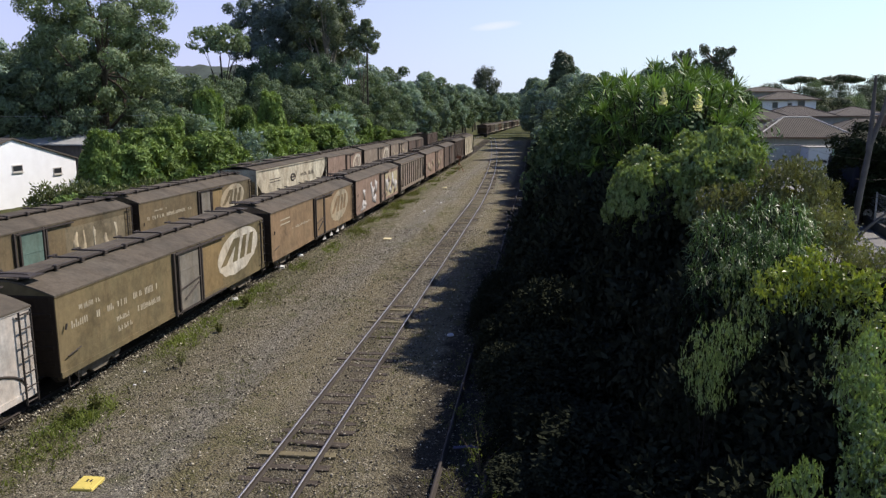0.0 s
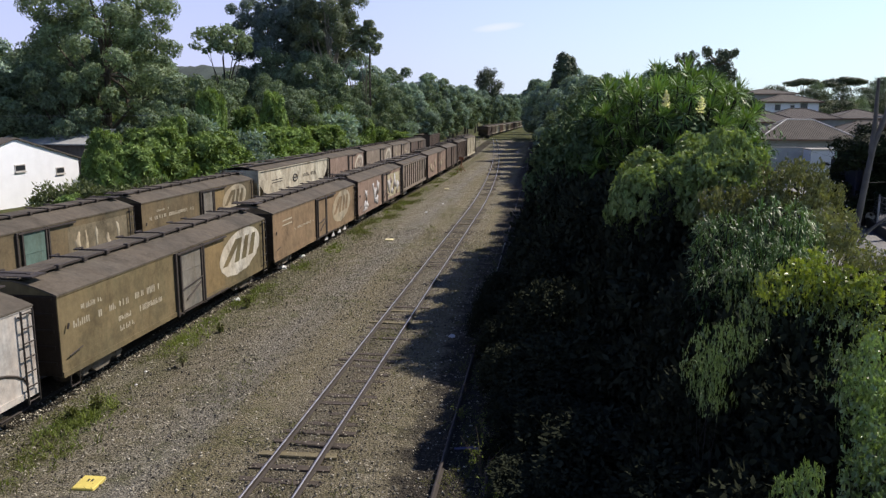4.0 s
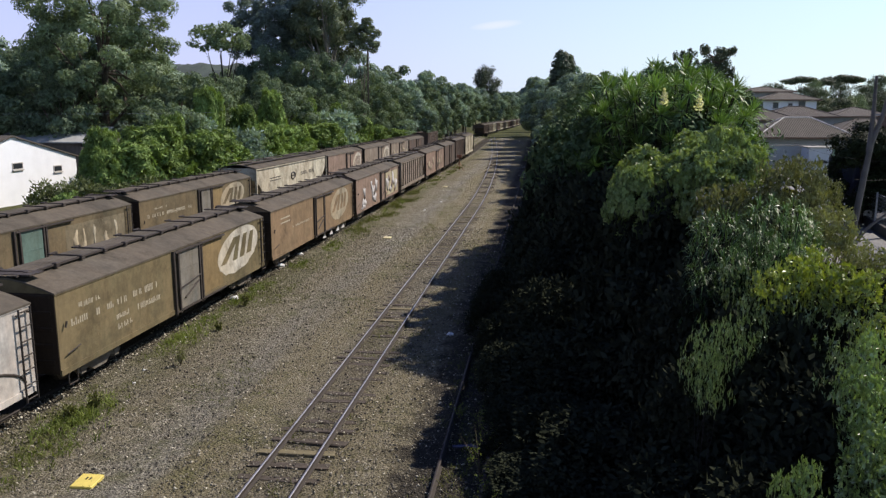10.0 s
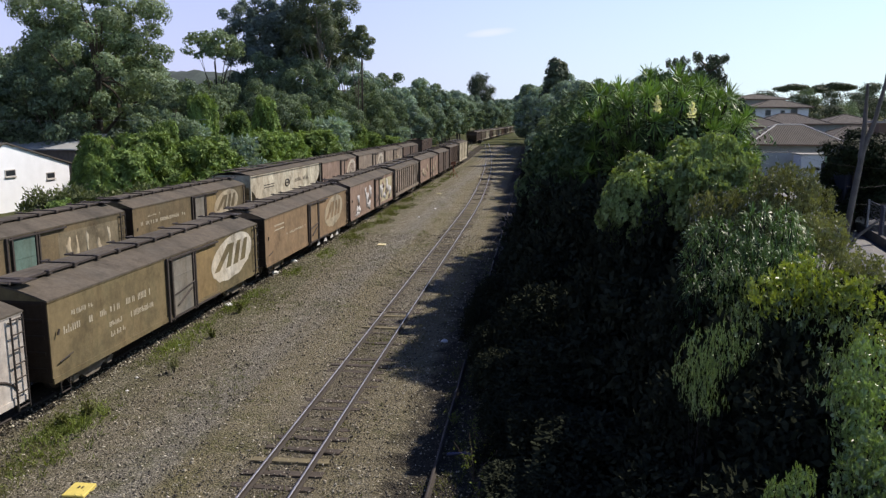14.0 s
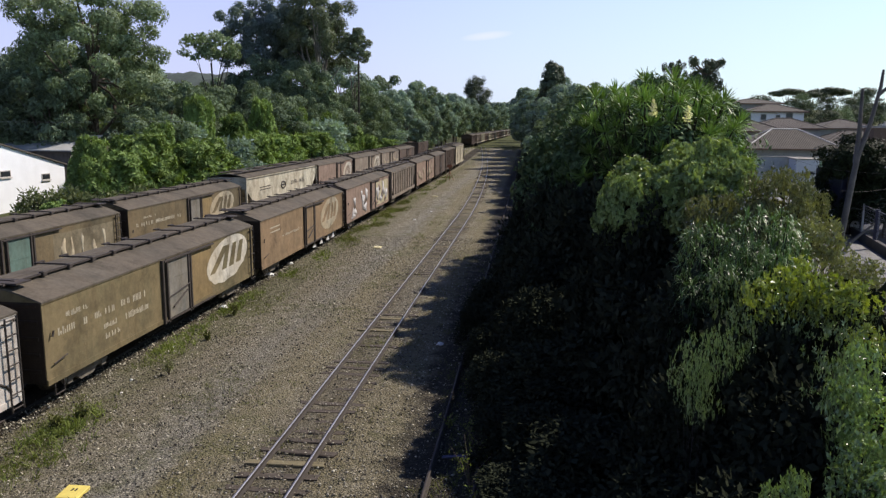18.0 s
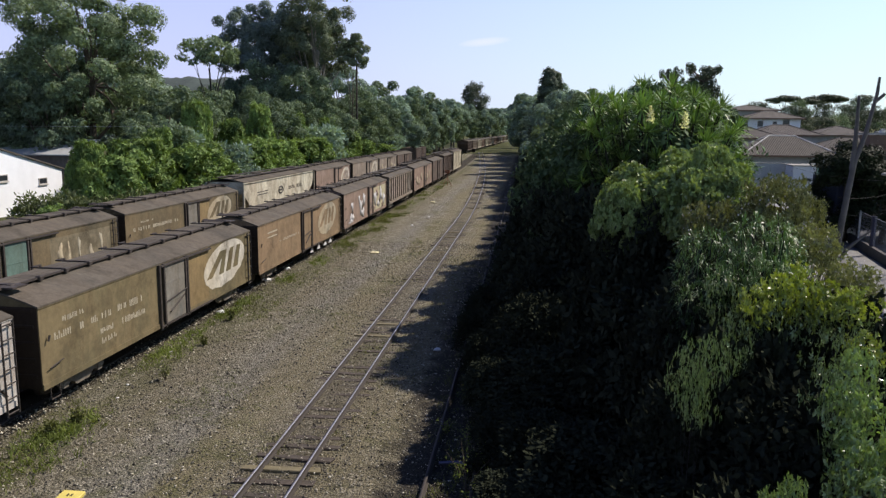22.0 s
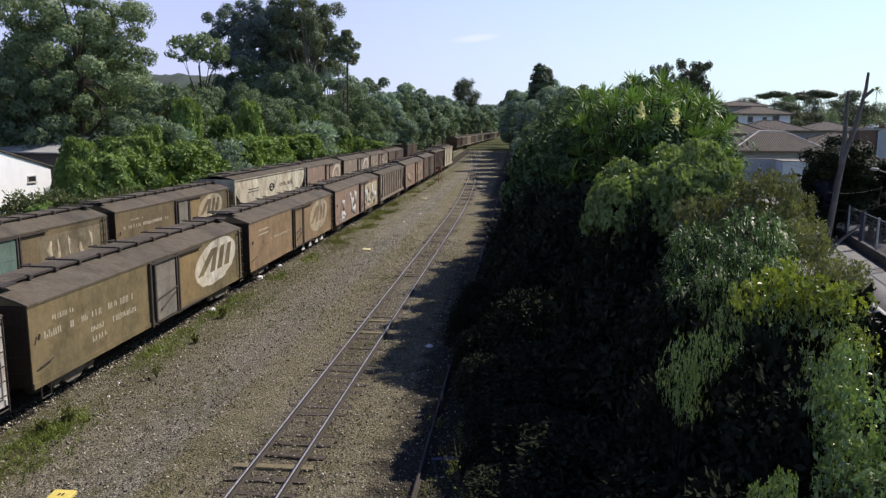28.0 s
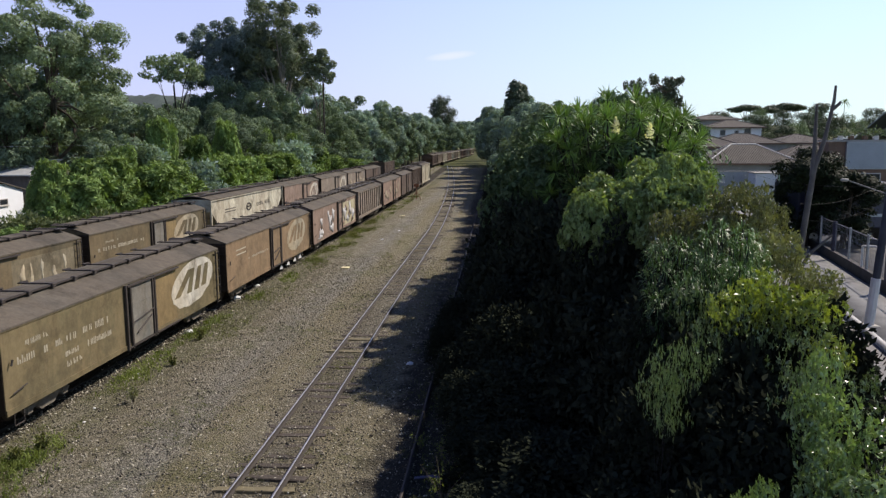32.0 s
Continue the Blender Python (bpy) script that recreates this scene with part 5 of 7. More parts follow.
put(low_euc, -31.6, 104, 0)
copy_at(low_euc, -37.6, 106, 90, 1.0, 1.0)
copy_at(low_euc, -42.0, 108, 200, 0.9, 0.9)
euc2 = make_tree("eucalyptus_tree", 21, 2.1, 2.2, 18.6, 60, 260, 0.24, L_EUC, 35, "slender eucalyptus with a small top", trunk_r=0.1, bark=M_BARK, limbs=7, csize=0.26, droop=0.6, whorl=3)
put(euc2, -25.2, 108, 0)
cyp = make_tree("cypress_tree", 33, 7.4, 14.2, 17.6, 150, 300, 0.5, L_CONIF, 36, "tall dark oval conifer up the line", trunk_r=0.4, csize=0.27, limbs=6, low=-1.0, squash=1.25, whorl=4, spaced=0.9)
put(cyp, -28.2, 400, 0)
for i, (x, y, h) in enumerate(((-40, 420, 20), (-20, 395, 17), (-17.5, 430, 19), (-24, 470, 21), (-18.5, 500, 21), (-14.5, 540, 21))):
    copy_at((farA, farB)[i % 2], x, y, 77 * i, h / 12, h / 12)

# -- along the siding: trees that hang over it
rA = make_tree("broadleaf_tree", 9, 3.0, 3.8, 4.6, 260, 270, 0.21, L_TREESHADE, 41, "dense tree hanging over the siding, shade in its leaf colour", group="trees along the siding", limbs=10, csize=0.2, low=-1.0, whorl=6, spaced=1.4, squash=0.8, droop=-0.6)
rB = make_tree("broadleaf_tree", 9.5, 3.2, 4.2, 4.8, 260, 270, 0.21, L_TREESHADE, 42, "dense tree hanging over the siding, shade in its leaf colour", group="trees along the siding", limbs=10, csize=0.2, low=-1.0, whorl=6, spaced=1.4, squash=0.8, droop=-0.6)
rC = make_tree("broadleaf_tree", 9, 3.0, 3.8, 4.6, 260, 270, 0.21, L_TREE, 41, "dense mid-green tree beside the siding", group="trees along the siding", limbs=10, csize=0.2, low=-1.0, whorl=6, spaced=1.4, squash=0.8, droop=-0.6)
rD = make_tree("broadleaf_tree", 9.5, 3.2, 4.2, 4.8, 260, 270, 0.21, L_TREE, 42, "dense mid-green tree beside the siding", group="trees along the siding", limbs=10, csize=0.2, low=-1.0, whorl=6, spaced=1.4, squash=0.8, droop=-0.6)
put(rA, 2.3, 42, 0, 0.84)
put(rB, 4.2, 45.5, 60, 1.0)
put(rC, 5.8, 52, 0, 0.98)
put(rD, 6.6, 60, 60, 1.0)
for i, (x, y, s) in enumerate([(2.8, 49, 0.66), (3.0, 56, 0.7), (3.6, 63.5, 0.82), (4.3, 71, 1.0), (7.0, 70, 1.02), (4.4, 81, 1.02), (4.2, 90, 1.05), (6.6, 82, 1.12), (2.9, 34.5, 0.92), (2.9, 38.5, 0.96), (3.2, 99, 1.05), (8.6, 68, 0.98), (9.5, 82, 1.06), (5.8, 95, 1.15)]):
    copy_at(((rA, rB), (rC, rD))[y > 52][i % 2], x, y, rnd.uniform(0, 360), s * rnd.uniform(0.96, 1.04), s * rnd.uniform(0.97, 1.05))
# taller woods beyond them, standing back from the line as it curves away
for i, (x, y, h) in enumerate([(1.4, 108, 12.2), (6.5, 106, 11.2), (1.2, 118, 12.8), (6.5, 121, 12.0), (0.9, 129, 13.2), (6, 137, 12.6), (0.4, 141, 13.6), (5, 153, 13.2), (-0.2, 154, 14.2), (5, 170, 14.6), (-0.7, 168, 15.0), (-1.2, 184, 15.8), (4, 196, 17.5), (-1.8, 202, 16.5), (-2.6, 224, 17.4), (4, 228, 19), (-3.4, 250, 18.4), (-4.2, 280, 19.5), (2, 290, 21), (-5.0, 320, 20.5), (-6.0, 370, 21.5), (10, 150, 13.2), (12, 118, 12)]):
    k = h / 12.0
    x += 4.3 if y < 165 else 2.2
    copy_at((farA, farB)[i % 2], x, y, rnd.uniform(0, 360), min(k, 1.25) * rnd.uniform(0.95, 1.05), k)
for i in range(22):
    y = 97 + 6.5 * i
    copy_at((farA, farB)[i % 2], 2.6 - 0.012 * max(0, y - 120) * (y - 120) / 40 + rnd.uniform(-0.4, 0.4), y, rnd.uniform(0, 360), 0.75, 0.58 + 0.0018 * (y - 97))
con = make_tree("conifer_tree", 18.8, 3.4, 8.0, 10.6, 110, 160, 0.5, L_CONIF, 43, "dark pointed conifer above the treeline", csize=0.3, limbs=5, cone=True, low=-1.0)
put(con, 3.6, 140, 0)
copy_at(con, 5.0, 141, 70, 0.7, 0.94)


def araucaria(name, h, rx, seed, label):
    rng = np.random.default_rng(seed)
    t = empty(name, Matrix.Identity(4), label, "tree")
    v, f = tube([(0, 0, -0.2), (0.1, 0, h * 0.5), (0, 0, h * 0.97)], (0.4, 0.3, 0.1), 8)
    arr = [(v, f)]
    cs, rad = [], []
    for k in range(34):
        a = rng.uniform(0, 2 * math.pi)
        q = rng.uniform(0.4, 1.0)
        z = h * (0.72 + 0.26 * rng.uniform())
        tip = np.array([rx * q * math.cos(a), rx * q * math.sin(a), z + 0.04 * h * q])
        arr.append(tube([(0, 0, z - 0.06 * h), tip * np.array([0.6, 0.6, 1]) - np.array([0, 0, 0.05 * h]), tip], (0.12, 0.09, 0.05), 5))
        cs.append(tip)
        rad.append(rx * rng.uniform(0.18, 0.3))
    v, f = join_arrays(arr)
    raw_part("trunk", v, f, M_BARK, t)
    v, f = whorl_leaves(np.array(cs), np.array(rad), 60, 7, 0.2, 0.4, rng, 0.0, 0.75)
    raw_part("crown", v, f, L_CONIF, t)
    return t


ara = araucaria("araucaria_tree", 12.6, 2.6, 51, "dark umbrella-crowned araucaria behind the hedge")
put(ara, 18.6, 85, 0, 0.72, 0.98)
copy_at(ara, 15.3, 86, 100, 0.5, 0.95)


def yucca_tree(name, tips, seed, label, length=0.75, per=46, width=0.035, flower=(), droop=0.3, leaf=None, wide=1.25, category="yucca", stem_r=0.5):
    rng = np.random.default_rng(seed)
    t = empty(name, Matrix.Identity(4), label, category)
    for x, y, z in tips:
        v, f = tube([(0.2 * x, 0.2 * y, -0.2), (0.55 * x, 0.55 * y, z * 0.6), (x, y, z)], (0.2 * stem_r, 0.16 * stem_r, 0.1 * stem_r), 5)
        raw_part("stem", v, f, M_BARKDARK, t)
        axis = unit(np.array([x * 0.45, y * 0.55, 1.35]))
        v, f = rosette((x, y, z), axis, per, length, width, rng, droop, wide)
        raw_part("leaf_rosette", v, f, leaf or L_YUC, t)
    for x, y, z in flower:
        # a loose pyramid of small bells
        n = 150
        q = rng.uniform(0, 1, n)
        a = rng.uniform(0, 2 * math.pi, n)
        r = 0.17 * (1.0 - 0.85 * q) * rng.uniform(0.2, 1.0, n)
        p = np.stack([x + r * np.cos(a), y + r * np.sin(a), z + 0.48 * q], 1)
        v, f = leaves(p, unit(rng.normal(size=(n, 3))), 0.07, 0.7, rng)
        raw_part("flower_spike", v, f, leaf_mat("yucca_flower", (0.5, 0.48, 0.38), (0.74, 0.72, 0.6), 0.6, 0.45, 0.2), t, "cream flower spike")["kind"] = "stuff"
    return t


def tip_dome(n, rx, ry, z0, z1, seed, gap=0.59):
    """Points on and inside a dome, spread so that no two crowd."""
    rng = np.random.default_rng(seed)
    out = []
    tries = 0
    while len(out) < n and tries < 6000:
        tries += 1
        u = rng.normal(size=3)
        u /= np.linalg.norm(u)
        if u[2] < -0.15:
            continue
        q = rng.uniform(0.72, 1.0)
        u = np.sign(u) * np.abs(u) ** 0.8
        p = np.array([rx * u[0] * q, ry * u[1] * q, z0 + (z1 - z0) * max(u[2], -0.1) * q])
        if all(np.linalg.norm(p - o) > gap for o in out):
            out.append(p)
    return [tuple(p) for p in out]


yuc = yucca_tree("yucca_tree", tip_dome(110, 3.2, 2.5, 5.6, 8.7, 3, 0.64), 61, "tall yucca clump with spiky leaf rosettes and cream flowers", 0.54, 70, 0.028, droop=0.12, wide=1.35, flower=((-0.62, -3.3, 7.4), (0.45, -3.3, 7.25)), stem_r=0.25)
put(yuc, 4.5, 28.0, 0)
# added filler: its dark leaves give the shade between the rosettes
yfill = make_tree("broadleaf_tree", 8.4, 2.7, 2.0, 6.2, 40, 160, 0.22, L_TREESHADE, 63, "filler tree added inside the yucca clump, in shade-dark leaves", limbs=8, csize=0.36)
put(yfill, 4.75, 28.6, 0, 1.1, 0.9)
# taller trees added out of sight behind it, to keep the sun off the siding
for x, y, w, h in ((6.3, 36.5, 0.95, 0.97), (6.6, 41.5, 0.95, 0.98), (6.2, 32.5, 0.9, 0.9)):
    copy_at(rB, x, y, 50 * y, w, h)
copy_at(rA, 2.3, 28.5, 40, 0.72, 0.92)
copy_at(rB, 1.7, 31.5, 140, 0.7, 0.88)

# trees and shrubs nearest on the bank: leafy tops over a dark tangle
BANK = "trees on the bank"
shA = make_tree("bank_tree", 6.9, 1.5, 0.85, 5.8, 200, 460, 0.145, L_SHRUB, 71, "rounded olive-green leafy tree on the bank", group=BANK, spaced=1.5, csize=0.21, low=-0.9, trunk_r=0.1, limbs=14, aspect=0.42, whorl=9, squash=0.85, droop=-0.8, bark=M_BARKDARK)
put(shA, 3.55, 20.2, 0, 1.0, 0.97)
copy_at(shA, 4.6, 20.6, 130, 0.8, 0.98)
copy_at(shA, 2.45, 19.4, 230, 0.48, 0.95)
copy_at(shA, 4.2, 18.6, 310, 0.7, 0.94)
copy_at(shA, 4.45, 19.2, 60, 0.5, 1.0)
shO = make_tree("bank_tree", 5.7, 1.15, 0.65, 4.8, 180, 150, 0.085, L_OLIVE, 75, "twiggy olive-brown tree with pale flowers on the bank", group=BANK, csize=0.24, low=-0.8, trunk_r=0.07, limbs=24, aspect=0.36, whorl=6, droop=-0.8, bark=M_BARKDARK)
_rng = np.random.default_rng(88)
_p = crown_centres(110, 1.2, 1.2, 0.72, 4.95, _rng, -0.2)
_v, _f = leaves(_p, unit(_rng.normal(size=_p.shape)), 0.055, 0.8, _rng)
tagged(raw_part("blossom", _v, _f, simple("white_blossom", (0.5, 0.48, 0.44), 0.7, 0, 0.1), shO, "small white flowers"), kind="stuff")
put(shO, 4.75, 17.0, 0, 0.66, 1.0)
for x, y, rz, w, h in ((4.2, 17.2, 100, 0.6, 1.04), (5.4, 16.8, 250, 0.62, 1.07), (6.2, 17.4, 20, 0.45, 0.92), (5.85, 16.0, 190, 0.6, 0.86), (6.1, 14.5, 310, 0.5, 0.74)):
    copy_at(shO, x, y, rz, w, h)
# glossy narrow-leaved trees: one sparse strip over the hollow, others at its far side
shB = make_tree("bank_tree", 4.6, 0.9, 0.42, 4.0, 160, 20, 0.1, L_GLOSS, 72, "sparse glossy tree with small pointed leaves", group=BANK, csize=0.19, low=-0.9, trunk_r=0.03, limbs=3, aspect=0.34, droop=-0.2, whorl=5, bark=M_BARKDARK, ragged=0.4)
put(shB, 2.5, 11.1, 200, 0.26, 0.98)
for x, y, rz, w, h in ((2.62, 11.4, 90, 0.28, 1.03), (2.98, 11.5, 30, 0.28, 1.03), (3.36, 11.9, 330, 0.26, 1.05), (2.62, 10.95, 140, 0.22, 0.92), (4.55, 10.9, 20, 0.42, 0.98), (5.5, 13.2, 250, 0.5, 0.8), (5.3, 10.9, 160, 0.5, 0.78), (4.25, 10.0, 60, 0.4, 0.95), (4.4, 12.7, 100, 0.5, 1.02), (4.85, 13.0, 210, 0.4, 1.0), (3.9, 13.1, 340, 0.4, 1.05), (5.2, 12.6, 30, 0.4, 0.95), (3.6, 13.6, 60, 0.4, 1.1)):
    copy_at(shB, x, y, rz, w, h)
shC = make_tree("bank_tree", 4.7, 0.5, 0.3, 4.3, 140, 24, 0.105, L_YELLOW, 73, "yellow-green leafy tree on the bank", group=BANK, csize=0.3, low=-0.7, trunk_r=0.04, limbs=4, aspect=0.42, whorl=6, droop=-0.2, bark=M_BARKDARK)
put(shC, 4.27, 13.0, 0, 0.7, 1.03)
for x, y, rz, w, h in ((4.7, 13.3, 120, 0.65, 1.03), (4.95, 12.6, 20, 0.75, 0.97), (3.92, 12.7, 200, 0.6, 1.02), (5.2, 12.2, 310, 0.75, 0.95), (4.57, 12.5, 80, 0.5, 0.96), (5.15, 11.5, 260, 0.6, 0.84)):
    copy_at(shC, x, y, rz, w, h)
shD = make_tree("bank_tree", 4.3, 0.62, 0.6, 3.5, 160, 30, 0.105, L_FRESH, 76, "bright green leafy tree on the bank", group=BANK, csize=0.26, low=-0.9, trunk_r=0.04, limbs=4, aspect=0.42, whorl=6, droop=-0.2, bark=M_BARKDARK)
put(shD, 4.5, 10.3, 0, 0.5, 1.05)
for x, y, rz, w, h in ((4.22, 9.8, 160, 0.5, 1.0), (4.4, 9.5, 70, 0.6, 0.96), (4.1, 9.1, 220, 0.52, 0.9), (3.95, 8.8, 300, 0.5, 0.84), (3.2, 8.6, 20, 0.36, 0.88), (2.95, 8.45, 110, 0.3, 0.88), (4.4, 8.6, 250, 0.8, 0.8), (4.9, 9.3, 40, 0.7, 0.85)):
    copy_at(shD, x, y, rz, w, h)
bam = yucca_tree("bamboo_clump", tip_dome(34, 0.85, 0.65, 4.1, 5.05, 8, 0.2), 77, "feathery clump with narrow arching glossy blades", 0.4, 24, 0.013, droop=0.6, leaf=L_PALM, wide=1.3, category="bamboo", stem_r=0.12)
put(bam, 4.67, 15.2, 0, 0.75, 1.08)
for x, y, rz, w, h in ((4.18, 14.7, 60, 0.62, 1.02), (5.1, 15.2, 100, 0.6, 0.96), (3.55, 15.2, 200, 0.62, 1.1), (3.1, 14.2, 280, 0.5, 0.95), (3.75, 14.2, 20, 0.55, 0.97), (4.55, 14.0, 150, 0.55, 0.97)):
    copy_at(bam, x, y, rz, w, h)
dk = make_shrub("bank_shrub", 2.0, 4.2, 60, 170, 0.21, L_DEEPSHADE, 74, "dense shrub at the foot of the bank, deep shade in its leaf colour", 0.5, 0.3, 0.2, group="dark shrubs on the bank", hollow=0.2)
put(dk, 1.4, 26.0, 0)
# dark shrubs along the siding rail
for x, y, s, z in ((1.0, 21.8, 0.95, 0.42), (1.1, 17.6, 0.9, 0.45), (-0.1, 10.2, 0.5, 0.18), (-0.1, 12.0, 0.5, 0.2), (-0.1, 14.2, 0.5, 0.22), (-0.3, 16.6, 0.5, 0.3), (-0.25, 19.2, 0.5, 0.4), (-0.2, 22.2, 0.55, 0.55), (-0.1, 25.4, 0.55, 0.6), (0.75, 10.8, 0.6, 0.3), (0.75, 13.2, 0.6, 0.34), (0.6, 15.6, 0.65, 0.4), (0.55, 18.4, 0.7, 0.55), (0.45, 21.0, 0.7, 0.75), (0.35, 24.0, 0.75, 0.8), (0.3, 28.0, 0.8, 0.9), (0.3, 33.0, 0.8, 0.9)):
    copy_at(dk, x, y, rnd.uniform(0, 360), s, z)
# shade-coloured shrubs added before the trees to blacken their lower half
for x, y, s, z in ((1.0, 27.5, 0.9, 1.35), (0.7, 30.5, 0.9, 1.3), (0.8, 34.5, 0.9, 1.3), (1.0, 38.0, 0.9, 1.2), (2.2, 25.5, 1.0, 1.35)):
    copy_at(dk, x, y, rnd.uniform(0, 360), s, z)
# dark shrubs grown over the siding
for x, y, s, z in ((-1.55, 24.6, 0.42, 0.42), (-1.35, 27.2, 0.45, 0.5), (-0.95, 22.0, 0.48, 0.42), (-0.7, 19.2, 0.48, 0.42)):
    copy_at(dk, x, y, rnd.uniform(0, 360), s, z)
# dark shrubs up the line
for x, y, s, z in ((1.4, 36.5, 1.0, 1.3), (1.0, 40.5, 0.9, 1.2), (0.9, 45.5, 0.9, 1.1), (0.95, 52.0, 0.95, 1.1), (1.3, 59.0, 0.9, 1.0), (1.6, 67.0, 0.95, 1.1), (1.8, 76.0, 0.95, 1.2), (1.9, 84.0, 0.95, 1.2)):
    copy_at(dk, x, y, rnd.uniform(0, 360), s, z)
# extra row added to darken the far siding edge and shade the ground
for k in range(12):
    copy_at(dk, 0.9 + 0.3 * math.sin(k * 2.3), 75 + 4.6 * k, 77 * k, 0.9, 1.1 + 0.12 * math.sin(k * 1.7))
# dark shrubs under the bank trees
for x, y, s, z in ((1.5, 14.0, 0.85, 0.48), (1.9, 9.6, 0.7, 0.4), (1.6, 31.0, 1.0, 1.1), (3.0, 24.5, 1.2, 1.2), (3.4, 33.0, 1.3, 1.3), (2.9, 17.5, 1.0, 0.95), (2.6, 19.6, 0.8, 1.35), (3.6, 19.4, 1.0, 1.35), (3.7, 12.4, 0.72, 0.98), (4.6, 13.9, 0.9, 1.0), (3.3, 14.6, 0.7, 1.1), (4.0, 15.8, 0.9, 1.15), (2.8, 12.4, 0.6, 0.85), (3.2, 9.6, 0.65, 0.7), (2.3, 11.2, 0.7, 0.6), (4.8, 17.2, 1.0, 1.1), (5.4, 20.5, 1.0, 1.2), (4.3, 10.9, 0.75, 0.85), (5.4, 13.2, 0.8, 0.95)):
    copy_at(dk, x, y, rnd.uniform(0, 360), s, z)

# ---------------- houses, street and distance ----------------
M_WALLW = simple("white_wall", (0.84, 0.87, 0.9), 0.85, 0, 0.06, 1.0, 0.2)
M_WALLG = simple("pale_wall", (0.31, 0.325, 0.32), 0.85, 0, 0.15, 0.8, 0.2)
M_WALLP = simple("pale_rendered_wall", (0.5, 0.52, 0.5), 0.85, 0, 0.15, 0.8, 0.2)
M_WALLB = simple("brown_wall", (0.2, 0.13, 0.09), 0.85, 0, 0.2, 0.8, 0.2)
M_TRIMW = simple("white_ridge_tiles", (0.62, 0.6, 0.56), 0.8, 0, 0.15, 3.0, 0.2)
M_GLASS = simple("dark_window_glass", (0.03, 0.035, 0.04), 0.12, 0.0, 0.1, 1.0, 0.0)
M_FRAME = simple("painted_window_frame", (0.5, 0.48, 0.45), 0.6, 0, 0.1, 3.0, 0.1)
M_CONC = simple("street_concrete", (0.4, 0.38, 0.34), 0.9, 0, 0.2, 1.2, 0.4, "World")
M_PAVE = simple("grey_pavement", (0.2, 0.2, 0.195), 0.9, 0, 0.25, 1.2, 0.4, "World")
M_ASPH = simple("worn_asphalt", (0.16, 0.155, 0.15), 0.9, 0, 0.2, 1.0, 0.4, "World")
M_METALG = simple("galvanised_steel", (0.42, 0.44, 0.46), 0.45, 0.6, 0.15, 3.0, 0.1)
M_BLUEP = simple("dark_blue_paint", (0.03, 0.035, 0.07), 0.4, 0, 0.2, 1.0, 0.1)
M_PANEL = simple("pale_blue_grey_panel", (0.36, 0.4, 0.42), 0.5, 0, 0.12, 0.8, 0.1)
M_GREENROOF = simple("grey_green_sheet_roof", (0.2, 0.24, 0.22), 0.6, 0.1, 0.15, 0.8, 0.2)
M_SHEDROOF = simple("dull_grey_sheet_roof", (0.36, 0.37, 0.36), 0.85, 0, 0.2, 0.8, 0.2)
M_WOODGREY = simple("weathered_wood", (0.14, 0.125, 0.11), 0.9, 0, 0.35, 3.0, 0.6)
M_POLE = simple("dark_pole_paint", (0.05, 0.052, 0.065), 0.8, 0, 0.3, 3.0, 0.3)
M_KERB = simple("worn_limewash", (0.42, 0.415, 0.4), 0.9, 0, 0.3, 2.0, 0.3)
M_WIRE = simple("dull_fence_wire", (0.22, 0.235, 0.26), 0.6, 0.4, 0.2, 3.0, 0.1)
M_LIME = simple("limewash", (0.7, 0.69, 0.66), 0.9, 0, 0.12, 3.0, 0.2)


def tile_mat(name, a, b):
    """Clay tiles: courses down the slope and a patchy colour."""
    m, nt, bs = mat_nodes(name)
    v = coords(nt)
    n1 = noise_tex(nt, v, 1.1, 6.0, 0.7)
    n2 = noise_tex(nt, v, 9.0, 3.0)
    wv = node(nt, "ShaderNodeTexWave", Scale=1.6, Distortion=0.4)
    wv.bands_direction = "X"
    nt.links.new(v, wv.inputs["Vector"])
    c = ramp(nt, maths(nt, "ADD", maths(nt, "MULTIPLY", n1, 0.6), maths(nt, "MULTIPLY", n2, 0.4)), [(0.35, a), (0.68, b)])
    c = mix(nt, 0.25, c, mix(nt, wv.outputs["Fac"], a, b))
    nt.links.new(c, bs.inputs["Base Color"])
    bs.inputs["Roughness"].default_value = 0.9
    bump(nt, bs, wv.outputs["Fac"], 0.6, 0.06)
    return m


M_TILE = tile_mat("clay_roof_tiles", (0.05, 0.043, 0.035), (0.115, 0.1, 0.082))
M_TILE2 = tile_mat("old_grey_roof_tiles", (0.052, 0.044, 0.04), (0.1, 0.088, 0.077))


def window(hs, x, y, z, w, h, face="-y"):
    """A framed window on a wall that faces -y or +x."""
    if face == "-y":
        fr = part("window", boxes((x - w / 2 - 0.06, x + w / 2 + 0.06, y - 0.05, y, z, z + h)), M_FRAME, hs)
        part("pane", boxes((x - w / 2, x + w / 2, y - 0.06, y - 0.045, z + 0.06, z + h - 0.06)), M_GLASS, fr)
        part("sill", boxes((x - w / 2 - 0.1, x + w / 2 + 0.1, y - 0.12, y, z - 0.08, z)), M_FRAME, fr)
    else:
        fr = part("window", boxes((x, x + 0.05, y - w / 2 - 0.06, y + w / 2 + 0.06, z, z + h)), M_FRAME, hs)
        part("pane", boxes((x + 0.045, x + 0.06, y - w / 2, y + w / 2, z + 0.06, z + h - 0.06)), M_GLASS, fr)
        part("sill", boxes((x, x + 0.12, y - w / 2 - 0.1, y + w / 2 + 0.1, z - 0.08, z)), M_FRAME, fr)


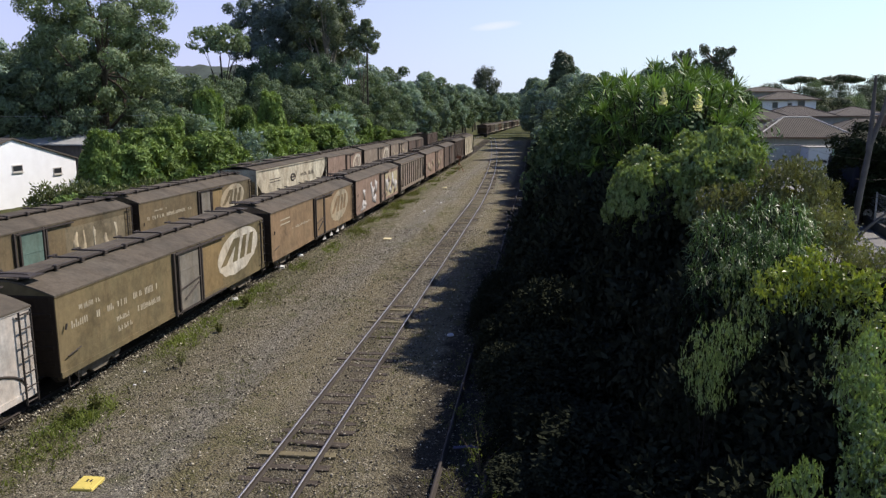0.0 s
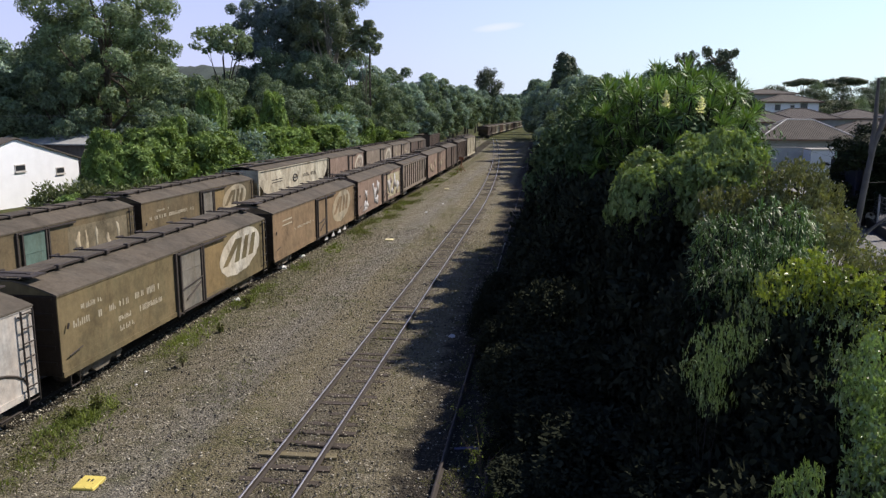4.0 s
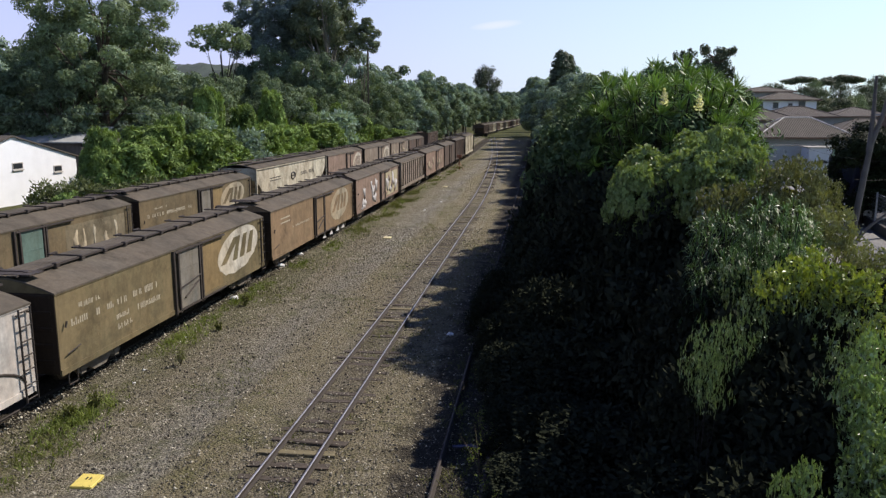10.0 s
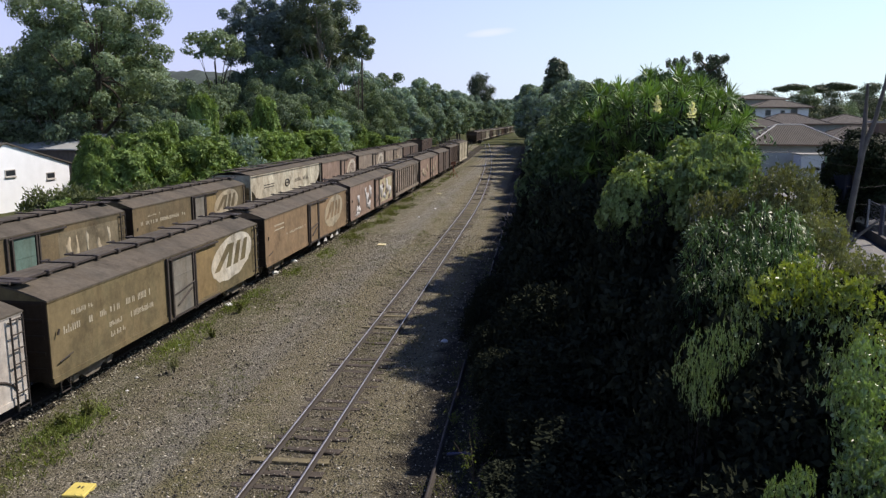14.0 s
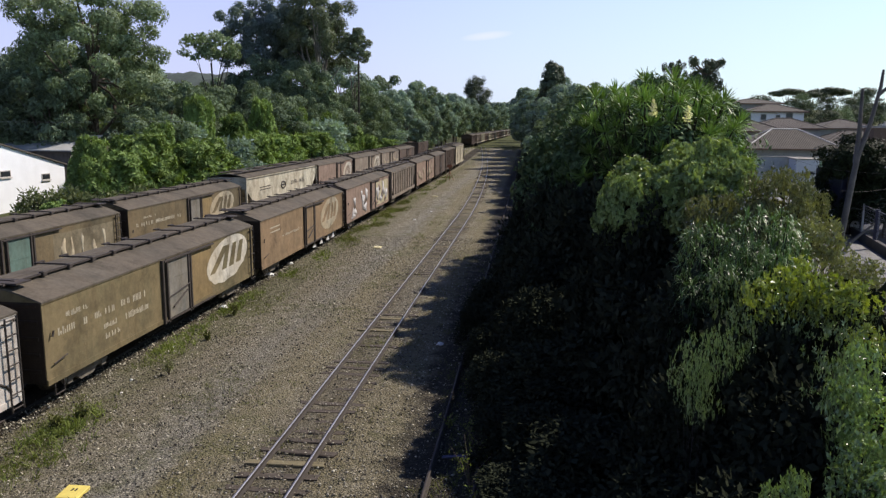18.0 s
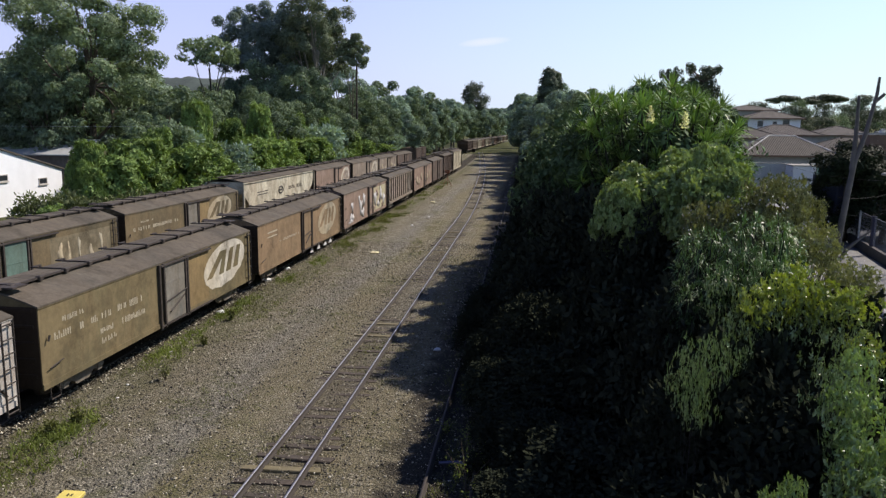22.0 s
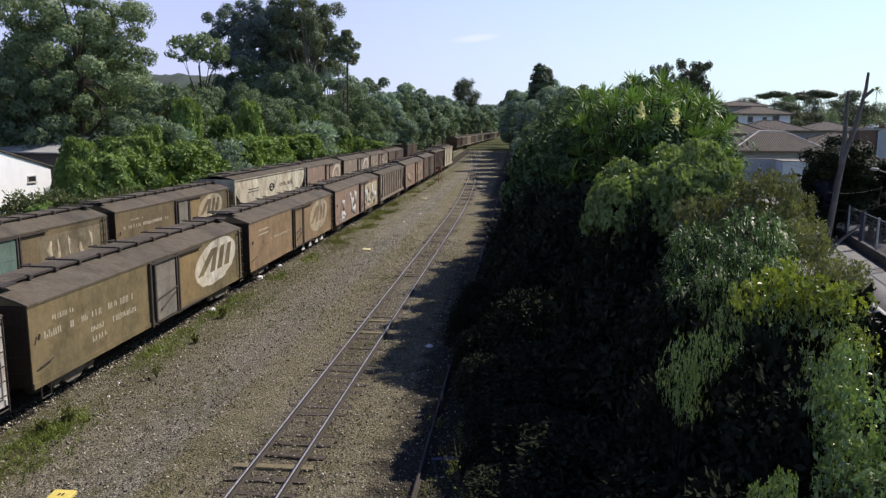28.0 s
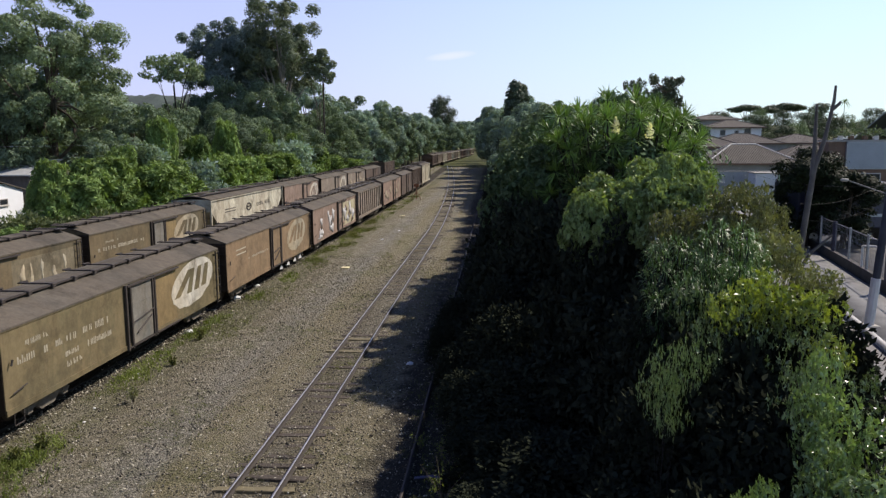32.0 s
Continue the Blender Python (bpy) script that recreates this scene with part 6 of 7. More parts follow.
def hip_house(x0, x1, y0, y1, z0, eave, ridge, wall, roof, label, windows=(), over=0.6, ridge_mat=None):
    hs = empty("house", pose((x0 + x1) / 2, (y0 + y1) / 2, z0), label, "house")
    w, d = (x1 - x0) / 2, (y1 - y0) / 2
    part("wall", boxes((-w, w, -d, d, -0.6, eave)), wall, hs)
    r = max(0.2, w - d)
    e = [(-w - over, -d - over, eave), (w + over, -d - over, eave), (w + over, d + over, eave), (-w - over, d + over, eave)]
    t = [(-r, 0, ridge), (r, 0, ridge)]
    for pts in ((e[0], e[1], t[1], t[0]), (e[1], e[2], t[1]), (e[2], e[3], t[0], t[1]), (e[3], e[0], t[0])):
        bm = bmesh.new()
        up = [bm.verts.new(p) for p in pts]
        lo = [bm.verts.new((p[0], p[1], p[2] - 0.14)) for p in pts]
        n = len(pts)
        bm.faces.new(up)
        bm.faces.new(lo[::-1])
        for i in range(n):
            bm.faces.new((lo[i], lo[(i + 1) % n], up[(i + 1) % n], up[i]))
        part("roof_slope", bm, roof, hs)
    for a, b in ((e[0], t[0]), (e[1], t[1]), (e[2], t[1]), (e[3], t[0]), (t[0], t[1])):
        part("ridge_tiles", rods((a, b, 0.085)), ridge_mat or M_TILE2, hs)
    part("fascia", boxes((-w - over, w + over, -d - over - 0.03, -d - over, eave - 0.2, eave - 0.02)), M_WALLB, hs)
    for x, z, ww, hh in windows:
        window(hs, x, -d, z, ww, hh)
    return hs


hip_house(25.0, 34.9, 90, 97, 2.2, 3.1, 5.3, M_WALLG, M_TILE, "single-storey pale house with a brown tiled hip roof", ((-3, 0.9, 1.2, 1.1), (-0.6, 0.9, 1.2, 1.1)), ridge_mat=M_TRIMW)
hip_house(22.5, 31.4, 99, 107, 3.0, 4.2, 5.9, M_WALLG, M_TILE2, "house with an old dark tiled roof", ((-2, 1.0, 1.2, 1.1),))
hip_house(30.6, 38.6, 106, 112, 3.2, 4.4, 5.7, M_WALLG, M_TILE2, "low house with a dark tiled roof and white ridge", ((1, 1.0, 1.2, 1.1),))
hip_house(36.4, 44.8, 131, 138, 4.5, 5.75, 7.0, M_WALLW, M_TILE, "two-storey white house with a brown tiled roof", ((-2.2, 4.3, 0.8, 1.0), (1.9, 4.1, 1.0, 1.4), (0.1, 4.7, 0.6, 0.5), (-3.0, 1.0, 1.2, 1.2)))
hip_house(38.2, 47.2, 151, 158, 5.5, 6.6, 7.5, M_WALLG, M_TILE, "house with a brown tiled roof up the slope", ((0, 3.6, 1.2, 1.1),))
hip_house(36.6, 47.0, 100, 108, 2.9, 2.6, 4.4, M_WALLG, M_TILE2, "long low house with a dull brown tiled roof", ((-2, 0.9, 1.2, 1.1),))
hip_house(45.5, 54.0, 125, 133, 3.6, 4.0, 5.4, M_WALLG, M_TILE2, "house with a grey-brown tiled roof", ((-2, 1.0, 1.2, 1.1),))
hip_house(55.6, 61.0, 120, 127, 4.0, 4.2, 5.2, M_WALLG, M_GREENROOF, "house with a low grey sheet roof", ((0, 1.2, 1.2, 1.1),))

# yard wall in front of the houses, with a white box and a green gate
yw = empty("boundary_wall", pose(29.5, 84, 2.0), "long pale rendered boundary wall before the houses", "wall")
part("wall", boxes((-8, 8, -0.1, 0.1, -0.3, 2.55), bev=0.01), M_WALLP, yw)
part("coping", boxes((-8.05, 8.05, -0.16, 0.16, 2.55, 2.63), bev=0.01), M_CONC, yw)
ann = empty("garden_annexe", pose(28.6, 82.4, 2.1), "small white flat-roofed annexe", "outbuilding")
part("wall", boxes((-1.15, 1.15, -1.2, 1.2, 0, 2.35), bev=0.02), M_WALLW, ann)
part("roof", boxes((-1.25, 1.25, -1.3, 1.3, 2.35, 2.45)), M_CONC, ann)
window(ann, 0.2, -1.2, 0.8, 0.7, 0.35)
gt = empty("green_gate", pose(30.75, 82.6, 2.05), "pale green sheet-metal gate beside the annexe", "gate")
part("panel", boxes((-0.7, 0.7, -0.03, 0.03, 0.1, 2.3)), simple("pale_green_paint", (0.25, 0.42, 0.3), 0.6, 0, 0.1), gt)
part("post", boxes((-0.8, -0.7, -0.06, 0.06, -0.1, 2.4)), M_METALG, gt)
part("post", boxes((0.7, 0.8, -0.06, 0.06, -0.1, 2.4)), M_METALG, gt)

# tall building with pale panels and a sheet roof
bd = empty("building", pose(23.5, 51, 2.2), "brown and pale-panelled building beside the street", "building")
part("wall", boxes((-3.0, 5, -3.0, -1.6, -0.4, 5.55)), M_WALLB, bd)
part("panel", boxes((-1.9, 5.05, -3.12, -3.0, 3.95, 5.5), bev=0.02), M_PANEL, bd)
part("panel", boxes((-1.9, 5.05, -3.12, -3.0, 2.0, 2.2), bev=0.02), M_PANEL, bd)
part("panel_frame", boxes((-1.97, -1.9, -3.16, -3.0, 2.0, 5.55), (-1.97, 5.1, -3.16, -3.0, 5.5, 5.57), (-1.97, 5.1, -3.16, -3.0, 3.88, 3.95)), M_METALG, bd)
for k in range(3):
    window(bd, -0.6 + 2.0 * k, -3.0, 2.35, 1.5, 1.3)
part("parapet", boxes((-3.1, 5.1, -3.1, -1.5, 5.57, 5.68)), M_CONC, bd)
for k in range(7):
    rng = np.random.default_rng(200 + k)
    pp = empty("roof_plant", pose(21.4 + 0.75 * k, 48.6 + 0.2 * (k % 2), 7.88), "small dark potted shrub on the parapet", "plant", "plants on the parapet")
    part("pot", boxes((-0.14, 0.14, -0.14, 0.14, 0, 0.26), bev=0.02), M_WALLB if k % 3 else M_LIME, pp)
    p, u = clump_points(np.array([[0, 0, 0.45]]), np.array([0.32]), 120, rng)
    v, f = leaves(p, u, 0.16, 0.5, rng)
    raw_part("foliage", v, f, L_TREE, pp)
hl = empty("sheet_roof_hall", pose(38.5, 66, 2.2), "hall with a broad grey-green sheet roof", "building")
part("wall", boxes((-5, 9, -4, 6, -0.4, 5.6)), M_WALLG, hl)
part("roof", prism([(-4.6, 5.75), (1.0, 8.1), (6.6, 5.75), (6.6, 5.6), (1.0, 7.95), (-4.6, 5.6)], "x", -5.4, 9.4), M_GREENROOF, hl)

# street: carriageway, kerb, pavement, low wall with a mesh fence
def strip(name, x_of, w0, w1, y0, y1, z0, z1, material, label, category, n=14, kind="structure"):
    vs, fs = [], []
    for i in range(n + 1):
        y = y0 + (y1 - y0) * i / n
        xa, xb = x_of(y) + w0, x_of(y) + w1
        vs += [(xa, y, z0), (xb, y, z0), (xb, y, z1), (xa, y, z1)]
        if i:
            o = 4 * (i - 1)
            fs += [(o + k, o + (k + 1) % 4, o + 4 + (k + 1) % 4, o + 4 + k) for k in range(4)]
    fs += [(0, 1, 2, 3), (4 * n + 3, 4 * n + 2, 4 * n + 1, 4 * n)]
    return tagged(raw_part(name, vs, fs, material), label, category, kind=kind)


def kerb_x(y):
    return 10.9 + (y - 22.9) * 0.19


strip("road", kerb_x, -2.6, 0.0, 6, 80, 1.9, 2.24, M_ASPH, "worn grey street beside the bank", "road")
strip("kerb", kerb_x, 0.0, 0.16, 6, 80, 1.9, 2.4, M_KERB, "whitewashed kerb", "kerb", 40)
strip("pavement", kerb_x, 0.16, 2.2, 6, 80, 1.9, 2.38, M_PAVE, "dusty concrete pavement", "pavement")
strip("courtyard", kerb_x, 2.46, 12.0, 6, 47, 1.9, 2.36, M_PAVE, "grey concrete courtyard behind the fence", "courtyard")


def mesh_fence():
    fc = empty("mesh_fence", pose(0, 0, 0), "wire mesh fence on a low dark wall", "fence")
    vs, fs = [], []
    y = 12.0
    base_mat = simple("dark_wall_base", (0.08, 0.075, 0.07), 0.9, 0, 0.3, 2.0)
    k = 0
    while y < 46:
        x0, x1 = kerb_x(y) + 2.28, kerb_x(y + 2.6) + 2.28
        bm = bmesh.new()
        a = [bm.verts.new((x0 + dx, y, z)) for dx, z in ((0, 2.3), (0.18, 2.3), (0.18, 2.78), (0, 2.78))]
        b = [bm.verts.new((x1 + dx, y + 2.6, z)) for dx, z in ((0, 2.3), (0.18, 2.3), (0.18, 2.78), (0, 2.78))]
        for i in range(4):
            bm.faces.new((a[i], a[(i + 1) % 4], b[(i + 1) % 4], b[i]))
        bm.faces.new(a[::-1])
        bm.faces.new(b)
        part("base_wall", bm, base_mat, fc)
        part("post", rods(((x0 + 0.09, y, 2.7), (x0 + 0.09, y, 4.15), 0.05 if k % 3 else 0.11)), M_METALG if k % 3 else M_BLUEP, fc)
        part("top_rail", rods(((x0 + 0.09, y, 4.08), (x1 + 0.09, y + 2.6, 4.08), 0.022)), M_WIRE, fc)
        wires = []
        for j in range(14):
            t = j / 13
            xx, yy = x0 + 0.09 + (x1 - x0) * t, y + 2.6 * t
            wires.append(((xx, yy, 2.78), (xx, yy, 4.08), 0.006))
        for j in range(7):
            z = 2.9 + j * 0.18
            wires.append(((x0 + 0.09, y, z), (x1 + 0.09, y + 2.6, z), 0.006))
        part("mesh_panel", rods(*wires, sides=3), M_WIRE, fc)
        y += 2.6
        k += 1


mesh_fence()
hr = empty("hoop_rail", pose(14.6, 31.0, 2.36), "pale tubular hoop rail in the courtyard", "railing")
part("tube", rods(((0.2, -0.08, 0), (0.2, -0.08, 1.25), 0.045), ((0.2, -0.08, 1.25), (1.6, -0.6, 1.25), 0.045), ((1.6, -0.6, 1.25), (1.75, -0.65, 1.05), 0.045), ((1.75, -0.65, 1.05), (1.75, -0.65, 0), 0.045)), M_LIME, hr)


def street_lamp():
    sl = empty("street_lamp", pose(11.06, 22.4, 2.36), "dark street lamp pole with a whitewashed foot", "street lamp")
    part("pole", rods(((0, 0, 0), (0.6, 0, 7.6), 0.11), sides=10), M_POLE, sl)
    part("whitewashed_foot", rods(((0, 0, 0), (0.115, 0, 1.45), 0.135), sides=10), M_LIME, sl, "whitewashed foot of the pole")
    part("arm", rods(((0.3, 0, 3.9), (-0.85, 0, 4.3), 0.02)), M_PAVE, sl)
    bm = bmesh.new()
    bmesh.ops.create_uvsphere(bm, u_segments=12, v_segments=8, radius=0.1)
    bmesh.ops.transform(bm, matrix=Matrix.Translation((-0.98, 0, 4.33)) @ Matrix.Diagonal((1.3, 0.7, 0.5, 1)), verts=bm.verts)
    part("lamp_head", bm, M_CONC, sl, "pale rounded lamp head")
    part("base_collar", boxes((-0.25, 0.25, -0.25, 0.25, -0.02, 0.06), bev=0.03), M_CONC, sl)
    return sl


street_lamp()


def bare_tree():
    """A dead leaning trunk with stubs, on the bank beside the street."""
    t = empty("bare_tree", pose(7.62, 20, 1.7), "leaning bare grey trunk with broken stubs", "tree")
    v, f = tube([(0, 0, -0.2), (0.2, 0, 1.6), (0.37, 0, 3.17), (0.5, 0, 4.5), (0.6, 0, 5.4), (0.8, 0, 6.1), (0.98, 0, 7.1), (1.0, 0, 7.5)], (0.12, 0.1, 0.085, 0.075, 0.066, 0.054, 0.042, 0.03), 9)
    raw_part("trunk", v, f, M_WOODGREY, t)
    for pts, rr in ((((0.56, 0, 5.2), (0.6, 0.05, 6.0), (0.58, 0.05, 7.05)), (0.07, 0.055, 0.035)), (((0.3, 0, 2.6), (0.7, 0.1, 3.2), (1.25, 0.2, 3.65)), (0.06, 0.045, 0.025)), (((0.95, 0, 6.9), (1.12, 0, 7.05), (1.15, 0, 7.1)), (0.05, 0.04, 0.03))):
        v, f = tube(pts, rr, 7)
        raw_part("branch", v, f, M_WOODGREY, t)
    return t


bare_tree()
for a, b, c in (((7.9, 20, 6.2), (11.3, 22.4, 6.7), 0.25), ((7.9, 20, 5.8), (11.3, 22.4, 6.2), 0.3), ((11.3, 22.4, 8.2), (17.5, 62, 8.6), 0.7), ((11.3, 22.4, 6.5), (17.5, 62, 7.0), 0.8)):
    pts = [tuple(a[i] + (b[i] - a[i]) * k / 10 - (c * 4 * (k / 10) * (1 - k / 10) if i == 2 else 0) for i in range(3)) for k in range(11)]
    v, f = tube(pts, [0.005] * 11, 5)
    tagged(raw_part("overhead_wire", v, f, M_UNDER), "thin sagging overhead wire over the street", "wire", "overhead wires")


def lorry():
    """A dark blue box lorry standing in the courtyard."""
    t = empty("box_lorry", pose(18.6, 41.5, 2.36, 0, 0, -80), "dark blue box lorry parked in the courtyard", "lorry")
    part("cargo_box", boxes((-1.2, 1.2, -3.2, 2.2, 0.9, 3.3), bev=0.06), M_BLUEP, t)
    part("cab", prism([(2.35, 0.6), (4.1, 0.6), (4.1, 1.5), (3.8, 2.5), (2.35, 2.6)], "x", -1.1, 1.1), M_BLUEP, t)
    part("windscreen", prism([(4.1, 1.55), (4.13, 1.55), (3.86, 2.4), (3.83, 2.4)], "x", -1.0, 1.0), M_GLASS, t)
    part("chassis", boxes((-0.5, 0.5, -3.2, 4.0, 0.55, 0.88)), M_UNDER, t)
    part("stripe", boxes((-1.215, 1.215, -3.1, 2.1, 1.5, 1.65)), M_PANEL, t)
    for y in (-2.2, 3.1):
        for s in (-1, 1):
            wh = part("wheel", rods(((s * 0.8, y, 0.48), (s * 1.12, y, 0.48), 0.48), sides=18), M_UNDER, t)
            part("rim", rods(((s * 1.1, y, 0.48), (s * 1.14, y, 0.48), 0.25), sides=12), M_METALG, wh)
    return t


lorry()
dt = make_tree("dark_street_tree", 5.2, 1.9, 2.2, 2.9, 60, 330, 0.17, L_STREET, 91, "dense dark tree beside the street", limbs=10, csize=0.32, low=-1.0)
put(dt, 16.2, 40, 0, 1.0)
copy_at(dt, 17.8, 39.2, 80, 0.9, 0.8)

# white house beside the yard, with a sheet-roofed shed
def gable_house():
    hs = empty("house", pose(-38, 50.3, 0.6), "small white house with a gable behind the wagons", "house")
    part("wall", prism([(-7.4, 0), (7.4, 0), (7.4, 3.62), (0, 5.42), (-7.4, 3.62)], "x", -9, 0), M_WALLW, hs)
    for s in (-1, 1):
        part("roof_slope", prism([(s * 7.6, 3.58), (0, 5.43), (0, 5.53), (s * 7.6, 3.68)], "x", -9.2, 0.15), M_TILE, hs)
    window(hs, 0.0, 0.3, 3.05, 1.0, 0.5, "+x")
    window(hs, 0.0, 4.9, 2.55, 0.9, 0.5, "+x")
    window(hs, 0.0, -3.4, 2.5, 0.95, 0.5, "+x")
    return hs


gable_house()
sh = empty("shed", pose(-42.0, 60.6, 1.1), "grey shed with a sloped sheet roof", "shed")
part("wall", boxes((-4, 4, -2, 2, -0.4, 4.2)), M_WOODGREY, sh)
part("roof", prism([(-2.4, 4.15), (2.4, 5.35), (2.4, 5.45), (-2.4, 4.25)], "x", -4.4, 4.4), M_SHEDROOF, sh)

# tall mast over the trees beyond the wagons
ms = empty("lighting_mast", pose(-26.8, 117, 0.2), "thin tall dark mast above the trees", "mast")
part("pole", rods(((0, 0, 0), (0, 0, 17.8), 0.13), sides=8), M_DARKIRON, ms)
part("top_bracket", boxes((-0.5, 0.5, -0.06, 0.06, 17.3, 17.42)), M_DARKIRON, ms)
part("lamp_head", boxes((-0.5, -0.2, -0.12, 0.12, 17.1, 17.3), bev=0.03), M_DARKIRON, ms)
pts = [(-60 + 4.0 * k, 52 + 0.2 * k, 7.9 - 0.25 * math.sin(math.pi * k / 10)) for k in range(10)]
v, f = tube(pts, [0.006] * 10, 5)
tagged(raw_part("overhead_wire", v, f, M_METALG), "thin pale overhead wire before the trees", "wire", "overhead wires")


# trees among and behind the houses
def pine(name, h, rx, seed, label):
    return make_tree(name, h, rx, rx * 0.2, h * 0.93, 30, 110, 0.5, L_CONIF, seed, label, trunk_r=0.16, limbs=6, csize=0.32, squash=0.4, low=-0.3)


townA = make_tree("town_tree", 11, 4.0, 4.4, 6.4, 26, 120, 0.5, L_CONIF, 97, "dark rounded tree among the houses", group="trees among the houses", limbs=6, csize=0.42, hollow=0.82)
townB = make_tree("town_tree", 11, 4.2, 4.0, 6.4, 26, 120, 0.5, L_TREE, 98, "mid-green rounded tree among the houses", group="trees among the houses", limbs=6, csize=0.42, hollow=0.82)
pn = pine("umbrella_pine", 7.2, 4.3, 95, "flat-crowned dark pine on the slope")
put(townA, 91, 219, 0, 0.85)
put(townB, 35, 150, 0, 0.5)
put(pn, 71, 222, 0)
for x, y, s in ((77, 221, 0.9), (82, 223, 1.05), (85.5, 226, 1.0)):
    copy_at(pn, x, y, x * 9, s, s * 1.0)
for i, (x, y, s) in enumerate([(57.4, 200, 0.62), (62, 205, 0.5), (52, 150, 0.42), (56, 152, 0.5), (60, 155, 0.48), (64, 160, 0.5), (68, 165, 0.6), (95, 212, 0.52), (103, 215, 0.62), (47, 143, 0.42), (110, 205, 0.8), (73, 172, 0.55), (38, 170, 0.6), (45, 178, 0.6), (52, 185, 0.6), (80, 185, 0.55), (88, 190, 0.4), (66, 192, 0.5), (120, 220, 0.9), (72, 212, 0.6), (78, 213, 0.6), (84, 214, 0.62), (88, 216, 0.6), (69, 211, 0.5), (130, 235, 1.0), (30, 125, 0.5), (25, 112, 0.5)]):
    copy_at((townA, townB)[i % 3 % 2], x, y, rnd.uniform(0, 360), s * 1.05, s * rnd.uniform(0.95, 1.15))
pl = yucca_tree("palm_tree", [(0, 0, 8.6)], 96, "feathery palm on the slope", 2.2, 50, 0.12, droop=0.6, category="palm")
put(pl, 97.5, 220, 0)


def ridge(name, x0, x1, y, h, seed, label):
    """A far wooded ridge: a lumpy long mound."""
    rng = np.random.default_rng(seed)
    nx, ny = 200, 16
    vs = []
    for j in range(ny):
        for i in range(nx):
            u, v = i / (nx - 1), j / (ny - 1)
            x = x0 + (x1 - x0) * u
            z = h * math.sin(math.pi * v) ** 0.7 * (0.55 + 0.45 * math.sin(math.pi * u)) * (0.85 + 0.3 * noise.noise((x * 0.008, seed, v * 2))) + 5 * noise.noise((x * 0.09, v * 22, seed)) - 3
            vs.append((x, y + 260 * v, z))
    i, j = np.meshgrid(np.arange(nx - 1), np.arange(ny - 1))
    a = (j * nx + i).ravel()
    ob = raw_part(name, vs, np.stack([a, a + 1, a + nx + 1, a + nx], 1), simple("far_woodland", (0.055, 0.075, 0.065), 0.95, 0, 0.4, 0.05, 0.6, "World"))
    return tagged(ob, label, "hill", kind="structure")


ridge("backdrop", -900, -120, 560, 74, 5, "far wooded hill behind the trees")
ridge("backdrop", 40, 900, 420, 29, 9, "far wooded rise behind the houses")

# ---------------- small things in the yard ----------------


def plate(x, y, rz, paint):
    t = empty("marker_slab", pose(x, y, ground_z(x, y) + 0.0, 2, 1, rz), "low yellow-painted marker slab on the gravel", "marker", "yellow markers")
    part("slab", boxes((-0.24, 0.24, -0.27, 0.27, -0.03, 0.07), bev=0.015), paint, t)
    part("figure_mark", boxes((-0.06, -0.02, 0.02, 0.12, 0.07, 0.074), (0.02, 0.06, 0.02, 0.12, 0.07, 0.074)), M_UNDER, t, "small dark worn mark")


plate(-9.4, 13.72, 3, M_YELLOW)
M_YPALE = simple("faded_yellow_paint", (0.62, 0.56, 0.32), 0.8, 0, 0.2, 5.0, 0.2)
plate(-9.42, 45.9, 0, M_YPALE)
plate(-10.0, 79.8, 0, M_YPALE)

M_LEVER = simple("rusty_red_iron", (0.3, 0.13, 0.07), 0.8, 0.1, 0.3)
st = empty("point_lever_stand", pose(-11.0, 104, 0.0), "small rusty lever stand beside the track", "lever stand")
part("post", rods(((0, 0, 0), (0, 0, 2.0), 0.05)), M_LEVER, st)
part("brace", rods(((-0.6, 0, 0), (0, 0, 1.2), 0.035)), M_LEVER, st)
part("brace", rods(((0.6, 0, 0), (0, 0, 1.2), 0.035)), M_LEVER, st)
part("target_plate", boxes((-0.32, 0.32, -0.03, 0.03, 1.75, 2.15), bev=0.01), M_LEVER, st)
bx = empty("point_machine", pose(-16.0, 226, 1.05), "small dark box between the tracks", "point machine")
part("case", boxes((-0.5, 0.5, -0.4, 0.4, 0, 1.0), bev=0.06), M_UNDER, bx)
part("lid", boxes((-0.55, 0.55, -0.45, 0.45, 1.0, 1.08), bev=0.02), M_DARKIRON, bx)


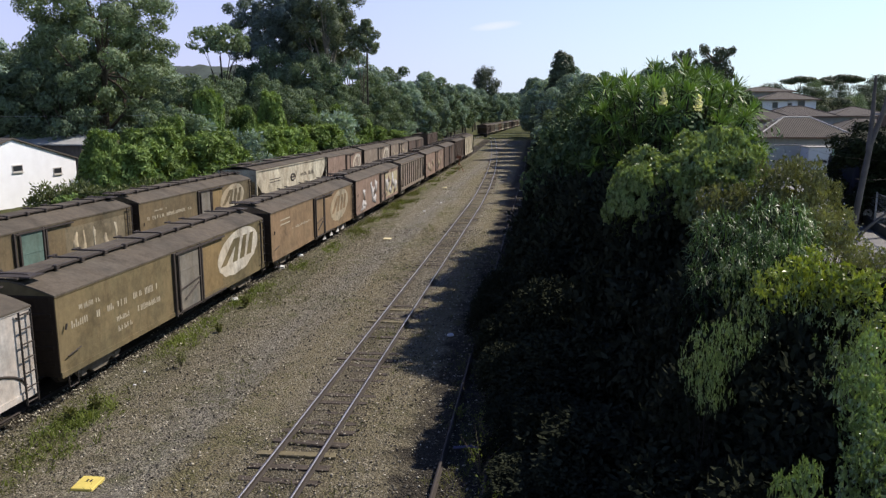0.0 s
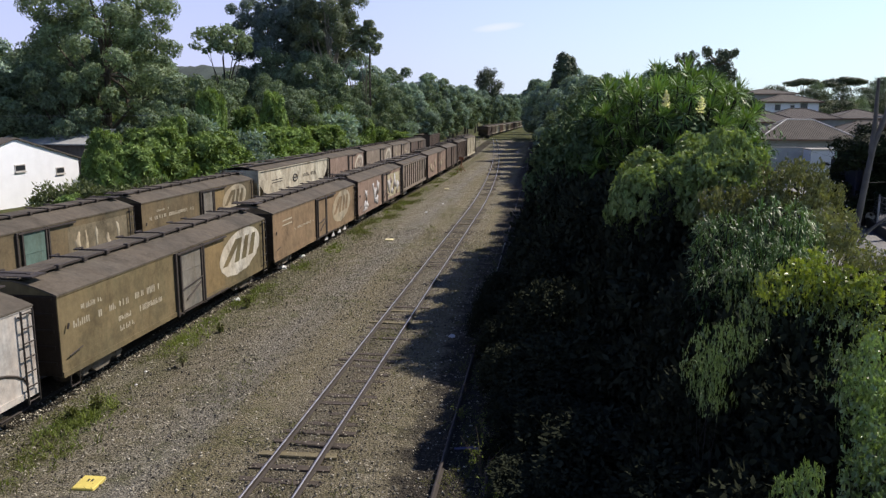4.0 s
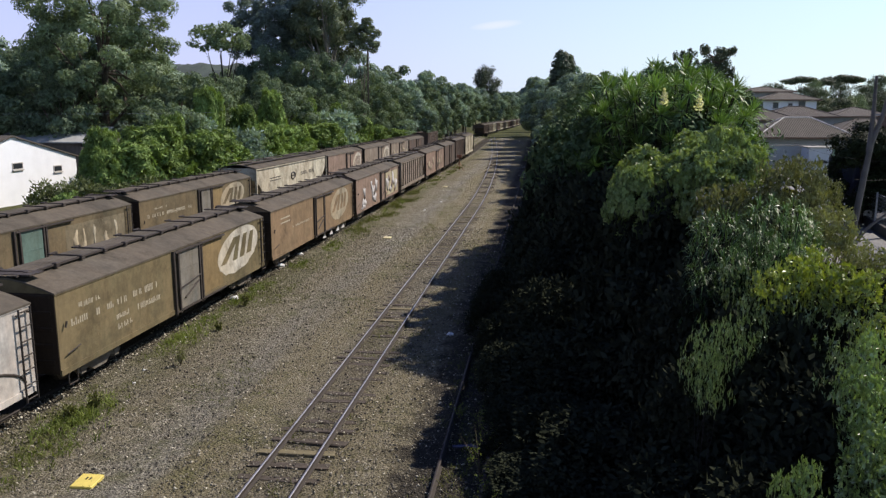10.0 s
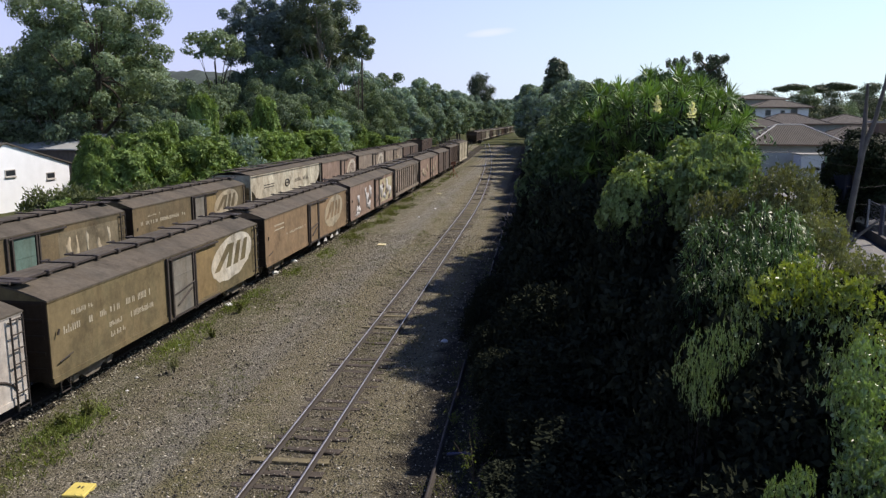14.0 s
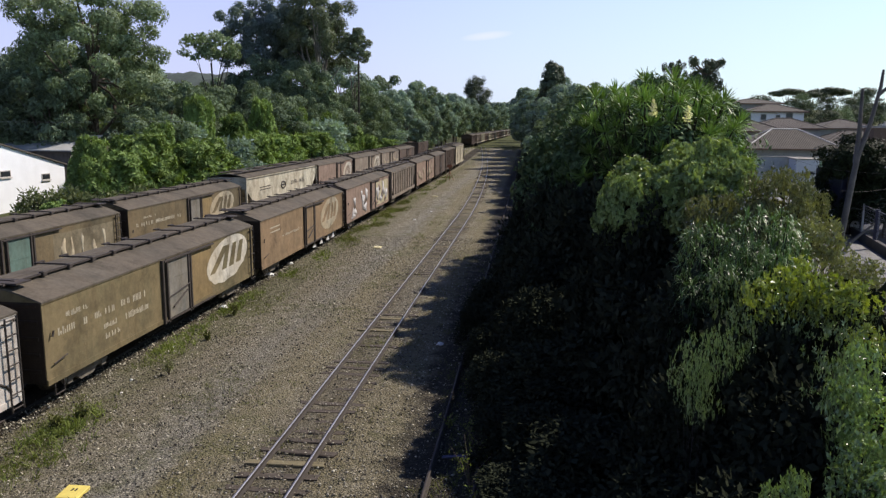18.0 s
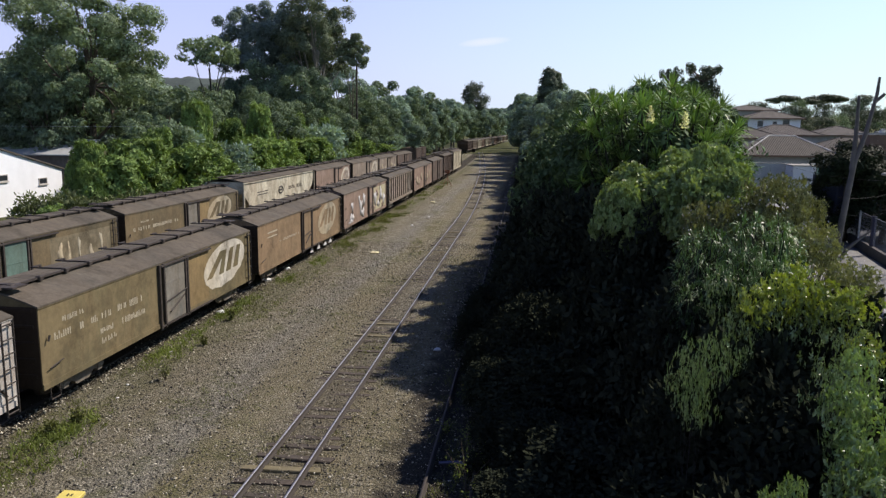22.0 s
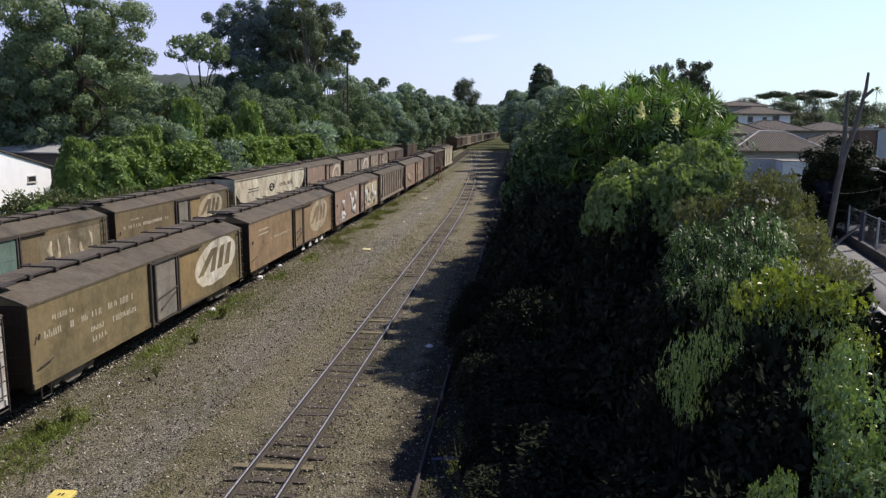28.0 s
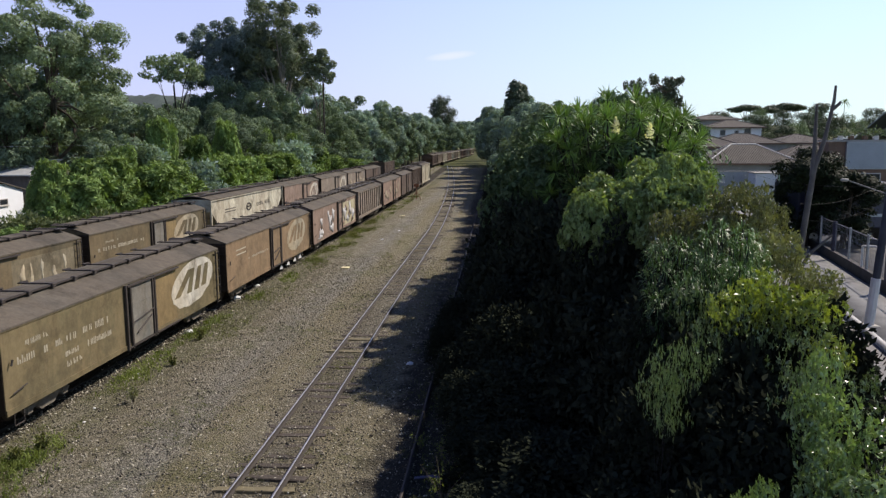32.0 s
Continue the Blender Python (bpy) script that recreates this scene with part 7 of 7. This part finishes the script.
def scatter_stones():
    """Loose stones on the gravel, as one spread."""
    rng = np.random.default_rng(7)
    n = 48000
    y = 9 + 42 * rng.uniform(size=n) ** 1.6
    x = rng.uniform(-12.6, -0.5, n)
    s = 0.012 + 0.034 * rng.uniform(size=n) ** 2.4
    k = 5000
    x[:k] = -13.1 + 0.25 * rng.normal(size=k)
    y[:k] = 12 + 48 * rng.uniform(size=k) ** 1.3
    s[:k] = 0.018 + 0.042 * rng.uniform(size=k) ** 2
    base = np.array([(1, 0, 0), (-0.5, 0.87, 0), (-0.5, -0.87, 0), (0.1, 0.1, 0.75), (-0.2, -0.1, -0.6)])
    fs0 = np.array([(0, 1, 3), (1, 2, 3), (2, 0, 3), (1, 0, 4), (2, 1, 4), (0, 2, 4)])
    vs = base[None] * (1 + 0.35 * rng.normal(size=(n, 5, 3)))
    a = rng.uniform(0, 6.28, n)
    c, sn = np.cos(a), np.sin(a)
    vx = vs[:, :, 0] * c[:, None] - vs[:, :, 1] * sn[:, None]
    vy = vs[:, :, 0] * sn[:, None] + vs[:, :, 1] * c[:, None]
    vs = np.stack([vx, vy, vs[:, :, 2]], 2) * s[:, None, None] + np.stack([x, y, np.full(n, 0.005)], 1)[:, None]
    m, nt, b = mat_nodes("loose_stone")
    g = nt.nodes.new("ShaderNodeNewGeometry")
    nt.links.new(ramp(nt, g.outputs["Random Per Island"], [(0.0, (0.03, 0.028, 0.024)), (0.35, (0.1, 0.091, 0.069)), (0.75, (0.26, 0.238, 0.175)), (1.0, (0.6, 0.56, 0.44))]), b.inputs["Base Color"])
    b.inputs["Roughness"].default_value = 0.9
    ob = raw_part("loose_stones", vs.reshape(-1, 3), (np.arange(n)[:, None, None] * 5 + fs0[None]).reshape(-1, 3), m)
    tagged(ob, "loose grey stones strewn over the gravel", "stones", kind="stuff")


scatter_stones()


def scatter_grass():
    """Thin grass and weeds: along the wagons, beside the track, in patches."""
    rng = np.random.default_rng(8)
    pos = []
    def band(xa, xb, ya, yb, n, patch=0.0, power=1.3):
        k = 0
        while k < n:
            y = ya + (yb - ya) * rng.uniform() ** power
            x = rng.uniform(xa, xb)
            if noise.noise((x * 0.5, y * 0.28, 9.0)) > patch:
                pos.append((x, y))
            k += 1
    band(-12.7, -10.7, 12, 75, 6500, 0.02)
    band(-12.9, -11.3, 45, 115, 4200, 0.08, 1.0)
    band(-10.9, -6.4, 10, 60, 3800, 0.22)
    band(-6.4, -4.4, 9, 50, 1500, 0.15)
    band(-4.4, -1.0, 9, 50, 2600, 0.0)
    band(-2.4, -0.4, 10, 40, 2200, -0.3)
    band(-26, -16, 130, 220, 3000, -0.3, 1.0)
    pos = np.array(pos)
    n = len(pos)
    per = 5
    o = np.repeat(np.column_stack([pos, np.full(n, 0.0)]), per, 0)
    o[:, :2] += rng.normal(size=(n * per, 2)) * 0.07
    o[:, 2] = [ground_z(x, y) - 0.02 for x, y in o[:, :2]]
    w = unit(np.column_stack([rng.normal(size=(n * per, 2)) * 0.7, np.ones(n * per)]))
    hgt = np.repeat(0.06 + 0.2 * rng.uniform(size=n) ** 3 + np.where(pos[:, 1] > 48, 0.12, 0.0) * (pos[:, 0] < -11), per)
    v, f = blades(o, w * (hgt / 0.2)[:, None], 0.2, 0.009, 0.3, rng, 2)
    tagged(raw_part("grass", v, f, L_GRASS), "thin yellow-green grass and weeds", "grass", kind="stuff")

    # lush tufts here and there along the wagons
    pos = []
    for x, y, r, k in ((-11.55, 17.2, 0.45, 150), (-11.9, 16.6, 0.3, 60), (-11.2, 15.2, 0.6, 70), (-12.3, 23.9, 0.6, 130), (-12.4, 26.2, 0.4, 60), (-12.4, 29.2, 0.5, 90), (-12.5, 31.8, 0.5, 90), (-12.2, 37.0, 0.4, 50), (-12.0, 42.3, 0.6, 90), (-12.0, 48.8, 0.6, 70), (-12.1, 54.0, 0.5, 50), (-12.1, 59.4, 0.7, 90), (-12.0, 65.4, 0.6, 90), (-12.2, 78.4, 0.8, 80), (-12.2, 88.0, 1.0, 90), (-12.3, 100.0, 1.0, 90), (-18.0, 185.0, 3.0, 300), (-20.0, 170.0, 2.5, 300)):
        pos += [(x + 0.6 * r * rng.normal(), y + 1.5 * r * rng.normal()) for _ in range(k if y < 44 or y > 150 else k // 2)]
    pos = np.array([p for p in pos if p[0] > -12.75 or p[1] > 150])
    o = np.repeat(np.column_stack([pos, np.zeros(len(pos))]), 6, 0)
    o[:, :2] += rng.normal(size=(len(o), 2)) * 0.05
    o[:, 2] = [ground_z(x, y) - 0.02 for x, y in o[:, :2]]
    w = unit(np.column_stack([rng.normal(size=(len(o), 2)) * 0.6, np.ones(len(o))]))
    v, f = blades(o, w * np.repeat(rng.uniform(0.5, 1.5, len(pos)), 6)[:, None], 0.24, 0.014, 0.35, rng, 2)
    tagged(raw_part("grass_tufts", v, f, L_WEED), "lush bright green tufts of grass beside the wagons", "grass", kind="stuff")


scatter_grass()


def weed(x, y, h, n, seed, material, label, leaf=0.12):
    rng = np.random.default_rng(seed)
    t = empty("weed_plant", pose(x, y, ground_z(x, y)), label, "weed", "weeds")
    stems, pts = [], []
    for k in range(n):
        a = rng.uniform(0, 6.28)
        tip = np.array([math.cos(a) * h * 0.45 * rng.uniform(0.2, 1), math.sin(a) * h * 0.45 * rng.uniform(0.2, 1), h * rng.uniform(0.6, 1.0)])
        v, f = tube([(0, 0, -0.03), tip * np.array([0.4, 0.4, 0.55]), tip], (0.012, 0.009, 0.004), 4)
        raw_part("stem", v, f, M_BARK, t)
        q = rng.uniform(0.3, 1.0, 16)[:, None]
        pts.append(tip * q + rng.normal(size=(16, 3)) * 0.05 * h)
    p = np.concatenate(pts)
    v, f = leaves(p, unit(rng.normal(size=p.shape)), leaf, 0.4, rng)
    raw_part("foliage", v, f, material, t)


weed(-11.0, 21.2, 0.55, 9, 301, L_OLIVE, "small straggly brown-green weed on the gravel", 0.1)
weed(-11.6, 17.6, 0.4, 12, 302, L_GRASS, "low bright green weed beside the wagons")
weed(-11.9, 16.9, 0.35, 12, 303, L_GRASS, "low bright green weed beside the wagons")
weed(-11.4, 25.0, 0.3, 9, 304, L_GRASS, "low green weed beside the wagons")
weed(-11.8, 28.5, 0.45, 9, 305, L_GRASS, "low green weed beside the wagons")
for k, (x, y, h) in enumerate(((-1.1, 15.2, 1.3), (-1.0, 16.2, 1.1), (-0.9, 14.2, 1.0), (-1.3, 17.6, 0.8), (-1.6, 20.5, 0.9), (-1.5, 22.6, 1.0), (-0.8, 13.2, 0.9), (-1.9, 18.2, 0.5))):
    weed(x, y, h * 0.85, 6, 310 + k, L_WEED, "tall thin weed beside the siding rail", 0.07)
_lm = [simple("crumpled_white_plastic", (0.7, 0.7, 0.68), 0.6, 0, 0.1)]
for k, (x, y, s) in enumerate(((-12.75, 29.6, 0.2), (-13.1, 36.4, 0.26), (-13.1, 39.7, 0.2),  (-11.6, 19.5, 0.05), (-11.9, 20.6, 0.06), (-12.2, 24.0, 0.06), (-9.2, 60, 0.12), (-8.6, 66, 0.12), (-3.0, 25.6, 0.14))):
    rg = random.Random(400 + k)
    bm = bmesh.new()
    bmesh.ops.create_icosphere(bm, subdivisions=2, radius=s)
    for v in bm.verts:
        v.co *= rg.uniform(0.65, 1.15)
        v.co.z = abs(v.co.z) * 0.7 - 0.02
    me = bpy.data.meshes.new("litter")
    bm.to_mesh(me)
    bm.free()
    me.materials.append(_lm[0])
    ob = new("litter", me)
    ob.matrix_basis = pose(x, y, ground_z(x, y) + 0.01)
    tagged(ob, "crumpled piece of white litter on the ground", "litter", "litter")


hs = empty("hose", pose(-1.5, 16.4, 0.04), "short length of blue plastic pipe in the shade", "pipe")
part("tube", rods(((-0.35, 0, 0.02), (0.1, 0.05, 0.05), 0.035), ((0.1, 0.05, 0.05), (0.45, -0.05, 0.02), 0.035), sides=8), simple("blue_plastic", (0.045, 0.05, 0.12), 0.4, 0, 0.1), hs)


def motions():
    """The far train creeps nearer all the while."""
    for wg, y in TRAIN:
        rows = []
        for k in range(5):
            t = 8.0 * k
            yy = y - 1.0 * t
            rows.append((t, pose(line_x(yy), yy, 0.11 + ground_z(line_x(yy), yy), 0, 0, -1.4)))
        walk(wg, rows)


motions()
